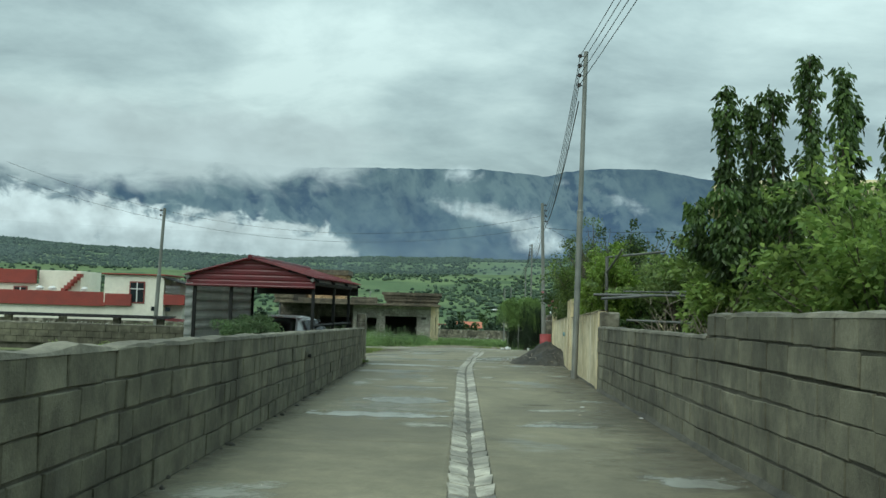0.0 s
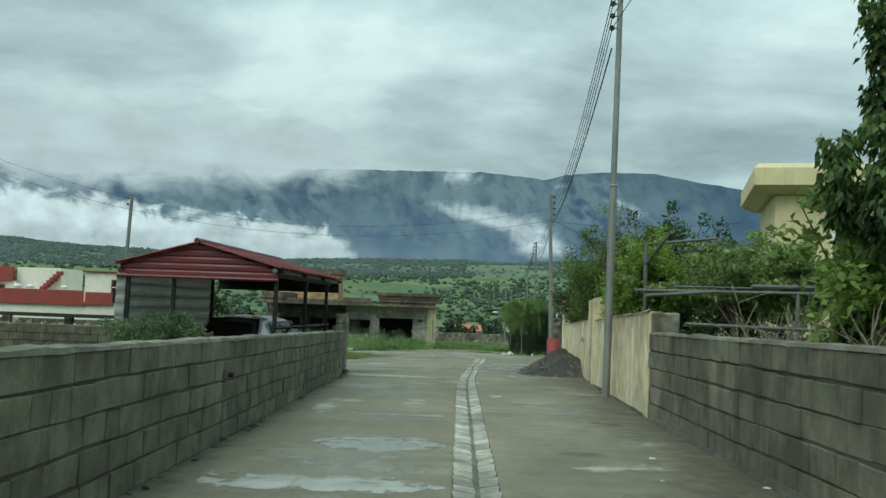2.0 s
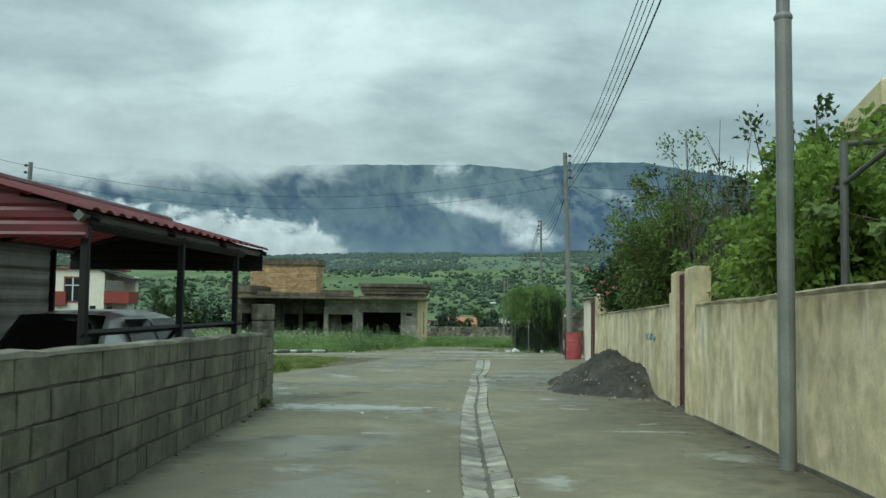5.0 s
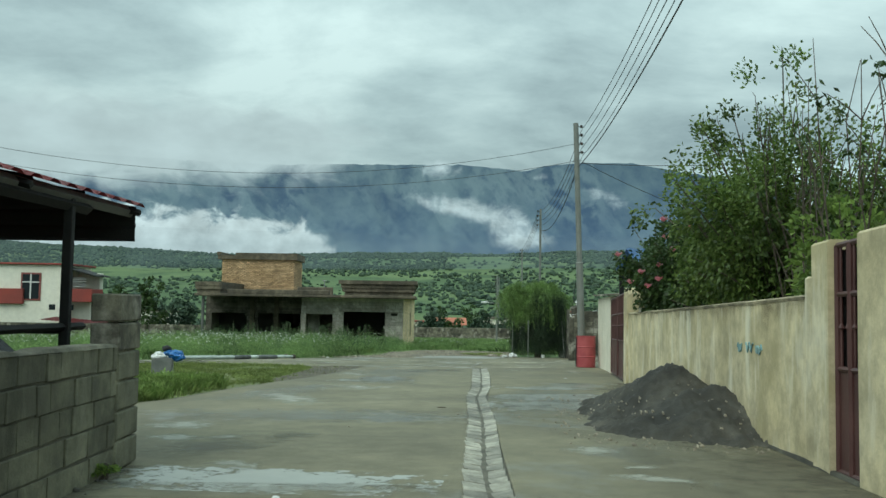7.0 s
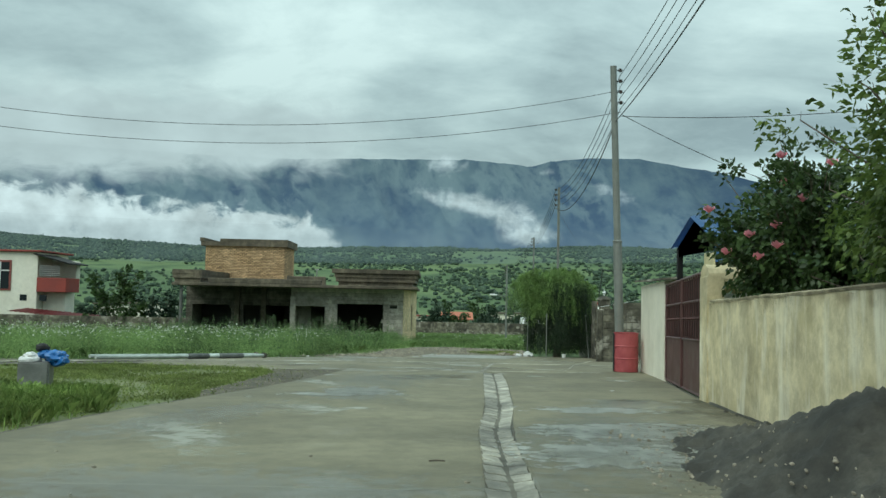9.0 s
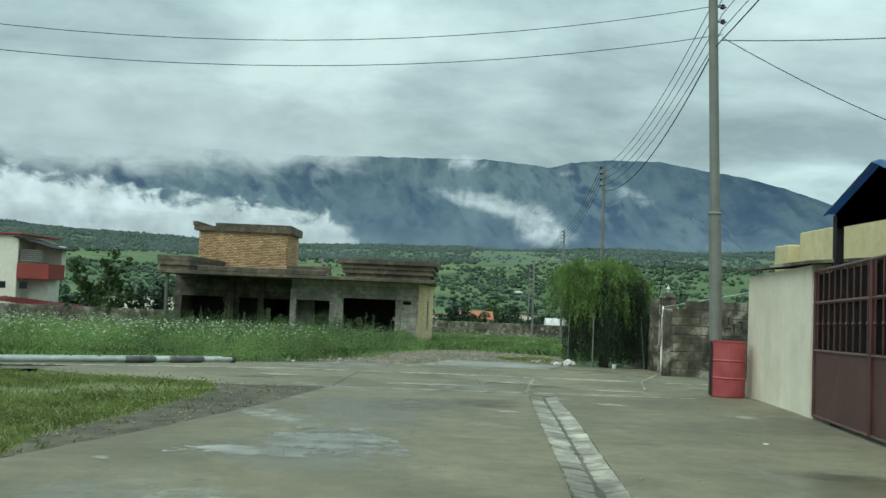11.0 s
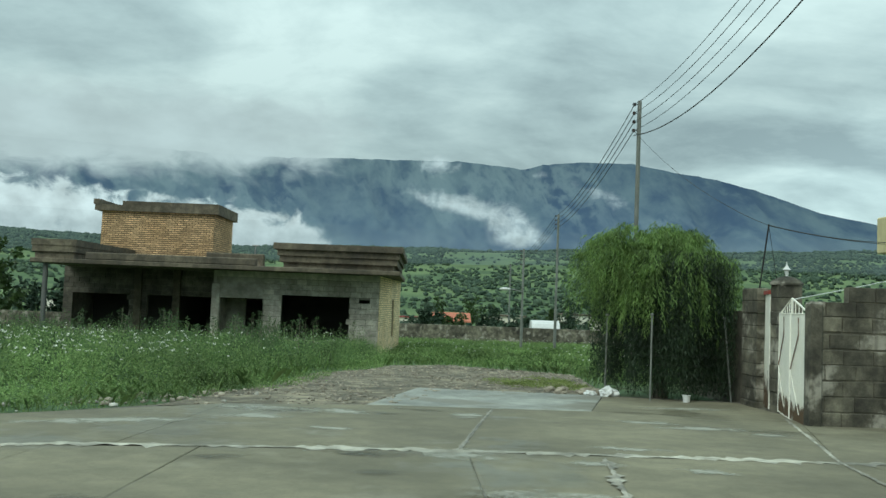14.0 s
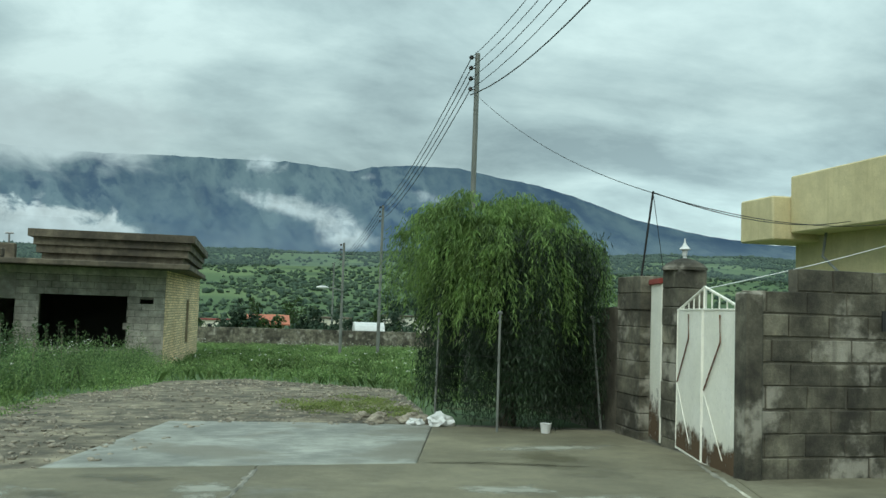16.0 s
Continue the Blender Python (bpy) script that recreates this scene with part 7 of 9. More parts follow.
def tin_bin():
    b = thing("rubbish_tin", "square tin stuffed with rubbish and a blue bag", "bin", (-4.62, 35.5, gz(35.5)))
    z = gz(35.5)
    bm = bmesh.new()
    m = pose(-4.62, 35.5, z, 0, 0, 12)
    box(bm, -0.19, 0.19, -0.17, 0.17, 0.0, 0.42, m)
    bmesh.ops.bevel(bm, geom=list(bm.edges), offset=0.02, segments=2, affect="EDGES")
    part("can", bm, M_TIN, b)
    rng = random.Random(3)
    for k, (dx, dy, dz, s, mt, nm) in enumerate(((0.27, -0.02, 0.46, 0.15, M_BAG, "blue_bag"), (0.12, 0.0, 0.52, 0.10, M_BAG, "blue_bag"), (-0.08, 0.02, 0.46, 0.13, M_PLASTICW, "crumpled_paper"), (0.06, 0.03, 0.60, 0.08, M_CARBLACK, "dark_rag"))):
        bm = bmesh.new()
        bmesh.ops.create_icosphere(bm, subdivisions=3, radius=s)
        for v in bm.verts:
            v.co *= 1 + 0.45 * fbm(v.co.x * 9 + k, v.co.y * 9, v.co.z * 9)
            v.co.z *= 0.65
            v.co = (m @ Matrix.Translation((dx, dy, dz))) @ v.co
        part(nm, bm, mt, b)


M_WRAP = surf("dark_grey_wrapping", (0.085, 0.092, 0.088), (0.14, 0.15, 0.142), 4, 0.7, 0.4, 50, dirt=0.3)
M_PIPE = surf("pale_green_pipe", (0.40, 0.45, 0.41), (0.52, 0.57, 0.53), 3, 0.5, 0.2, 60, dirt=0.2)
tin_bin()
for p, q, r, wraps in (((-7.1, 44.35), (-4.0, 48.4), 0.046, ((0.50, 0.63), (0.69, 0.85))), ((-7.4, 44.8), (-4.3, 48.8), 0.046, ())):
    A, B = Vector((*p, gz(p[1]) + r + 0.03)), Vector((*q, gz(q[1]) + r + 0.02))
    pp = thing("steel_pipe", "pale steel pipe lying along the street edge", "pipe", A, group="pipes by the street")
    bm = bmesh.new()
    pipe_run(bm, [A, A.lerp(B, 0.5), B], r, 14)
    part("tube", bm, M_PIPE, pp)
    bm = bmesh.new()
    pipe_run(bm, [A.lerp(B, 0.99), B + (B - A) * 0.004], r + 0.03, 14)
    part("flange", bm, M_OLDBLOCK, pp)
    for s0, s1 in wraps:
        bm = bmesh.new()
        pipe_run(bm, [A.lerp(B, s0), A.lerp(B, s0 + 0.01), A.lerp(B, s1 - 0.01), A.lerp(B, s1)], [r + 0.004, r + 0.022, r + 0.022, r + 0.004], 14)
        part("wrapping", bm, M_WRAP, pp, "dark grey wrapping on the pipe")

# ---- far wall, roofs, tank ----
fw = thing("wall_8", "low grey wall at the end of the meadow", "wall", (10, 103, gz(103)), kind="structure")
part("blocks", bbox(-1.5, 30, 103, 103.2, gz(103) - 0.3, gz(103) + 1.15, None, 0.02), M_OLDBLOCK, fw)
rr = thing("orange_roof_house", "low house with an orange tiled roof behind trees", "house", (4.6, 118, gz(118)))
part("wall", bbox(1.4, 4.6, 118, 121, gz(118) - 0.3, -1.75, None, 0.02), M_CREAM, rr)
bm = bmesh.new()
prism(bm, [(1.1, 117.4), (5.0, 117.4), (5.0, 119.6), (1.1, 119.6)], lambda x, y: -1.78 + 0.32 * (y - 117.4), lambda x, y: -1.68 + 0.32 * (y - 117.4))
part("roof", bm, M_TERRA, rr, "orange tiled roof")
tank = thing("water_tank", "white round-topped water tank", "tank", (9.6, 107, gz(107)))
bm = bmesh.new()
tube(bm, (8.9, 107.3, gz(107) + 0.9), (11.0, 107.3, gz(107) + 0.9), 0.85, n=16)
box(bm, 8.9, 11.0, 106.5, 108.1, gz(107) - 0.2, gz(107) + 0.9)
part("shell", bm, M_PLASTICW, tank)


# ---- vegetation tools ----
RNG = np.random.default_rng(12)


def unit(v):
    return v / np.maximum(np.linalg.norm(v, axis=1, keepdims=True), 1e-6)


def leaf_mesh(name, pos, way, length, width, mat, droop=0.0):
    """Folded four-cornered leaves: pos is the stalk, way the direction of the blade."""
    n = len(pos)
    way = unit(np.asarray(way, float))
    side = unit(np.cross(way, RNG.normal(size=(n, 3))))
    nor = np.cross(way, side)
    length = np.broadcast_to(length, (n,))[:, None]
    width = np.broadcast_to(width, (n,))[:, None]
    mid = pos + way * length * 0.45 + nor * length * 0.10
    tip = pos + way * length - np.array([0, 0, 1]) * length * droop
    v = np.stack([pos, mid + side * width * 0.5, tip, mid - side * width * 0.5], 1).reshape(-1, 3)
    f = np.arange(4 * n).reshape(n, 4)
    return mesh_of(name, v, f, mat)


def blob_points(n, centre, radii, hollow=0.35):
    p = unit(RNG.normal(size=(n, 3))) * (hollow + (1 - hollow) * RNG.random((n, 1)) ** 0.6)
    return np.asarray(centre) + p * np.asarray(radii)


def crown_points(centres, per, spread):
    """Points in many small clumps, one about each centre."""
    out = []
    for c, s in centres:
        out.append(blob_points(per, c, np.asarray(spread) * s, 0.2))
    return np.concatenate(out)


def bush(name, label, at, radii, n_clumps, per, leaf, width, mat, stems=6, droop=0.3, clump=0.26, seed=0, cat="bush", up=0.2, low=0.0, wild=0.45):
    """A shrub: stems from the ground that fork into shoots of uneven length, leaves in clumps along them with gaps between."""
    rng = random.Random(seed)
    b = thing(name, label, cat, at)
    c = Vector(at) + Vector((0, 0, radii[2] + low))
    foot = Vector(at) + Vector((0, 0, -0.1))
    fork = Vector(at) + Vector((0, 0, max(0.12, low * 0.9)))
    bm = bmesh.new()
    r0 = 0.010 + 0.014 * radii[2]
    for k in range(max(2, stems // 2)):
        j = Vector((rng.uniform(-0.12, 0.12), rng.uniform(-0.12, 0.12), 0))
        pipe_run(bm, [foot + j, foot.lerp(fork, 0.5) + j * 0.4, fork - j * 0.5], [r0 * 1.5, r0 * 1.3, r0], 6)
    cents = []
    shoots = max(8, n_clumps // 5)
    for k in range(shoots):
        d = Vector((rng.gauss(0, 1), rng.gauss(0, 1), rng.gauss(0, 1) + 0.25)).normalized()
        reach = 0.72 + 0.48 * rng.random() + (wild * rng.random() if rng.random() < 0.35 else 0.0)
        tip = c + Vector((d.x * radii[0], d.y * radii[1], d.z * radii[2])) * reach
        tip.z = max(tip.z, at[2] + 0.08)
        if at[0] > 2.5 and tip.y < 36.6 and tip.z < gz(tip.y) + 1.55:
            tip.x = max(tip.x, wall_r(tip.y) + 0.32)
        mid = fork.lerp(tip, 0.5) + Vector((rng.gauss(0, 0.08), rng.gauss(0, 0.08), 0.12 * radii[2]))
        end = tip + Vector((rng.gauss(0, 0.03), rng.gauss(0, 0.03), 0.05 * radii[2]))
        pipe_run(bm, [fork, mid, tip, end], [r0 * 0.7, r0 * 0.42, r0 * 0.2, r0 * 0.08], 4)
        for q in range(5):
            s = 0.42 + 0.60 * (q + rng.random()) / 5
            p = (fork.lerp(mid, s * 2) if s < 0.5 else mid.lerp(tip, s * 2 - 1)) + Vector((rng.gauss(0, 0.10) * radii[0], rng.gauss(0, 0.10) * radii[1], rng.gauss(0, 0.08) * radii[2]))
            cents.append((tuple(p), (1.15 - 0.6 * s) * (0.7 + 0.6 * rng.random())))
    part("stem", bm, M_BARK, b)
    sp = np.array([clump * (radii[0] + radii[1]) / 2 * 1.15] * 2 + [clump * radii[2]])
    pos = crown_points(cents, per, sp)
    if at[0] > 2.5 and at[1] < 36:
        # nothing grows through the wall in front of it
        face = np.array([wall_r(v) for v in pos[:, 1]])
        pos = pos[(pos[:, 0] > face + 0.2) | (pos[:, 2] > np.interp(pos[:, 1], GY, GZ) + 1.43)]
    out = unit(pos - np.array(c)) + RNG.normal(size=pos.shape) * 0.7 + np.array([0, 0, up - droop])
    ob = new("crown", leaf_mesh("crown", pos, out, leaf * RNG.uniform(0.6, 1.3, len(pos)), width * RNG.uniform(0.7, 1.2, len(pos)), mat, droop * 0.5))
    under(ob, b)
    return b, cents


# ---- the tall broad-leaved tree behind the block wall ----
def spike_tree():
    base = Vector((4.7, 12.6, gz(12.6) - 0.1))
    t = thing("tree", "dark broad-leaved tree with upright leafy shoots", "tree", base)
    bm = bmesh.new()
    fork = base + Vector((0.05, 0, 1.3))
    pipe_run(bm, [base, base + Vector((0.03, 0.02, 0.7)), fork], [0.11, 0.09, 0.075], 10)
    rng = random.Random(2)
    spikes = [(3.56, 12.3, 3.56, 0.125), (3.96, 12.6, 3.46, 0.115), (4.20, 12.5, 3.52, 0.135), (4.66, 12.5, 4.05, 0.14), (4.98, 12.3, 3.80, 0.11), (5.35, 12.9, 3.6, 0.13), (5.7, 12.4, 3.3, 0.13)]
    limbs = [(3.15, 12.1, 2.10, 0.17), (3.42, 11.9, 2.25, 0.17), (3.45, 11.8, 1.65, 0.20), (3.75, 12.0, 2.0, 0.22), (4.15, 11.8, 2.3, 0.24), (4.6, 11.7, 2.2, 0.24), (5.0, 11.7, 2.2, 0.24), (5.7, 11.9, 2.4, 0.24), (6.0, 13, 2.9, 0.24), (4.2, 13.3, 2.5, 0.24)]
    pos, way = [], []
    for n, (tx, ty, tz, wide) in enumerate(spikes + limbs):
        p = Vector((tx, ty, tz))
        q = fork + (p - fork) * 0.45 + Vector((0, 0, -0.18))
        q2 = Vector((p.x + 0.02, p.y, q.z + 0.30 * (p.z - q.z)))
        pipe_run(bm, [fork - Vector((0, 0, 0.1)), q, q2, p], [0.055, 0.04, 0.026, 0.01], 6)
        ln = (p - q).length
        for k in range(int(85 * ln) + 22):
            s = rng.random() ** 0.8
            a = q.lerp(q2, s * 2) if s < 0.5 else q2.lerp(p, s * 2 - 1)
            th = rng.uniform(0, 6.283)
            swell = 0.75 + 0.35 * math.sin(s * 17 + n * 2.1)
            twig = a + Vector((math.cos(th), math.sin(th), 0.25)) * wide * swell * (0.3 + 1.05 * rng.random() ** 1.4)
            for j in range(9):
                th2 = th + rng.gauss(0, 1.0)
                pos.append(twig + Vector((rng.gauss(0, 0.03), rng.gauss(0, 0.03), rng.gauss(0, 0.035))))
                way.append((math.cos(th2) * 0.7, math.sin(th2) * 0.7, -0.35 - 0.8 * rng.random()))
    part("trunk", bm, M_BARK, t)
    pos, way = np.array(pos), np.array(way)
    ob = new("crown", leaf_mesh("crown", pos, way, RNG.uniform(0.06, 0.11, len(pos)), RNG.uniform(0.03, 0.05, len(pos)), G_TREE, 0.2))
    under(ob, t)


spike_tree()


def g_at(x, y, dz=0.0):
    return (x, y, gz(y) + dz)


# shrubs behind the block wall and in the garden
BLOCK_WALL_SHRUBS = [
    ("bush", "leafy green shrub behind the block wall", (4.4, 9.6), (1.2, 1.6, 1.05), 260, 80, 0.070, 0.034, G_MID, 0.35),
    ("bush", "leafy green shrub behind the block wall", (5.7, 11.6), (1.4, 1.5, 1.25), 260, 80, 0.075, 0.038, G_MID, 0.45),
    ("bush", "leafy green shrub behind the block wall", (3.9, 12.3), (0.85, 1.0, 0.95), 200, 80, 0.070, 0.034, G_MID, 0.35),
    ("bush", "leafy green shrub behind the block wall", (6.3, 14.6), (1.6, 1.6, 1.2), 130, 75, 0.085, 0.045, G_MID, 0.4),
    ("vine", "grape vine trailing over a steel frame", (4.9, 19.9), (1.3, 0.9, 0.40), 150, 90, 0.065, 0.048, G_VINE, 1.74),
    ("vine", "grape vine trailing over a steel frame", (6.6, 20.2), (1.6, 1.1, 0.42), 170, 90, 0.065, 0.048, G_VINE, 1.78),
    ("vine", "grape vine trailing over a steel frame", (5.6, 22.2), (1.6, 1.2, 0.62), 150, 90, 0.065, 0.048, G_VINE, 1.62),
]
GARDEN_SHRUBS = [
    ("bush", "young light green climber beside the pole", (3.80, 21.7), (0.55, 1.0, 1.05), 300, 80, 0.075, 0.036, G_LIGHT, 0.85),
    ("bush", "dense garden shrub over the cream wall", (4.1, 23.3), (0.6, 0.9, 0.9), 180, 80, 0.070, 0.034, G_MID, 0.7),
    ("bush", "dark garden shrub over the cream wall", (4.9, 24.2), (0.95, 1.0, 1.5), 260, 85, 0.075, 0.036, G_DARK, 0.6),
    ("bush", "dense garden shrub over the cream wall", (4.4, 26.9), (0.65, 1.0, 0.95), 150, 80, 0.065, 0.032, G_MID, 0.6),
    ("tree", "tall leafy pomegranate over the cream wall", (4.85, 29.8), (1.15, 1.75, 1.5), 560, 100, 0.056, 0.028, G_GARDEN, 1.05),
    ("bush", "dark garden shrub over the cream wall", (5.6, 31.5), (1.1, 1.3, 1.3), 180, 80, 0.07, 0.035, G_DARK, 0.7),
    ("rose_bush", "dark green rose bush with pink blooms over the wall", (5.0, 34.0), (1.1, 1.4, 0.92), 380, 100, 0.060, 0.037, G_DARK, 1.2),
]
GATE_SHRUBS = [
    ("bush", "low green shrub beside the hut", (7.2, 36.5), (1.3, 1.6, 0.8), 70, 60, 0.09, 0.045, G_MID, 0.6),
    ("bush", "weedy green bush inside the yard", (-2.68, 14.6), (0.34, 0.85, 0.25), 260, 100, 0.030, 0.013, G_SAGE, 0.62),
    # three dark shrubs added to stand in for the gloom under the vine frame
    ("bush", "dark shrub added for the shade under the vine frame", (5.4, 20.2), (1.7, 0.8, 0.6), 150, 80, 0.06, 0.03, G_DARK, 0.15),
    ("bush", "dark shrub added for the shade under the vine frame", (7.6, 20.6), (1.9, 0.9, 0.62), 130, 80, 0.06, 0.03, G_DARK, 0.2),
    ("bush", "dark shrub added for the shade under the vine frame", (7.4, 16.2), (1.4, 0.9, 0.5), 90, 80, 0.06, 0.03, G_DARK, 0.2),
    ("tree", "light green fruit tree before the yellow house", (6.3, 24.6), (1.1, 1.1, 0.85), 170, 70, 0.065, 0.04, G_VINE, 1.45),
    ("tree", "light green fruit tree before the yellow house", (8.0, 26.2), (1.3, 1.2, 1.0), 190, 70, 0.065, 0.04, G_MID, 1.6),
]
BACK_SHRUBS = [
    ("bush", "dark hedge at the back of the garden", (6.6, 26.2), (1.7, 0.9, 0.8), 130, 80, 0.06, 0.03, G_DARK, 0.1),
    ("bush", "dark hedge at the back of the garden", (9.6, 26.4), (1.8, 0.9, 0.8), 130, 80, 0.06, 0.03, G_DARK, 0.1),
]
made = {}
for k, (nm, lb, (x, y), rad, nc, per, lf, wd, mt, low) in enumerate(BLOCK_WALL_SHRUBS + GARDEN_SHRUBS + GATE_SHRUBS + BACK_SHRUBS):
    made[k] = bush(nm, lb, g_at(x, y, -0.05), rad, nc, int(per * 0.62), lf * 1.35, wd * 1.45, mt, seed=k + 50, low=low, clump=0.25)

# pink and red blooms
def blooms(parent, spots, mat, r):
    for p in spots:
        bm = bmesh.new()
        for k in range(9):
            a = k * 2.4
            rr = r * (0.35 + 0.075 * k)
            d = Vector((math.cos(a), math.sin(a), 0.5))
            tip = Vector(p) + d * rr
            s = Vector((-math.sin(a), math.cos(a), 0)) * r * 0.5
            vs = [bm.verts.new(v) for v in (Vector(p) - Vector((0, 0, r * 0.3)), Vector(p) + d * rr * 0.6 + s, tip + Vector((0, 0, r * 0.3)), Vector(p) + d * rr * 0.6 - s)]
            bm.faces.new(vs)
        part("rose", bm, mat, parent)


def outer(made_bush, side, n):
    """The clumps that lie furthest towards a side, as places for blooms."""
    cs = sorted((Vector(c[0]) for c in made_bush[1]), key=lambda v: v.dot(Vector(side)))
    return [v + Vector(side).normalized() * 0.14 for v in cs[-n * 3::3]]


blooms(made[13][0], outer(made[13], (-1, -0.5, 0.25), 8) + outer(made[13], (-0.2, -0.6, 1), 3), G_ROSE, 0.088)
blooms(made[11][0], outer(made[11], (-0.3, -1, -0.9), 2), G_REDROSE, 0.065)
blooms(made[8][0], outer(made[8], (-1, -0.3, -0.6), 3), G_REDROSE, 0.06)


def bare_shoots(label, at, n, height, spread, seed, leafy=0.3):
    """Tall thin shoots, forked, with a few leaves near the tips."""
    rng = random.Random(seed)
    s = thing("shoots", label, "shrub", at)
    bm = bmesh.new()
    pos, way = [], []
    for k in range(n):
        a = Vector(at) + Vector((rng.uniform(-0.25, 0.25), rng.uniform(-0.25, 0.25), 0))
        b = Vector(at) + Vector((rng.gauss(0, spread), rng.gauss(0, spread), height * rng.uniform(0.7, 1.0)))
        pts = [a.lerp(b, i / 6) + Vector((rng.gauss(0, 0.03), rng.gauss(0, 0.03), 0.1 * math.sin(i / 6 * 3.14))) for i in range(7)]
        pipe_run(bm, pts, [0.016 - 0.0021 * i for i in range(7)], 5)
        for j in range(5):
            i = rng.randint(2, 5)
            c = pts[i]
            e = c + Vector((rng.gauss(0, 0.16), rng.gauss(0, 0.16), rng.uniform(0.12, 0.45)))
            pipe_run(bm, [c, c.lerp(e, 0.5) + Vector((0, 0, 0.02)), e], [0.007, 0.005, 0.003], 4)
            if rng.random() < leafy:
                for q in range(12):
                    pos.append(e + Vector((rng.gauss(0, 0.05), rng.gauss(0, 0.05), rng.gauss(0, 0.05))))
                    way.append((rng.gauss(0, 1), rng.gauss(0, 1), -0.6))
    part("stem", bm, M_TWIG if leafy < 0.2 else M_BARK, s)
    if pos:
        ob = new("leaves", leaf_mesh("leaves", np.array(pos), np.array(way), RNG.uniform(0.06, 0.1, len(pos)), 0.035, G_DARK, 0.2))
        under(ob, s)


bare_shoots("tall thin half-bare shoots above the garden wall", g_at(4.75, 28.4), 11, 4.3, 0.55, 3, 0.55)
bare_shoots("tall thin half-bare shoots above the garden wall", g_at(5.1, 26.8), 9, 4.0, 0.5, 5, 0.6)
bare_shoots("bare forked shoots beside the garden door", g_at(4.05, 25.6), 10, 3.9, 0.34, 15, 0.32)
bare_shoots("bare forked shoots beside the garden door", g_at(4.4, 27.0), 8, 3.9, 0.34, 16, 0.32)
bare_shoots("thin bare shoots rising from the vine", g_at(4.9, 23.6), 5, 3.4, 0.6, 8, 0.6)
bare_shoots("dry grey twigs behind the block wall", g_at(3.3, 11.8), 9, 1.35, 0.35, 7, 0.0)
bare_shoots("dry grey twigs behind the block wall", g_at(3.5, 14.0), 8, 1.3, 0.35, 9, 0.0)
bare_shoots("dry grey twigs under the vine frame", g_at(4.7, 17.6), 11, 1.75, 0.4, 21, 0.0)
bare_shoots("dry grey twigs under the vine frame", g_at(5.6, 17.4), 9, 1.6, 0.4, 22, 0.0)

# steel frame that carries the vine
fr = thing("pergola", "rusty steel pipe frame carrying the vines", "pergola", g_at(3.7, 18))
for pts, r in (([(3.0, 18.6, 1.08), (8.0, 18.6, 1.16)], 0.024), ([(3.6, 18.75, 1.16), (8.0, 18.9, 1.22)], 0.014), ([(3.9, 16.2, 1.10), (8.0, 16.2, 1.16)], 0.03), ([(3.1, 18.3, 1.0), (4.2, 18.5, 1.10)], 0.025), ([(5.4, 18.6, gz(18.6)), (5.4, 18.6, 1.1)], 0.03),
               ([(3.62, 20.7, gz(20.7)), (3.62, 20.7, 1.95)], 0.035), ([(3.75, 22.2, gz(22)), (3.75, 22.2, 1.9)], 0.03), ([(3.62, 20.7, 1.93), (4.9, 20.9, 2.1)], 0.025), ([(3.62, 20.7, 1.6), (3.6, 18.9, 1.98)], 0.022), ([(3.62, 20.7, 1.55), (3.66, 22.4, 1.9)], 0.022),
               ([(3.3, 16.9, 0.62), (8.0, 17.2, 0.55)], 0.022)):
    bm = bmesh.new()
    pipe_run(bm, pts, r, 8)
    part("tube", bm, M_POLEDARK, fr)


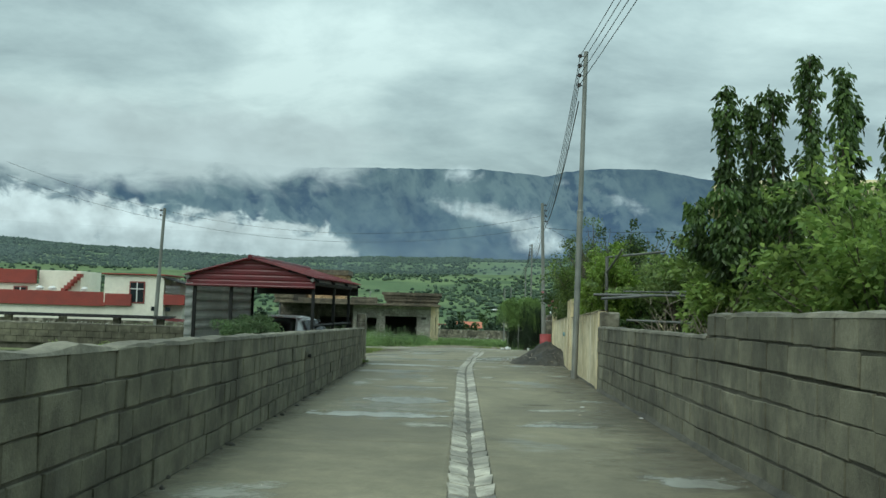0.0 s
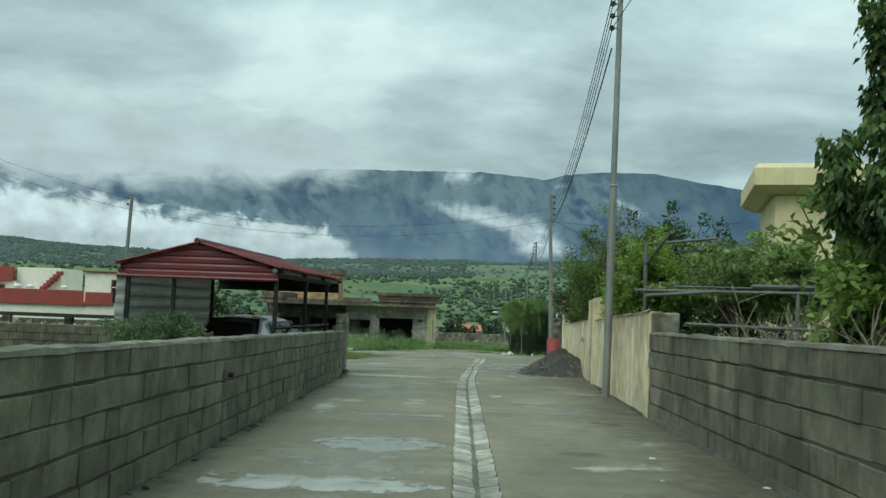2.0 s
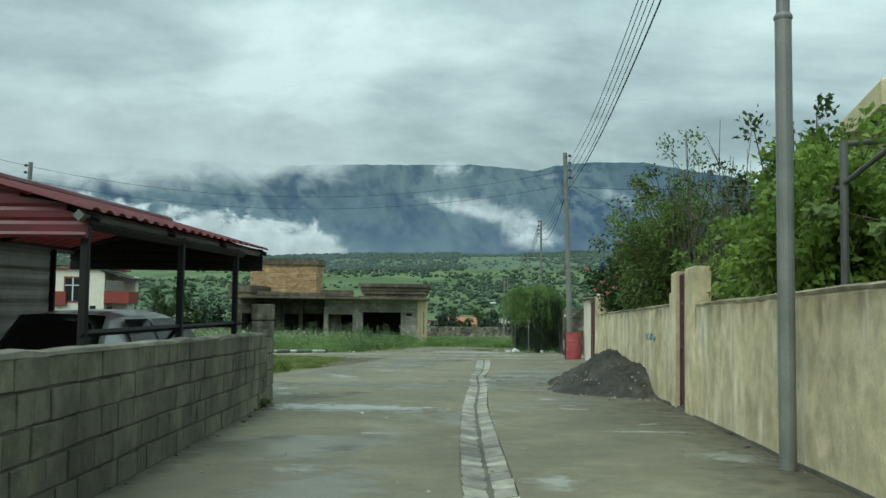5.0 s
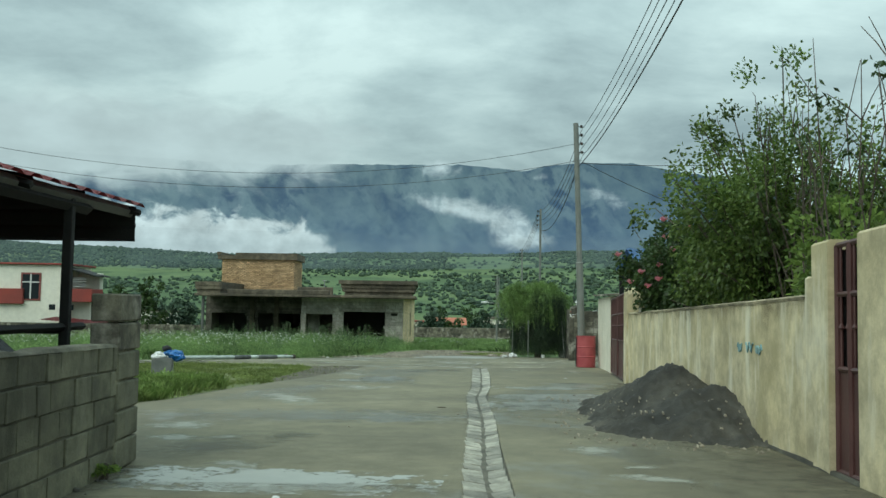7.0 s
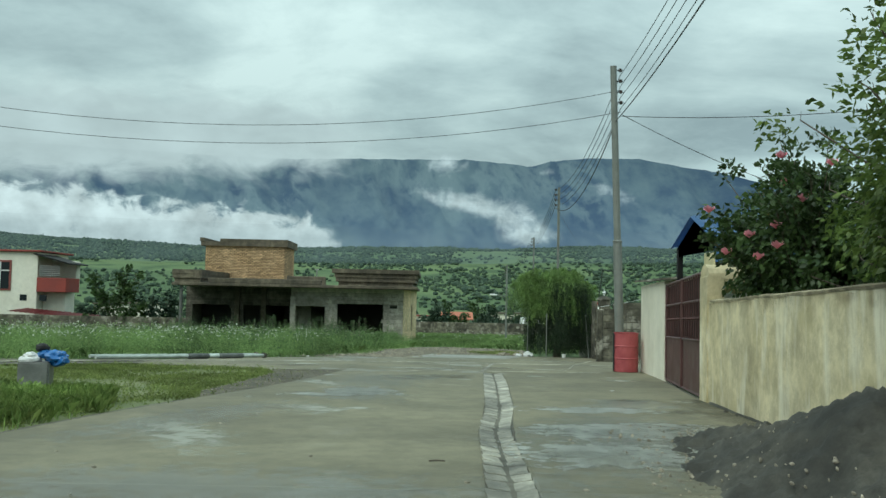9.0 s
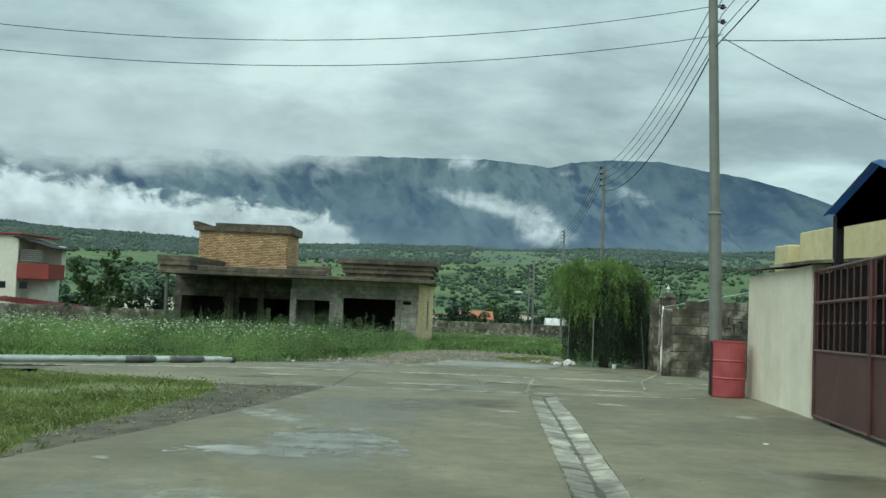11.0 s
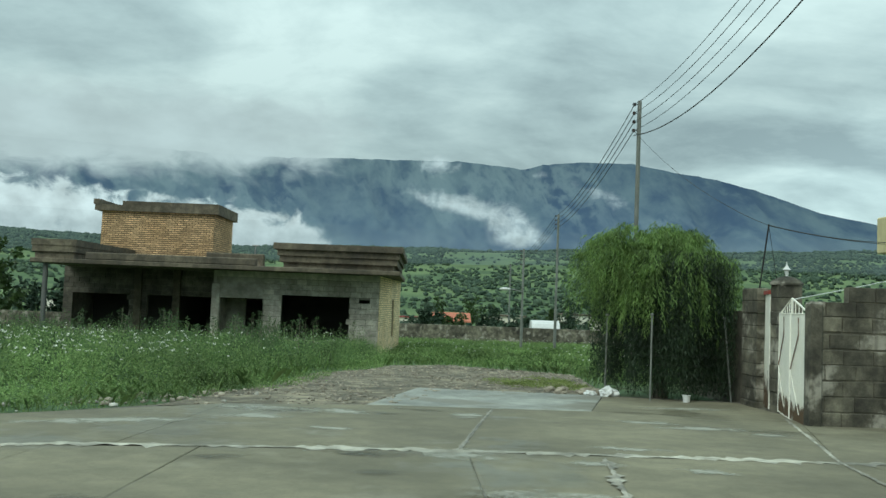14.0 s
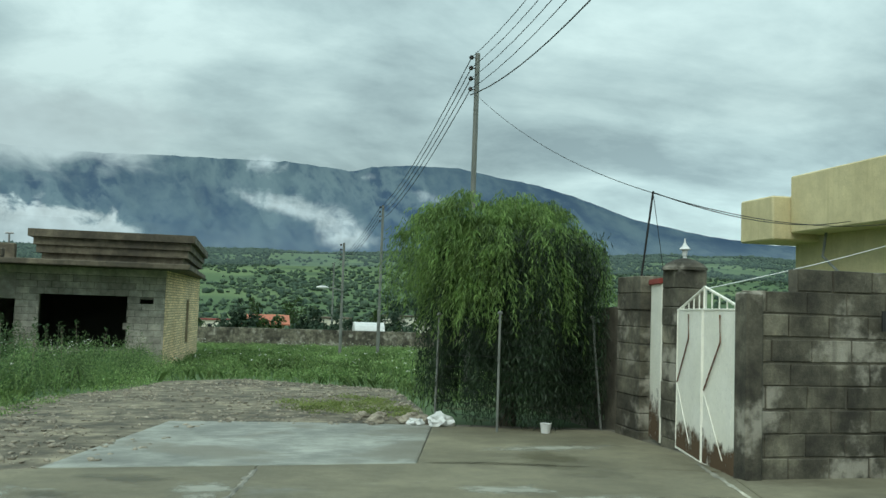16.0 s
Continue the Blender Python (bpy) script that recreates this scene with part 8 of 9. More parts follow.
# ---- willow on its fence ----
def willow():
    base = Vector((5.15, 56.7, gz(56.7)))
    t = thing("willow", "weeping willow hanging thickly over a wire fence", "tree", base)
    rng = random.Random(5)
    bm = bmesh.new()
    pipe_run(bm, [base - Vector((0, 0, 0.2)), base + Vector((0.05, 0, 1.2)), base + Vector((0, 0.05, 2.2))], [0.16, 0.13, 0.09], 10)
    for k in range(14):
        a = rng.uniform(0, 6.283)
        q = base + Vector((math.cos(a) * 1.1, math.sin(a) * 0.9, 2.35 + rng.uniform(-0.4, 0.3)))
        pipe_run(bm, [base + Vector((0, 0, 1.7)), base.lerp(q, 0.7) + Vector((0, 0, 0.55)), q], [0.05, 0.03, 0.012], 6)
    part("trunk", bm, M_BARK, t)
    pos, way, dark = [], [], []
    cx, cy = base.x, base.y
    tips = []
    for k in range(95):
        a = rng.uniform(0, 6.283)
        r = math.sqrt(rng.random())
        lump = 1 + 0.20 * math.sin(a * 3 + 1) + 0.12 * math.sin(a * 7)
        tips.append((a, r, cx + math.cos(a) * r * 1.13 * lump, cy + math.sin(a) * r * 1.25 * lump,
                     base.z + 1.75 + 1.45 * math.sqrt(max(0.0, 1 - (r * 0.93) ** 2)) + rng.uniform(-0.36, 0.06)))
    # long boughs arching out to the street side
    for bx, by, bz in ((-1.30, -0.3, 2.80), (-1.42, 0.2, 2.64), (-1.25, -0.7, 2.90), (-1.0, -0.8, 3.0), (-1.2, 0.4, 2.90), (1.05, -0.4, 2.35)):
        tips.append((math.atan2(by, bx), 1.2, cx + bx, cy + by, base.z + bz))
        tips.append((math.atan2(by, bx), 1.1, cx + bx * 0.8, cy + by * 0.8, base.z + bz + 0.1))
    for a, r, tx, ty, tz in tips:
        for q in range(20):
            b2 = a + rng.gauss(0, 0.7 + 0.8 * (1 - r))
            x0, y0 = tx + rng.gauss(0, 0.07), ty + rng.gauss(0, 0.07)
            ztop = tz + rng.gauss(0, 0.05)
            ln = rng.uniform(0.45, 1.25)
            reach = rng.uniform(0.12, 0.42)
            ox, oy = math.cos(b2) * reach, math.sin(b2) * reach
            n = int(ln / 0.055)
            for i in range(n):
                s = i / n
                k2 = 1 - (1 - s) ** 2
                px, py = x0 + ox * k2, y0 + oy * k2
                pz = ztop + 0.16 * math.sin(min(s * 4.5, 3.14)) - ln * s ** 1.35
                for j in range(2):
                    pos.append((px + rng.gauss(0, 0.018), py + rng.gauss(0, 0.018), pz))
                    way.append((rng.gauss(0, 0.55) + ox * 1.2, rng.gauss(0, 0.55) + oy * 1.2, -0.9))
    pos, way = np.array(pos), np.array(way)
    ob = new("crown", leaf_mesh("crown", pos, way, RNG.uniform(0.08, 0.13, len(pos)), RNG.uniform(0.010, 0.017, len(pos)), G_WILLOW, 0.1))
    under(ob, t)
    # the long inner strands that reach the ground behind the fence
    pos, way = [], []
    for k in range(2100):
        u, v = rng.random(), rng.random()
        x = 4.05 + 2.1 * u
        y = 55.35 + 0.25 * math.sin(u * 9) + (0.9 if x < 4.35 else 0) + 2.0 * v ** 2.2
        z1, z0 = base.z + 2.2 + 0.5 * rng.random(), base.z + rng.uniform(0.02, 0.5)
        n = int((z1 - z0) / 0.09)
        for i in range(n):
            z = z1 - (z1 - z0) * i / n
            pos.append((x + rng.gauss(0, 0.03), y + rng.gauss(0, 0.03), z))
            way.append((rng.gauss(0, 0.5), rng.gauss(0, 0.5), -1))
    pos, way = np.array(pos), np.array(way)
    # shade under the crown comes from this leaf colour
    ob = new("lower_crown", leaf_mesh("lower_crown", pos, way, RNG.uniform(0.07, 0.12, len(pos)), RNG.uniform(0.009, 0.016, len(pos)), G_WILLOWSHADE, 0.05))
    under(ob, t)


willow()
fence = thing("wire_fence", "thin steel fence posts in front of the willow", "fence", (5, 55.3, gz(55.3)))
for (x, y), (tx, ty) in (((4.02, 56.3), (4.04, 56.3)), ((4.55, 55.05), (4.55, 55.05)), ((6.12, 55.5), (6.0, 55.6))):
    bm = bmesh.new()
    hgt = 1.48 if x != 5.3 else 0.5
    pipe_run(bm, [(x, y, gz(y) - 0.1), (tx, ty, gz(y) + hgt)], 0.016, 6)
    lathe(bm, (tx, ty, gz(y) + hgt), [(0.03, -0.02), (0.035, 0.0), (0.02, 0.02)], 6)
    part("post", bm, M_POLE, fence)
for k in range(9):
    bm = bmesh.new()
    z = 0.15 + 0.155 * k
    pipe_run(bm, [(4.03, 56.3, gz(56) + z), (4.55, 55.05, gz(55) + z), (5.3, 55.1, gz(55) + z), (6.1, 55.5, gz(55) + z)], 0.003, 3)
    part("wire_strand", bm, M_DARKSTEEL, fence)
bm = bmesh.new()
pipe_run(bm, [(6.26, 54.70, 0.2), (6.43, 54.72, 1.46)], 0.013, 6)
pipe_run(bm, [(6.43, 54.72, 1.43), (6.62, 54.75, 0.35)], 0.005, 4)
tagged(part("iron_stake", bm, M_DARKSTEEL), "thin black iron stake on the gate pier", "stake")


# ---- grass ----
def blades(name, label, pts, h, w, mat, lean=0.35, parent=None):
    n = len(pts)
    th = RNG.uniform(0, 2 * np.pi, n)
    hh = np.broadcast_to(h, (n,)) * RNG.uniform(0.55, 1.25, n)
    d = np.stack([np.cos(th), np.sin(th), np.zeros(n)], 1)
    s = np.stack([-np.sin(th), np.cos(th), np.zeros(n)], 1) * (w * RNG.uniform(0.7, 1.3, n))[:, None]
    up = np.array([0, 0, 1.0])
    ln = lean * RNG.random(n)[:, None]
    mid = pts + up * hh[:, None] * 0.6 + d * hh[:, None] * ln * 0.35
    tip = pts + up * hh[:, None] * (1 - 0.3 * ln) + d * hh[:, None] * ln
    v = np.stack([pts - s, pts + s, mid + s * 0.7, tip, mid - s * 0.7], 1).reshape(-1, 3)
    f = np.arange(5 * n).reshape(n, 5)
    ob = new(name, mesh_of(name, v, f, mat))
    tagged(ob, label, "grass", kind="stuff")


def inside(poly, x, y):
    c = np.zeros(len(x), bool)
    j = len(poly) - 1
    for i in range(len(poly)):
        xi, yi = poly[i]
        xj, yj = poly[j]
        t = ((yi > y) != (yj > y)) & (x < (xj - xi) * (y - yi) / (yj - yi + 1e-12) + xi)
        c ^= t
        j = i
    return c


def scatter(poly, n, dz=0.0, patch=None, thr=0.0, seed=0):
    xs_, ys_ = [p[0] for p in poly], [p[1] for p in poly]
    r = np.random.default_rng(seed)
    x, y = r.uniform(min(xs_), max(xs_), n), r.uniform(min(ys_), max(ys_), n)
    k = inside(poly, x, y)
    x, y = x[k], y[k]
    if patch:
        m = np.array([fbm(a * patch, b * patch, seed + 0.5) for a, b in zip(x, y)])
        k = m > thr + r.normal(0, 0.12, len(x))
        x, y = x[k], y[k]
    z = np.interp(y, GY, GZ) + dz
    return np.stack([x, y, z], 1)


ISLAND = [(-14, 27.8), (-8.0, 28.8), (-5.5, 29.2), (-3.8, 29.5), (-3.35, 31.2), (-2.95, 33.6), (-2.28, 36.6), (-1.93, 38.0), (-1.72, 39.6), (-1.5, 40.7), (-1.34, 42.4), (-4.5, 42.75), (-6.1, 42.95), (-10, 40.4), (-20, 34.5), (-20, 28)]
MEADOW = [(-40, 31), (-20, 37.5), (-12, 42.4), (-6.2, 46.2), (-4.9, 48.1), (-3.5, 50.0), (-2.7, 51.4), (-2.4, 53.2), (-2.0, 56.5), (-1.75, 60.2), (-0.8, 62.0), (-0.2, 65), (-0.75, 72.6), (-13.6, 72.6), (-14, 79.3), (-40, 79.3)]
BEHIND = [(-0.2, 64.8), (1.5, 66.2), (4.6, 63.2), (4.3, 58.8), (6.2, 60.5), (14, 62), (22, 80), (24, 102.5), (-1.5, 102.5), (-0.2, 82), (-0.7, 73)]

bm = bmesh.new()
bm.faces.new([bm.verts.new((x + (0.35 if x > -12 else 0), y + (0.3 if y > 41 else -0.2 if y < 31 else 0), gz(y) - 0.018)) for x, y in ISLAND])
bmesh.ops.triangulate(bm, faces=list(bm.faces))
M_VERGE = surf("verge_soil", (0.12, 0.15, 0.055), (0.19, 0.20, 0.09), 1.1, 0.95, 0.9, 40, stain=((0.10, 0.12, 0.04), 0.6, 0.5, 0.8))
tagged(part("verge", bm, M_VERGE), "sparse grassy verge between lane and street", "verge", kind="structure")
WORN = [(-1.32, 42.6), (-1.5, 40.7), (-1.72, 39.6), (-1.93, 38.0), (-2.28, 36.6), (-2.52, 35.6), (-2.75, 36.6), (-2.60, 38.4), (-2.55, 40.2), (-2.52, 41.2), (-3.0, 42.7)]
bm = bmesh.new()
bm.faces.new([bm.verts.new((x + (0.3 if x > -2.5 else 0), y, gz(y) - 0.010)) for x, y in WORN])
bmesh.ops.triangulate(bm, faces=list(bm.faces))
tagged(part("gravel_patch", bm, surf("dark_gravel", (0.088, 0.077, 0.052), (0.160, 0.142, 0.098), 2.2, 0.95, 1.0, 50, dirt=0.35)), "worn dark gravel corner of the verge", "gravel", kind="structure")
TRACK = [(-2.7, 50.9), (-0.8, 51.7), (0.3, 51.95), (1.0, 55.9), (2.2, 55.9), (3.9, 55.8), (4.3, 58.8), (4.6, 63.2), (1.5, 66.2), (-0.2, 65.0), (-0.8, 62.0), (-1.75, 60.2), (-2.0, 56.5), (-2.4, 53.2)]
bm = bmesh.new()
bm.faces.new([bm.verts.new((x, y, gz(y) - 0.004)) for x, y in TRACK])
bmesh.ops.triangulate(bm, faces=list(bm.faces))
tagged(part("gravel_track", bm, M_GRAVEL), "stony gravel track leading into the meadow", "gravel", kind="structure")

ISLAND_N = [(-10, 28.6), (-8.0, 28.8), (-5.5, 29.2), (-3.8, 29.5), (-3.35, 31.2), (-2.95, 33.6), (-2.28, 36.6), (-1.93, 38.0), (-1.72, 39.6), (-1.5, 40.7), (-1.34, 42.4), (-4.5, 42.75), (-6.1, 42.95), (-10, 40.4)]
vg = scatter(ISLAND_N, 120000, -0.02, 0.5, -0.12, 1)
vg = vg[~inside(WORN, vg[:, 0], vg[:, 1]) | (np.random.default_rng(3).random(len(vg)) < 0.03)]
blades("verge_grass", "short grass on the verge", vg, 0.06, 0.0032, G_DRYGRASS, 0.7)
blades("verge_grass", "fresh green grass along the verge edge", scatter([(-12, 28.6), (-8, 29.0), (-3.9, 29.5), (-3.4, 31.2), (-3.0, 33.6), (-3.6, 35.5), (-9, 37.5), (-12, 37)], 110000, -0.02, 0.7, -0.3, 2), 0.19, 0.0042, G_VERGE, 0.8)
near_m = scatter(MEADOW, 70000, -0.05, 0.25, -0.9, 3)
blades("meadow_grass", "green meadow grass", near_m, 0.25 + 0.14 * np.array([fbm(a[0] * 0.3, a[1] * 0.3, 2.0) for a in near_m]), 0.0042, G_GRASS, 0.8)
TALL = [(-13.4, 62), (-9, 60), (-5, 58.5), (-2.9, 58.5), (-2.2, 60), (-1.9, 62), (-1.0, 64), (-1.2, 72), (-13.4, 72.4)]
tp = scatter(TALL, 7000, -0.05, 0.45, -0.1, 4)
blades("meadow_weeds", "tall thin weeds before the unfinished house", tp, 0.45, 0.007, G_WEED, 0.5)
blades("meadow_grass", "tall grass behind the track", scatter(BEHIND, 40000, -0.05, 0.2, -0.9, 5), 0.27, 0.009, G_GRASS, 0.7)


def leafy(name, label, pts, per, h, r, leaf, mat):
    """Low broad-leaved growth in tufts."""
    n = len(pts)
    c = np.repeat(pts, per, axis=0)
    off = RNG.normal(size=(n * per, 3)) * np.array([r, r, 0])
    hh = np.repeat(h * RNG.uniform(0.5, 1.3, n), per)
    c = c + off + np.stack([np.zeros(n * per), np.zeros(n * per), hh * RNG.random(n * per) ** 0.7], 1)
    way = RNG.normal(size=(n * per, 3)) + np.array([0, 0, 0.5])
    ob = new(name, leaf_mesh(name, c, way, leaf * RNG.uniform(0.6, 1.3, n * per), leaf * 0.5, mat, 0.1))
    tagged(ob, label, "weeds", kind="stuff")


leafy("meadow_weeds", "leafy green weeds filling the meadow", scatter(MEADOW, 32000, -0.05, 0.35, -0.4, 31), 16, 0.44, 0.12, 0.045, G_GRASS)
leafy("meadow_weeds", "leafy weeds before the unfinished house", scatter(TALL, 4200, -0.05, 0.6, -0.05, 32), 22, 0.42, 0.12, 0.055, G_WEED)
leafy("meadow_weeds", "leafy green weeds behind the track", scatter(BEHIND, 9000, -0.05, 0.3, -0.3, 33), 14, 0.28, 0.14, 0.08, G_GRASS)
leafy("meadow_clumps", "bushy weed clumps before the unfinished house", scatter(TALL, 900, -0.05, 0.5, -0.1, 41), 90, 0.58, 0.20, 0.055, G_WEED)
leafy("meadow_clumps", "bushy weed clumps along the meadow edge", scatter([(-12, 45), (-6.6, 48.2), (-4.6, 50.2), (-3.2, 52.2), (-2.6, 56), (-2.4, 60), (-6, 62), (-14, 56)], 750, -0.05, 0.5, -0.15, 42), 90, 0.75, 0.18, 0.05, G_GRASS)


def mounds(label, pts, per, r, h, leaf, mat, seed, name="meadow_clumps"):
    """Rounded bushy weeds of uneven size, leafed over the outside."""
    g = np.random.default_rng(seed)
    n = len(pts)
    size = np.repeat(0.55 + 0.85 * g.random(n) ** 1.6, per)[:, None]
    d = unit(g.normal(size=(n * per, 3)) * np.array([1, 1, 0.9]))
    d[:, 2] = np.abs(d[:, 2])
    reach = (0.62 + 0.45 * g.random((n * per, 1))) * size
    c = np.repeat(pts, per, axis=0) + d * reach * np.array([r, r, h])
    ob = new(name, leaf_mesh(name, c, d + g.normal(size=d.shape) * 0.5 + np.array([0, 0, 0.5]), leaf * g.uniform(0.6, 1.3, n * per), leaf * 0.42, mat, 0.1))
    tagged(ob, label, "weeds", kind="stuff")


OPEN_MEADOW = [(-20, 47), (-7, 49.2), (-4.2, 52), (-2.7, 56), (-2.4, 60), (-3, 62), (-8, 62), (-20, 62)]
mounds("large rounded weed clumps before the unfinished house", scatter(TALL, 260, -0.05, 0.5, -0.3, 47), 300, 0.42, 0.72, 0.06, G_WEED, 61)
mounds("dull dark dock clumps before the unfinished house", scatter(TALL, 110, -0.05, 0.5, -0.1, 57), 320, 0.34, 0.95, 0.07, G_DOCK, 62)
mounds("large rounded weed clumps in the open meadow", scatter(OPEN_MEADOW, 420, -0.05, 0.5, -0.3, 48), 260, 0.40, 0.70, 0.055, G_GRASS, 63)
mounds("dull dark dock clumps in the open meadow", scatter(OPEN_MEADOW, 130, -0.05, 0.5, -0.1, 58), 260, 0.30, 0.80, 0.065, G_DOCK, 64)
mounds("lush grass tufts on the verge", scatter([(-12, 28.9), (-8, 29.3), (-4.3, 29.9), (-3.7, 31.4), (-3.4, 33.4), (-4.2, 35.2), (-9, 37.3), (-12, 37)], 420, -0.03, 0.7, -0.3, 59), 150, 0.16, 0.24, 0.07, G_VERGE, 65, "verge_weeds")
leafy("meadow_edge", "low creeping weeds along the meadow edge", scatter([(-11, 43.1), (-6.2, 46.3), (-4.9, 48.2), (-3.5, 50.1), (-2.7, 51.5), (-2.3, 54), (-1.9, 58), (-3.4, 58), (-4.6, 52.5), (-7, 49.5), (-12, 46)], 7000, -0.04, None, 0, 46), 16, 0.16, 0.10, 0.035, G_GRASS)
leafy("track_grass", "low grass patches on the gravel track", scatter([(2.2, 57.2), (3.9, 57.0), (4.2, 59.5), (3.4, 61), (2.0, 59.5)], 420, -0.01, 1.0, -0.1, 43), 26, 0.07, 0.07, 0.035, G_DRYGRASS)
leafy("track_grass", "low grass along the track edge", scatter([(-2.5, 53), (-1.6, 55.5), (-1.2, 60), (-0.4, 62.5), (-0.2, 65), (-1, 63), (-2.0, 60), (-2.3, 56)], 420, -0.01, 1.0, -0.1, 44), 26, 0.10, 0.08, 0.04, G_GRASS)
vw = scatter(ISLAND_N, 5000, -0.02, 0.8, -0.1, 34)
vw = vw[~inside(WORN, vw[:, 0], vw[:, 1]) | (np.random.default_rng(4).random(len(vw)) < 0.05)]
leafy("verge_weeds", "small weeds on the verge", vw, 12, 0.09, 0.06, 0.035, G_DRYGRASS)


def flowers(pts, h, r):
    """White umbels on thin stalks."""
    n = len(pts)
    top = pts + np.array([0, 0, 1.0]) * (h * RNG.uniform(0.75, 1.15, n))[:, None]
    v, f = [], []
    for k in range(5):
        a = RNG.uniform(0, 6.28, n)
        d = np.stack([np.cos(a), np.sin(a), RNG.normal(0, 0.35, n)], 1) * (r * RNG.uniform(0.3, 1.3, n))[:, None]
        c = top + d
        e = np.stack([-np.sin(a), np.cos(a), np.zeros(n)], 1) * r * 0.45
        u = d * 0.5 + np.array([0, 0, 0.3]) * r
        v.append(np.stack([c - e, c - u, c + e, c + u], 1).reshape(-1, 3))
    v = np.concatenate(v)
    ob = new("wild_flowers", mesh_of("wild_flowers", v, np.arange(len(v)).reshape(-1, 4), G_FLOWER))
    tagged(ob, "white wild flowers in the meadow grass", "flowers", kind="stuff")


flowers(scatter([(-22, 47), (-6, 50), (-3.2, 53), (-2.2, 59), (-1.6, 66), (-2, 72), (-22, 72)], 900, 0, 0.5, -0.1, 6), 0.70, 0.028)
flowers(scatter([(-22, 47), (-7, 50), (-5, 53), (-4.2, 58), (-3.6, 60), (-22, 61)], 900, 0, 0.6, -0.15, 16), 0.72, 0.034)
FRONT = [(-13, 43.4), (-6.6, 47.6), (-4.6, 50.4), (-3.3, 53), (-2.9, 58), (-5, 59), (-7.5, 53.5), (-14, 48.5)]
flowers(scatter(FRONT, 800, 0, 0.7, -0.2, 17), 0.58, 0.030)
flowers(scatter(FRONT, 500, 0, 0.7, -0.2, 18), 0.80, 0.034)
flowers(scatter([(-10, 29), (-4, 30), (-3.4, 34), (-9, 38)], 260, 0, 0.5, -0.1, 8), 0.10, 0.016)
flowers(scatter(BEHIND, 900, 0, 0.3, -0.05, 7), 0.40, 0.035)

# tall dock stalks in front of the empty windows
stalks = scatter([(-13, 66), (-3, 62), (-1.5, 66), (-1.5, 72), (-13, 72)], 150, 0, 0.5, -0.15, 9)
pos, way = [], []
rng = random.Random(19)
bm = bmesh.new()
for p in stalks:
    hgt = rng.uniform(0.8, 1.38)
    q = Vector(p) + Vector((rng.gauss(0, 0.06), rng.gauss(0, 0.06), hgt))
    pipe_run(bm, [Vector(p), q], [0.008, 0.004], 3)
    for i in range(46):
        s = 0.25 + 0.78 * rng.random() ** 0.75
        e = 0.10 * (1.15 - s)
        pos.append(Vector(p).lerp(q, s) + Vector((rng.gauss(0, e), rng.gauss(0, e), 0)))
        way.append((rng.gauss(0, 1), rng.gauss(0, 1), 0.6))
tagged(part("weed_stalks", bm, M_TWIG), "stems of tall weeds before the house", "weeds", kind="stuff")
ob = new("weed_leaves", leaf_mesh("weed_leaves", np.array(pos), np.array(way), RNG.uniform(0.05, 0.10, len(pos)), 0.028, G_DOCK, 0.1))
tagged(ob, "leaves of tall weeds before the house", "weeds", kind="stuff")


# ---- stones, litter ----
def stones(name, label, pts, lo, hi, mat, seed):
    r = random.Random(seed)
    base = bmesh.new()
    bmesh.ops.create_icosphere(base, subdivisions=1, radius=1)
    bv = np.array([v.co[:] for v in base.verts])
    bf = np.array([[v.index for v in f.verts] for f in base.faces])
    base.free()
    V, F = [], []
    for k, p in enumerate(pts):
        s = lo + (hi - lo) * r.random() ** 3
        q = bv * (s * np.array([r.uniform(0.7, 1.3), r.uniform(0.7, 1.3), r.uniform(0.35, 0.7)])) * (1 + 0.25 * RNG.normal(size=(len(bv), 1)))
        a = r.uniform(0, 6.28)
        q = q @ np.array([[math.cos(a), math.sin(a), 0], [-math.sin(a), math.cos(a), 0], [0, 0, 1]])
        V.append(q + np.array(p) + np.array([0, 0, s * 0.15]))
        F.append(bf + k * len(bv))
    ob = new(name, mesh_of(name, np.concatenate(V), np.concatenate(F), mat))
    tagged(ob, label, "stones", kind="stuff")


stones("track_stones", "pale stones scattered over the gravel track", scatter(TRACK, 7500, 0.0, 0.8, -0.2, 21), 0.007, 0.045, M_STONE, 1)
stones("edge_stones", "pale rubble along the meadow edge", scatter([(-3.6, 50.2), (-2.4, 51.6), (-2.0, 54), (-2.6, 54), (-3.9, 50.9)], 260, 0.0, None, 0, 22), 0.012, 0.075, M_STONE, 2)
stones("edge_stones", "pale chips and rubble where the meadow meets the street", scatter([(-6.4, 46.0), (-5.0, 47.9), (-3.5, 49.8), (-2.6, 51.2), (-1.0, 51.9), (-1.4, 53.4), (-2.6, 53.0), (-4.2, 50.6), (-6.8, 47.2)], 420, 0.0, 1.2, -0.1, 27), 0.010, 0.06, M_CHIP, 7)
stones("gravel_stones", "small stones on the worn verge corner", scatter(WORN, 1300, 0.0, None, 0, 23), 0.004, 0.018, M_STONE, 3)
stones("road_grit", "grit and leaves on the concrete", scatter([(-1.2, 3), (2.1, 3), (4.2, 36), (4.0, 42), (-1.4, 41), (-2.8, 31)], 300, 0.0, None, 0, 24), 0.004, 0.02, M_STONE, 4)
stones("wall_foot_dirt", "damp dirt and grit along the wall foot", scatter([(2.0, 5), (2.12, 5), (3.3, 24), (4.3, 35.5), (4.2, 35.6), (3.15, 24)], 500, 0.0, None, 0, 25), 0.008, 0.05, M_SAND, 5)
stones("wall_foot_dirt", "damp dirt and grit along the wall foot", scatter([(-1.34, 4), (-1.26, 4), (-1.8, 25), (-1.92, 25)], 400, 0.0, None, 0, 26), 0.008, 0.045, M_SAND, 6)


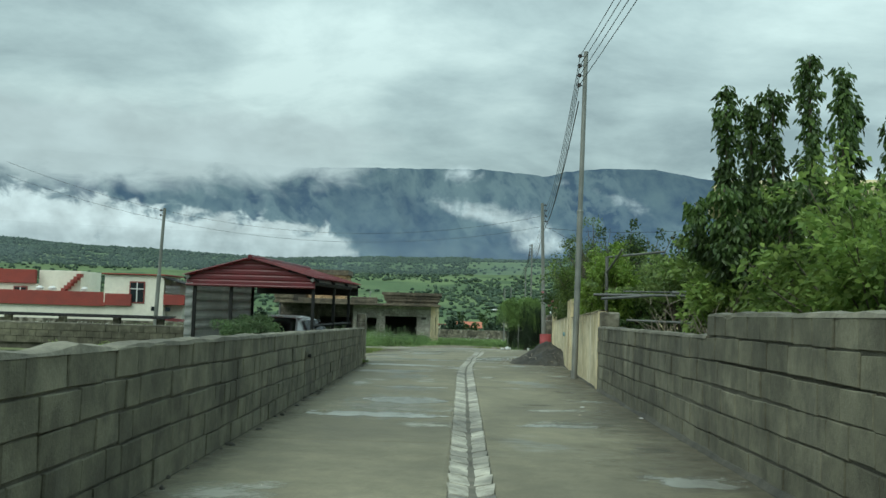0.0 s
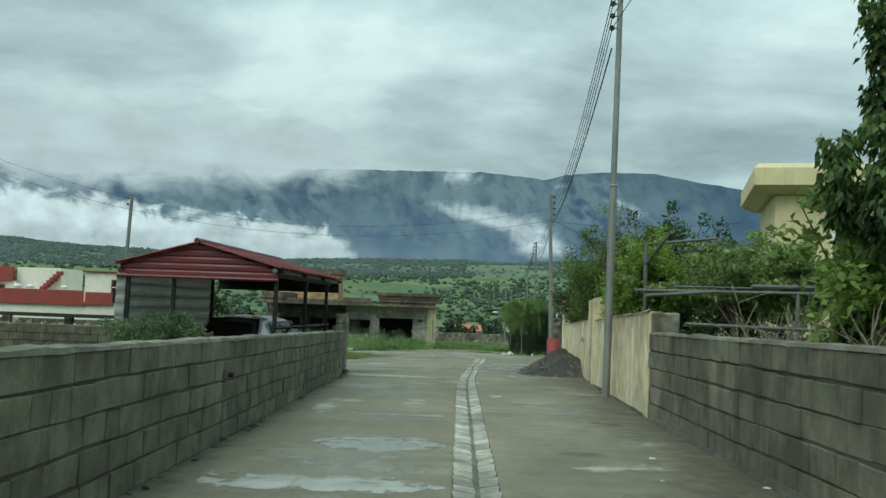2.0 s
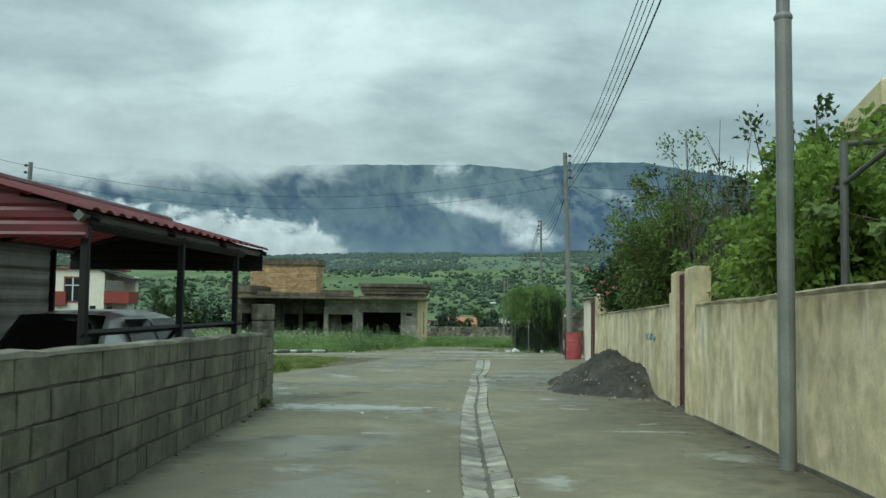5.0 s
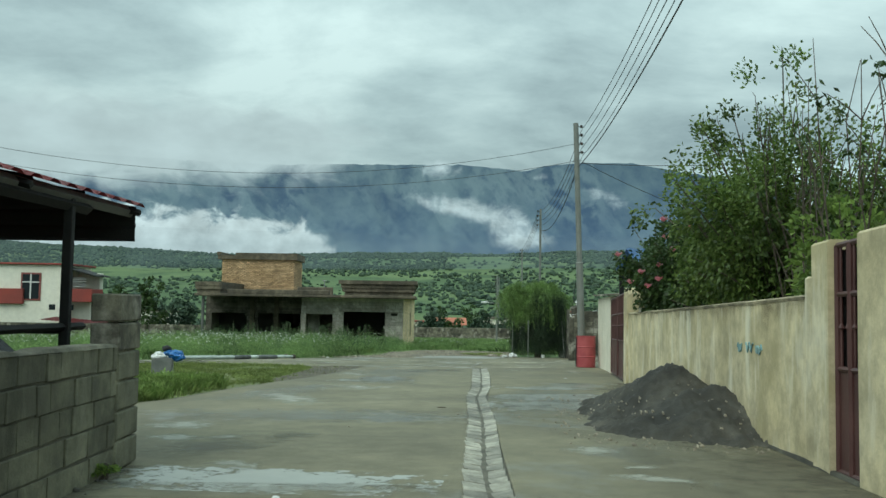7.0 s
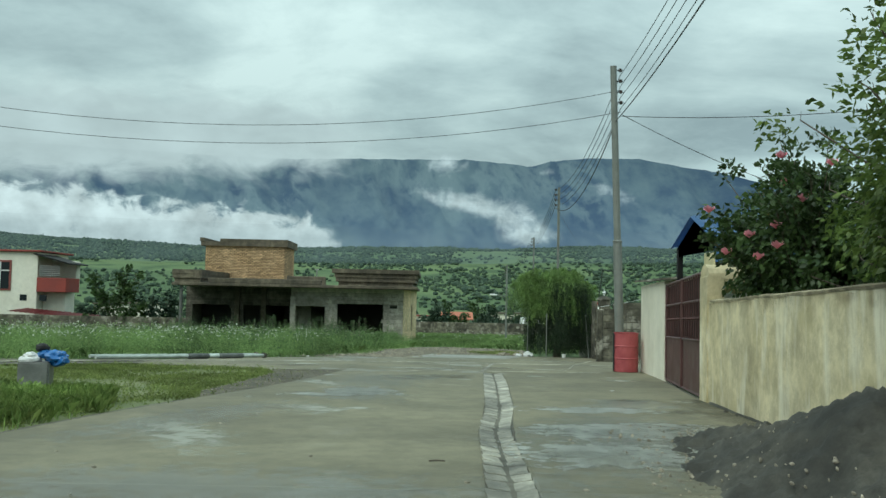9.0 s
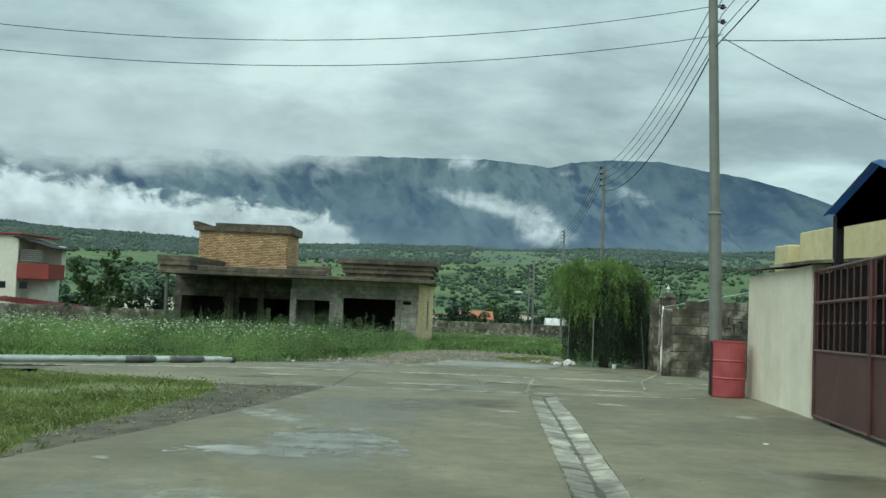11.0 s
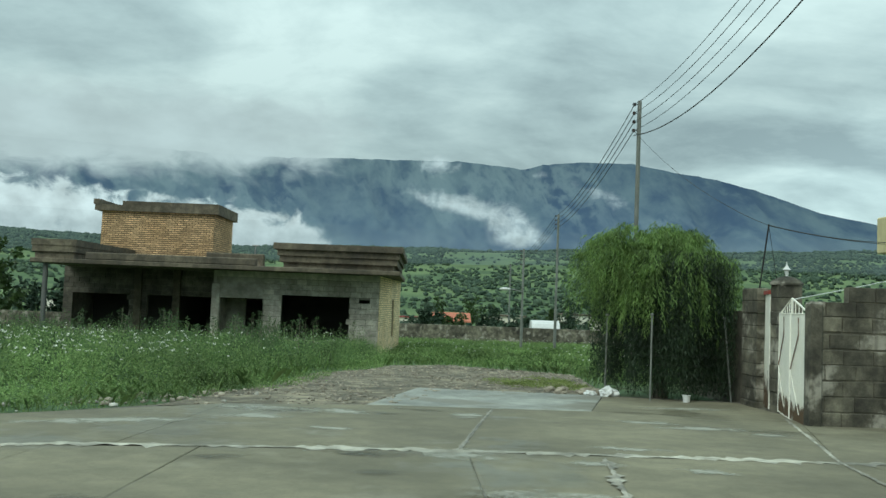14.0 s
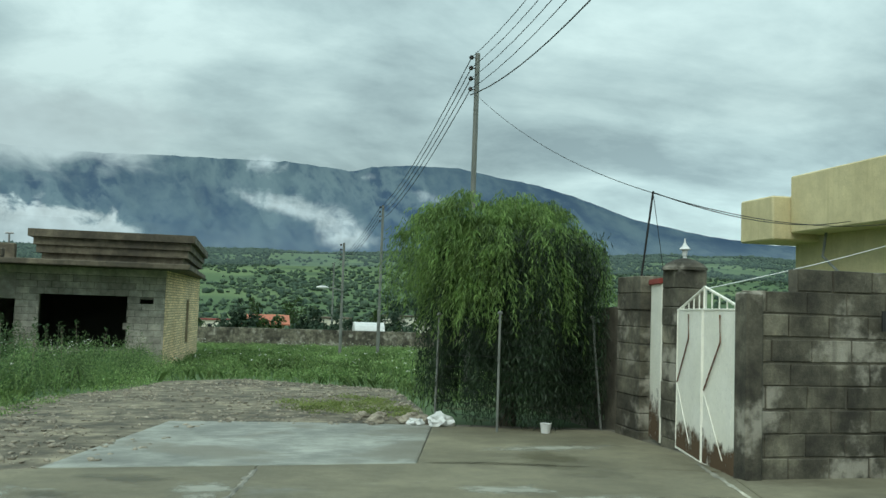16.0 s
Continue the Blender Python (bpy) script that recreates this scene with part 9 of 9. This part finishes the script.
def crumpled(name, label, at, s, mat, seed, cat="litter", flat=0.6):
    bm = bmesh.new()
    bmesh.ops.create_icosphere(bm, subdivisions=3, radius=s)
    for v in bm.verts:
        v.co *= 1 + 0.5 * fbm(v.co.x / s * 1.6 + seed, v.co.y / s * 1.6, v.co.z / s * 1.6)
        v.co.z *= flat
        v.co += Vector(at) + Vector((0, 0, s * flat * 0.6))
    tagged(part(name, bm, mat, None, smooth=False), label, cat)


crumpled("rubbish_bag", "white plastic rubbish bag by the willow", g_at(4.0, 55.85), 0.17, M_PLASTICW, 1)
crumpled("rubbish_bag", "small white plastic bag by the willow", g_at(3.68, 55.9), 0.10, M_PLASTICW, 2)
for k in range(9):
    crumpled("rubble_lump", "broken pale rubble beside the track", g_at(3.0 + 0.11 * k + 0.1 * math.sin(k * 3), 56.6 + 0.5 * math.sin(k * 2.1)), 0.06 + 0.03 * (k % 3), M_STONE, 10 + k, "rubble")
bm = bmesh.new()
lathe(bm, g_at(5.15, 54.95), [(0.055, 0), (0.07, 0.11), (0.075, 0.12), (0.06, 0.115)], 12)
tagged(part("plastic_pot", bm, M_PLASTICW), "small white plastic pot under the fence", "pot")
for k, (x, y) in enumerate(((1.9, 12.6), (2.35, 11.3), (-0.6, 24.0), (3.4, 38.0))):
    crumpled("litter", "scrap of white litter on the concrete", g_at(x, y), 0.025, M_PLASTICW, 30 + k, flat=0.25)
bm = bmesh.new()
pipe_run(bm, [g_at(0.5, 30.4, 0.008), g_at(0.55, 30.42, 0.01), g_at(0.62, 30.41, 0.008)], 0.006, 5)
tagged(part("stick", bm, M_BARK), "short dark stick on the concrete", "stick")
bush("weed", "small weed growing at the wall end", g_at(-1.86, 24.6, -0.02), (0.05, 0.10, 0.05), 14, 16, 0.035, 0.016, G_MID, stems=4, seed=91, cat="weed")


# ---- trees far off ----
FAR = [(-19.4, 81.5, 2.0, 1.9), (-17.4, 82.5, 1.5, 1.5), (-22, 86, 1.6, 1.2), (2.2, 113, 1.6, 1.7), (-1.0, 112, 2.0, 1.5), (1.0, 109.5, 1.0, 1.25), (2.3, 110, 1.1, 1.0), (6.2, 110, 1.0, 1.1), (7.6, 109, 1.0, 1.0), (10.4, 109.5, 1.2, 1.3), (11, 114, 2.2, 1.6), (14, 112, 2.4, 2.2), (-3.5, 116, 2.2, 1.4)]
FARTHER = [(8.4, 122, 2.0, 1.8), (17.5, 118, 3.0, 2.2), (6.2, 126, 2.4, 1.9), (22, 112, 3.0, 2.6), (-9, 120, 3, 2.0), (-16, 118, 3, 2.0), (-27, 125, 4, 2.5), (-38, 112, 4, 2.6), (29, 118, 3.5, 2.8), (9.5, 71, 1.6, 1.2), (12, 80, 2.0, 1.6)]
for k, (x, y, r, hz) in enumerate(FAR + FARTHER):
    bush("tree", "rounded dark green tree beyond the meadow", g_at(x, y, -0.2), (r, r, hz), 46, 26, 0.34, 0.2, G_SHRUB if k % 3 else G_DARK, stems=5, seed=200 + k, cat="tree", clump=0.27, low=0.1)


def hill_shrubs():
    """Scattered oak scrub over the hillside, thicker in the folds."""
    r = np.random.default_rng(77)
    base = bmesh.new()
    bmesh.ops.create_icosphere(base, subdivisions=1, radius=1)
    bv = np.array([v.co[:] for v in base.verts])
    bf = np.array([[v.index for v in f.verts] for f in base.faces])
    base.free()
    V, F, n = [], [], 0
    while n < 44000:
        az = r.uniform(-0.75, 0.85)
        rr = math.sqrt(r.uniform(170 ** 2, 985 ** 2))
        x, y = rr * math.sin(az), rr * math.cos(az)
        d = noise.fractal(Vector((x / 90, y / 90, 4.0)), 1.0, 2.0, 4)
        if d + 0.55 * min(max((rr - 560) / 330, 0.0), 1.0) < r.normal(-0.05, 0.21):
            continue
        s = (r.uniform(0.4, 1.0) + 0.0005 * rr) * (1.5 if r.random() < 0.10 else 1)
        q = bv * (1 + 0.36 * r.normal(size=(len(bv), 1))) * np.array([s, s, s * r.uniform(0.65, 0.95)])
        V.append(q + np.array([x, y, hill(x, y) + s * 0.35]))
        F.append(bf + n * len(bv))
        n += 1
    ob = new("hillside_scrub", mesh_of("hillside_scrub", np.concatenate(V), np.concatenate(F), G_SHRUB, False))
    tagged(ob, "dark green oak scrub dotted over the hillside", "scrub", kind="stuff")


hill_shrubs()


def far_houses():
    r = random.Random(44)
    for k in range(17):
        az = r.uniform(-0.32, 0.42)
        rr = r.uniform(180, 330) if k < 18 else r.uniform(700, 900)
        x, y = rr * math.sin(az), rr * math.cos(az)
        z = hill(x, y)
        w, d, hh = r.uniform(5, 10), r.uniform(5, 8), r.uniform(2.6, 4.2)
        h = thing("far_house", "small pale flat-roofed house at the foot of the hill", "house", (x, y, z), group="far houses")
        part("wall", bbox(x - w / 2, x + w / 2, y, y + d, z - 1, z + hh, None, 0.0), M_WHITE if k % 3 else M_CREAM, h)
        part("roof", bbox(x - w / 2 - 0.3, x + w / 2 + 0.3, y - 0.3, y + d + 0.3, z + hh, z + hh + 0.3, None, 0.0), M_REDP if k % 5 == 0 else M_SLAB, h)
        for i in range(2):
            xx = x - w / 2 + w * (i + 0.6) / 2.4
            part("window", bbox(xx, xx + 1.0, y - 0.03, y, z + 1.0, z + 2.1, None, 0.0), M_GLASS, h)


far_houses()
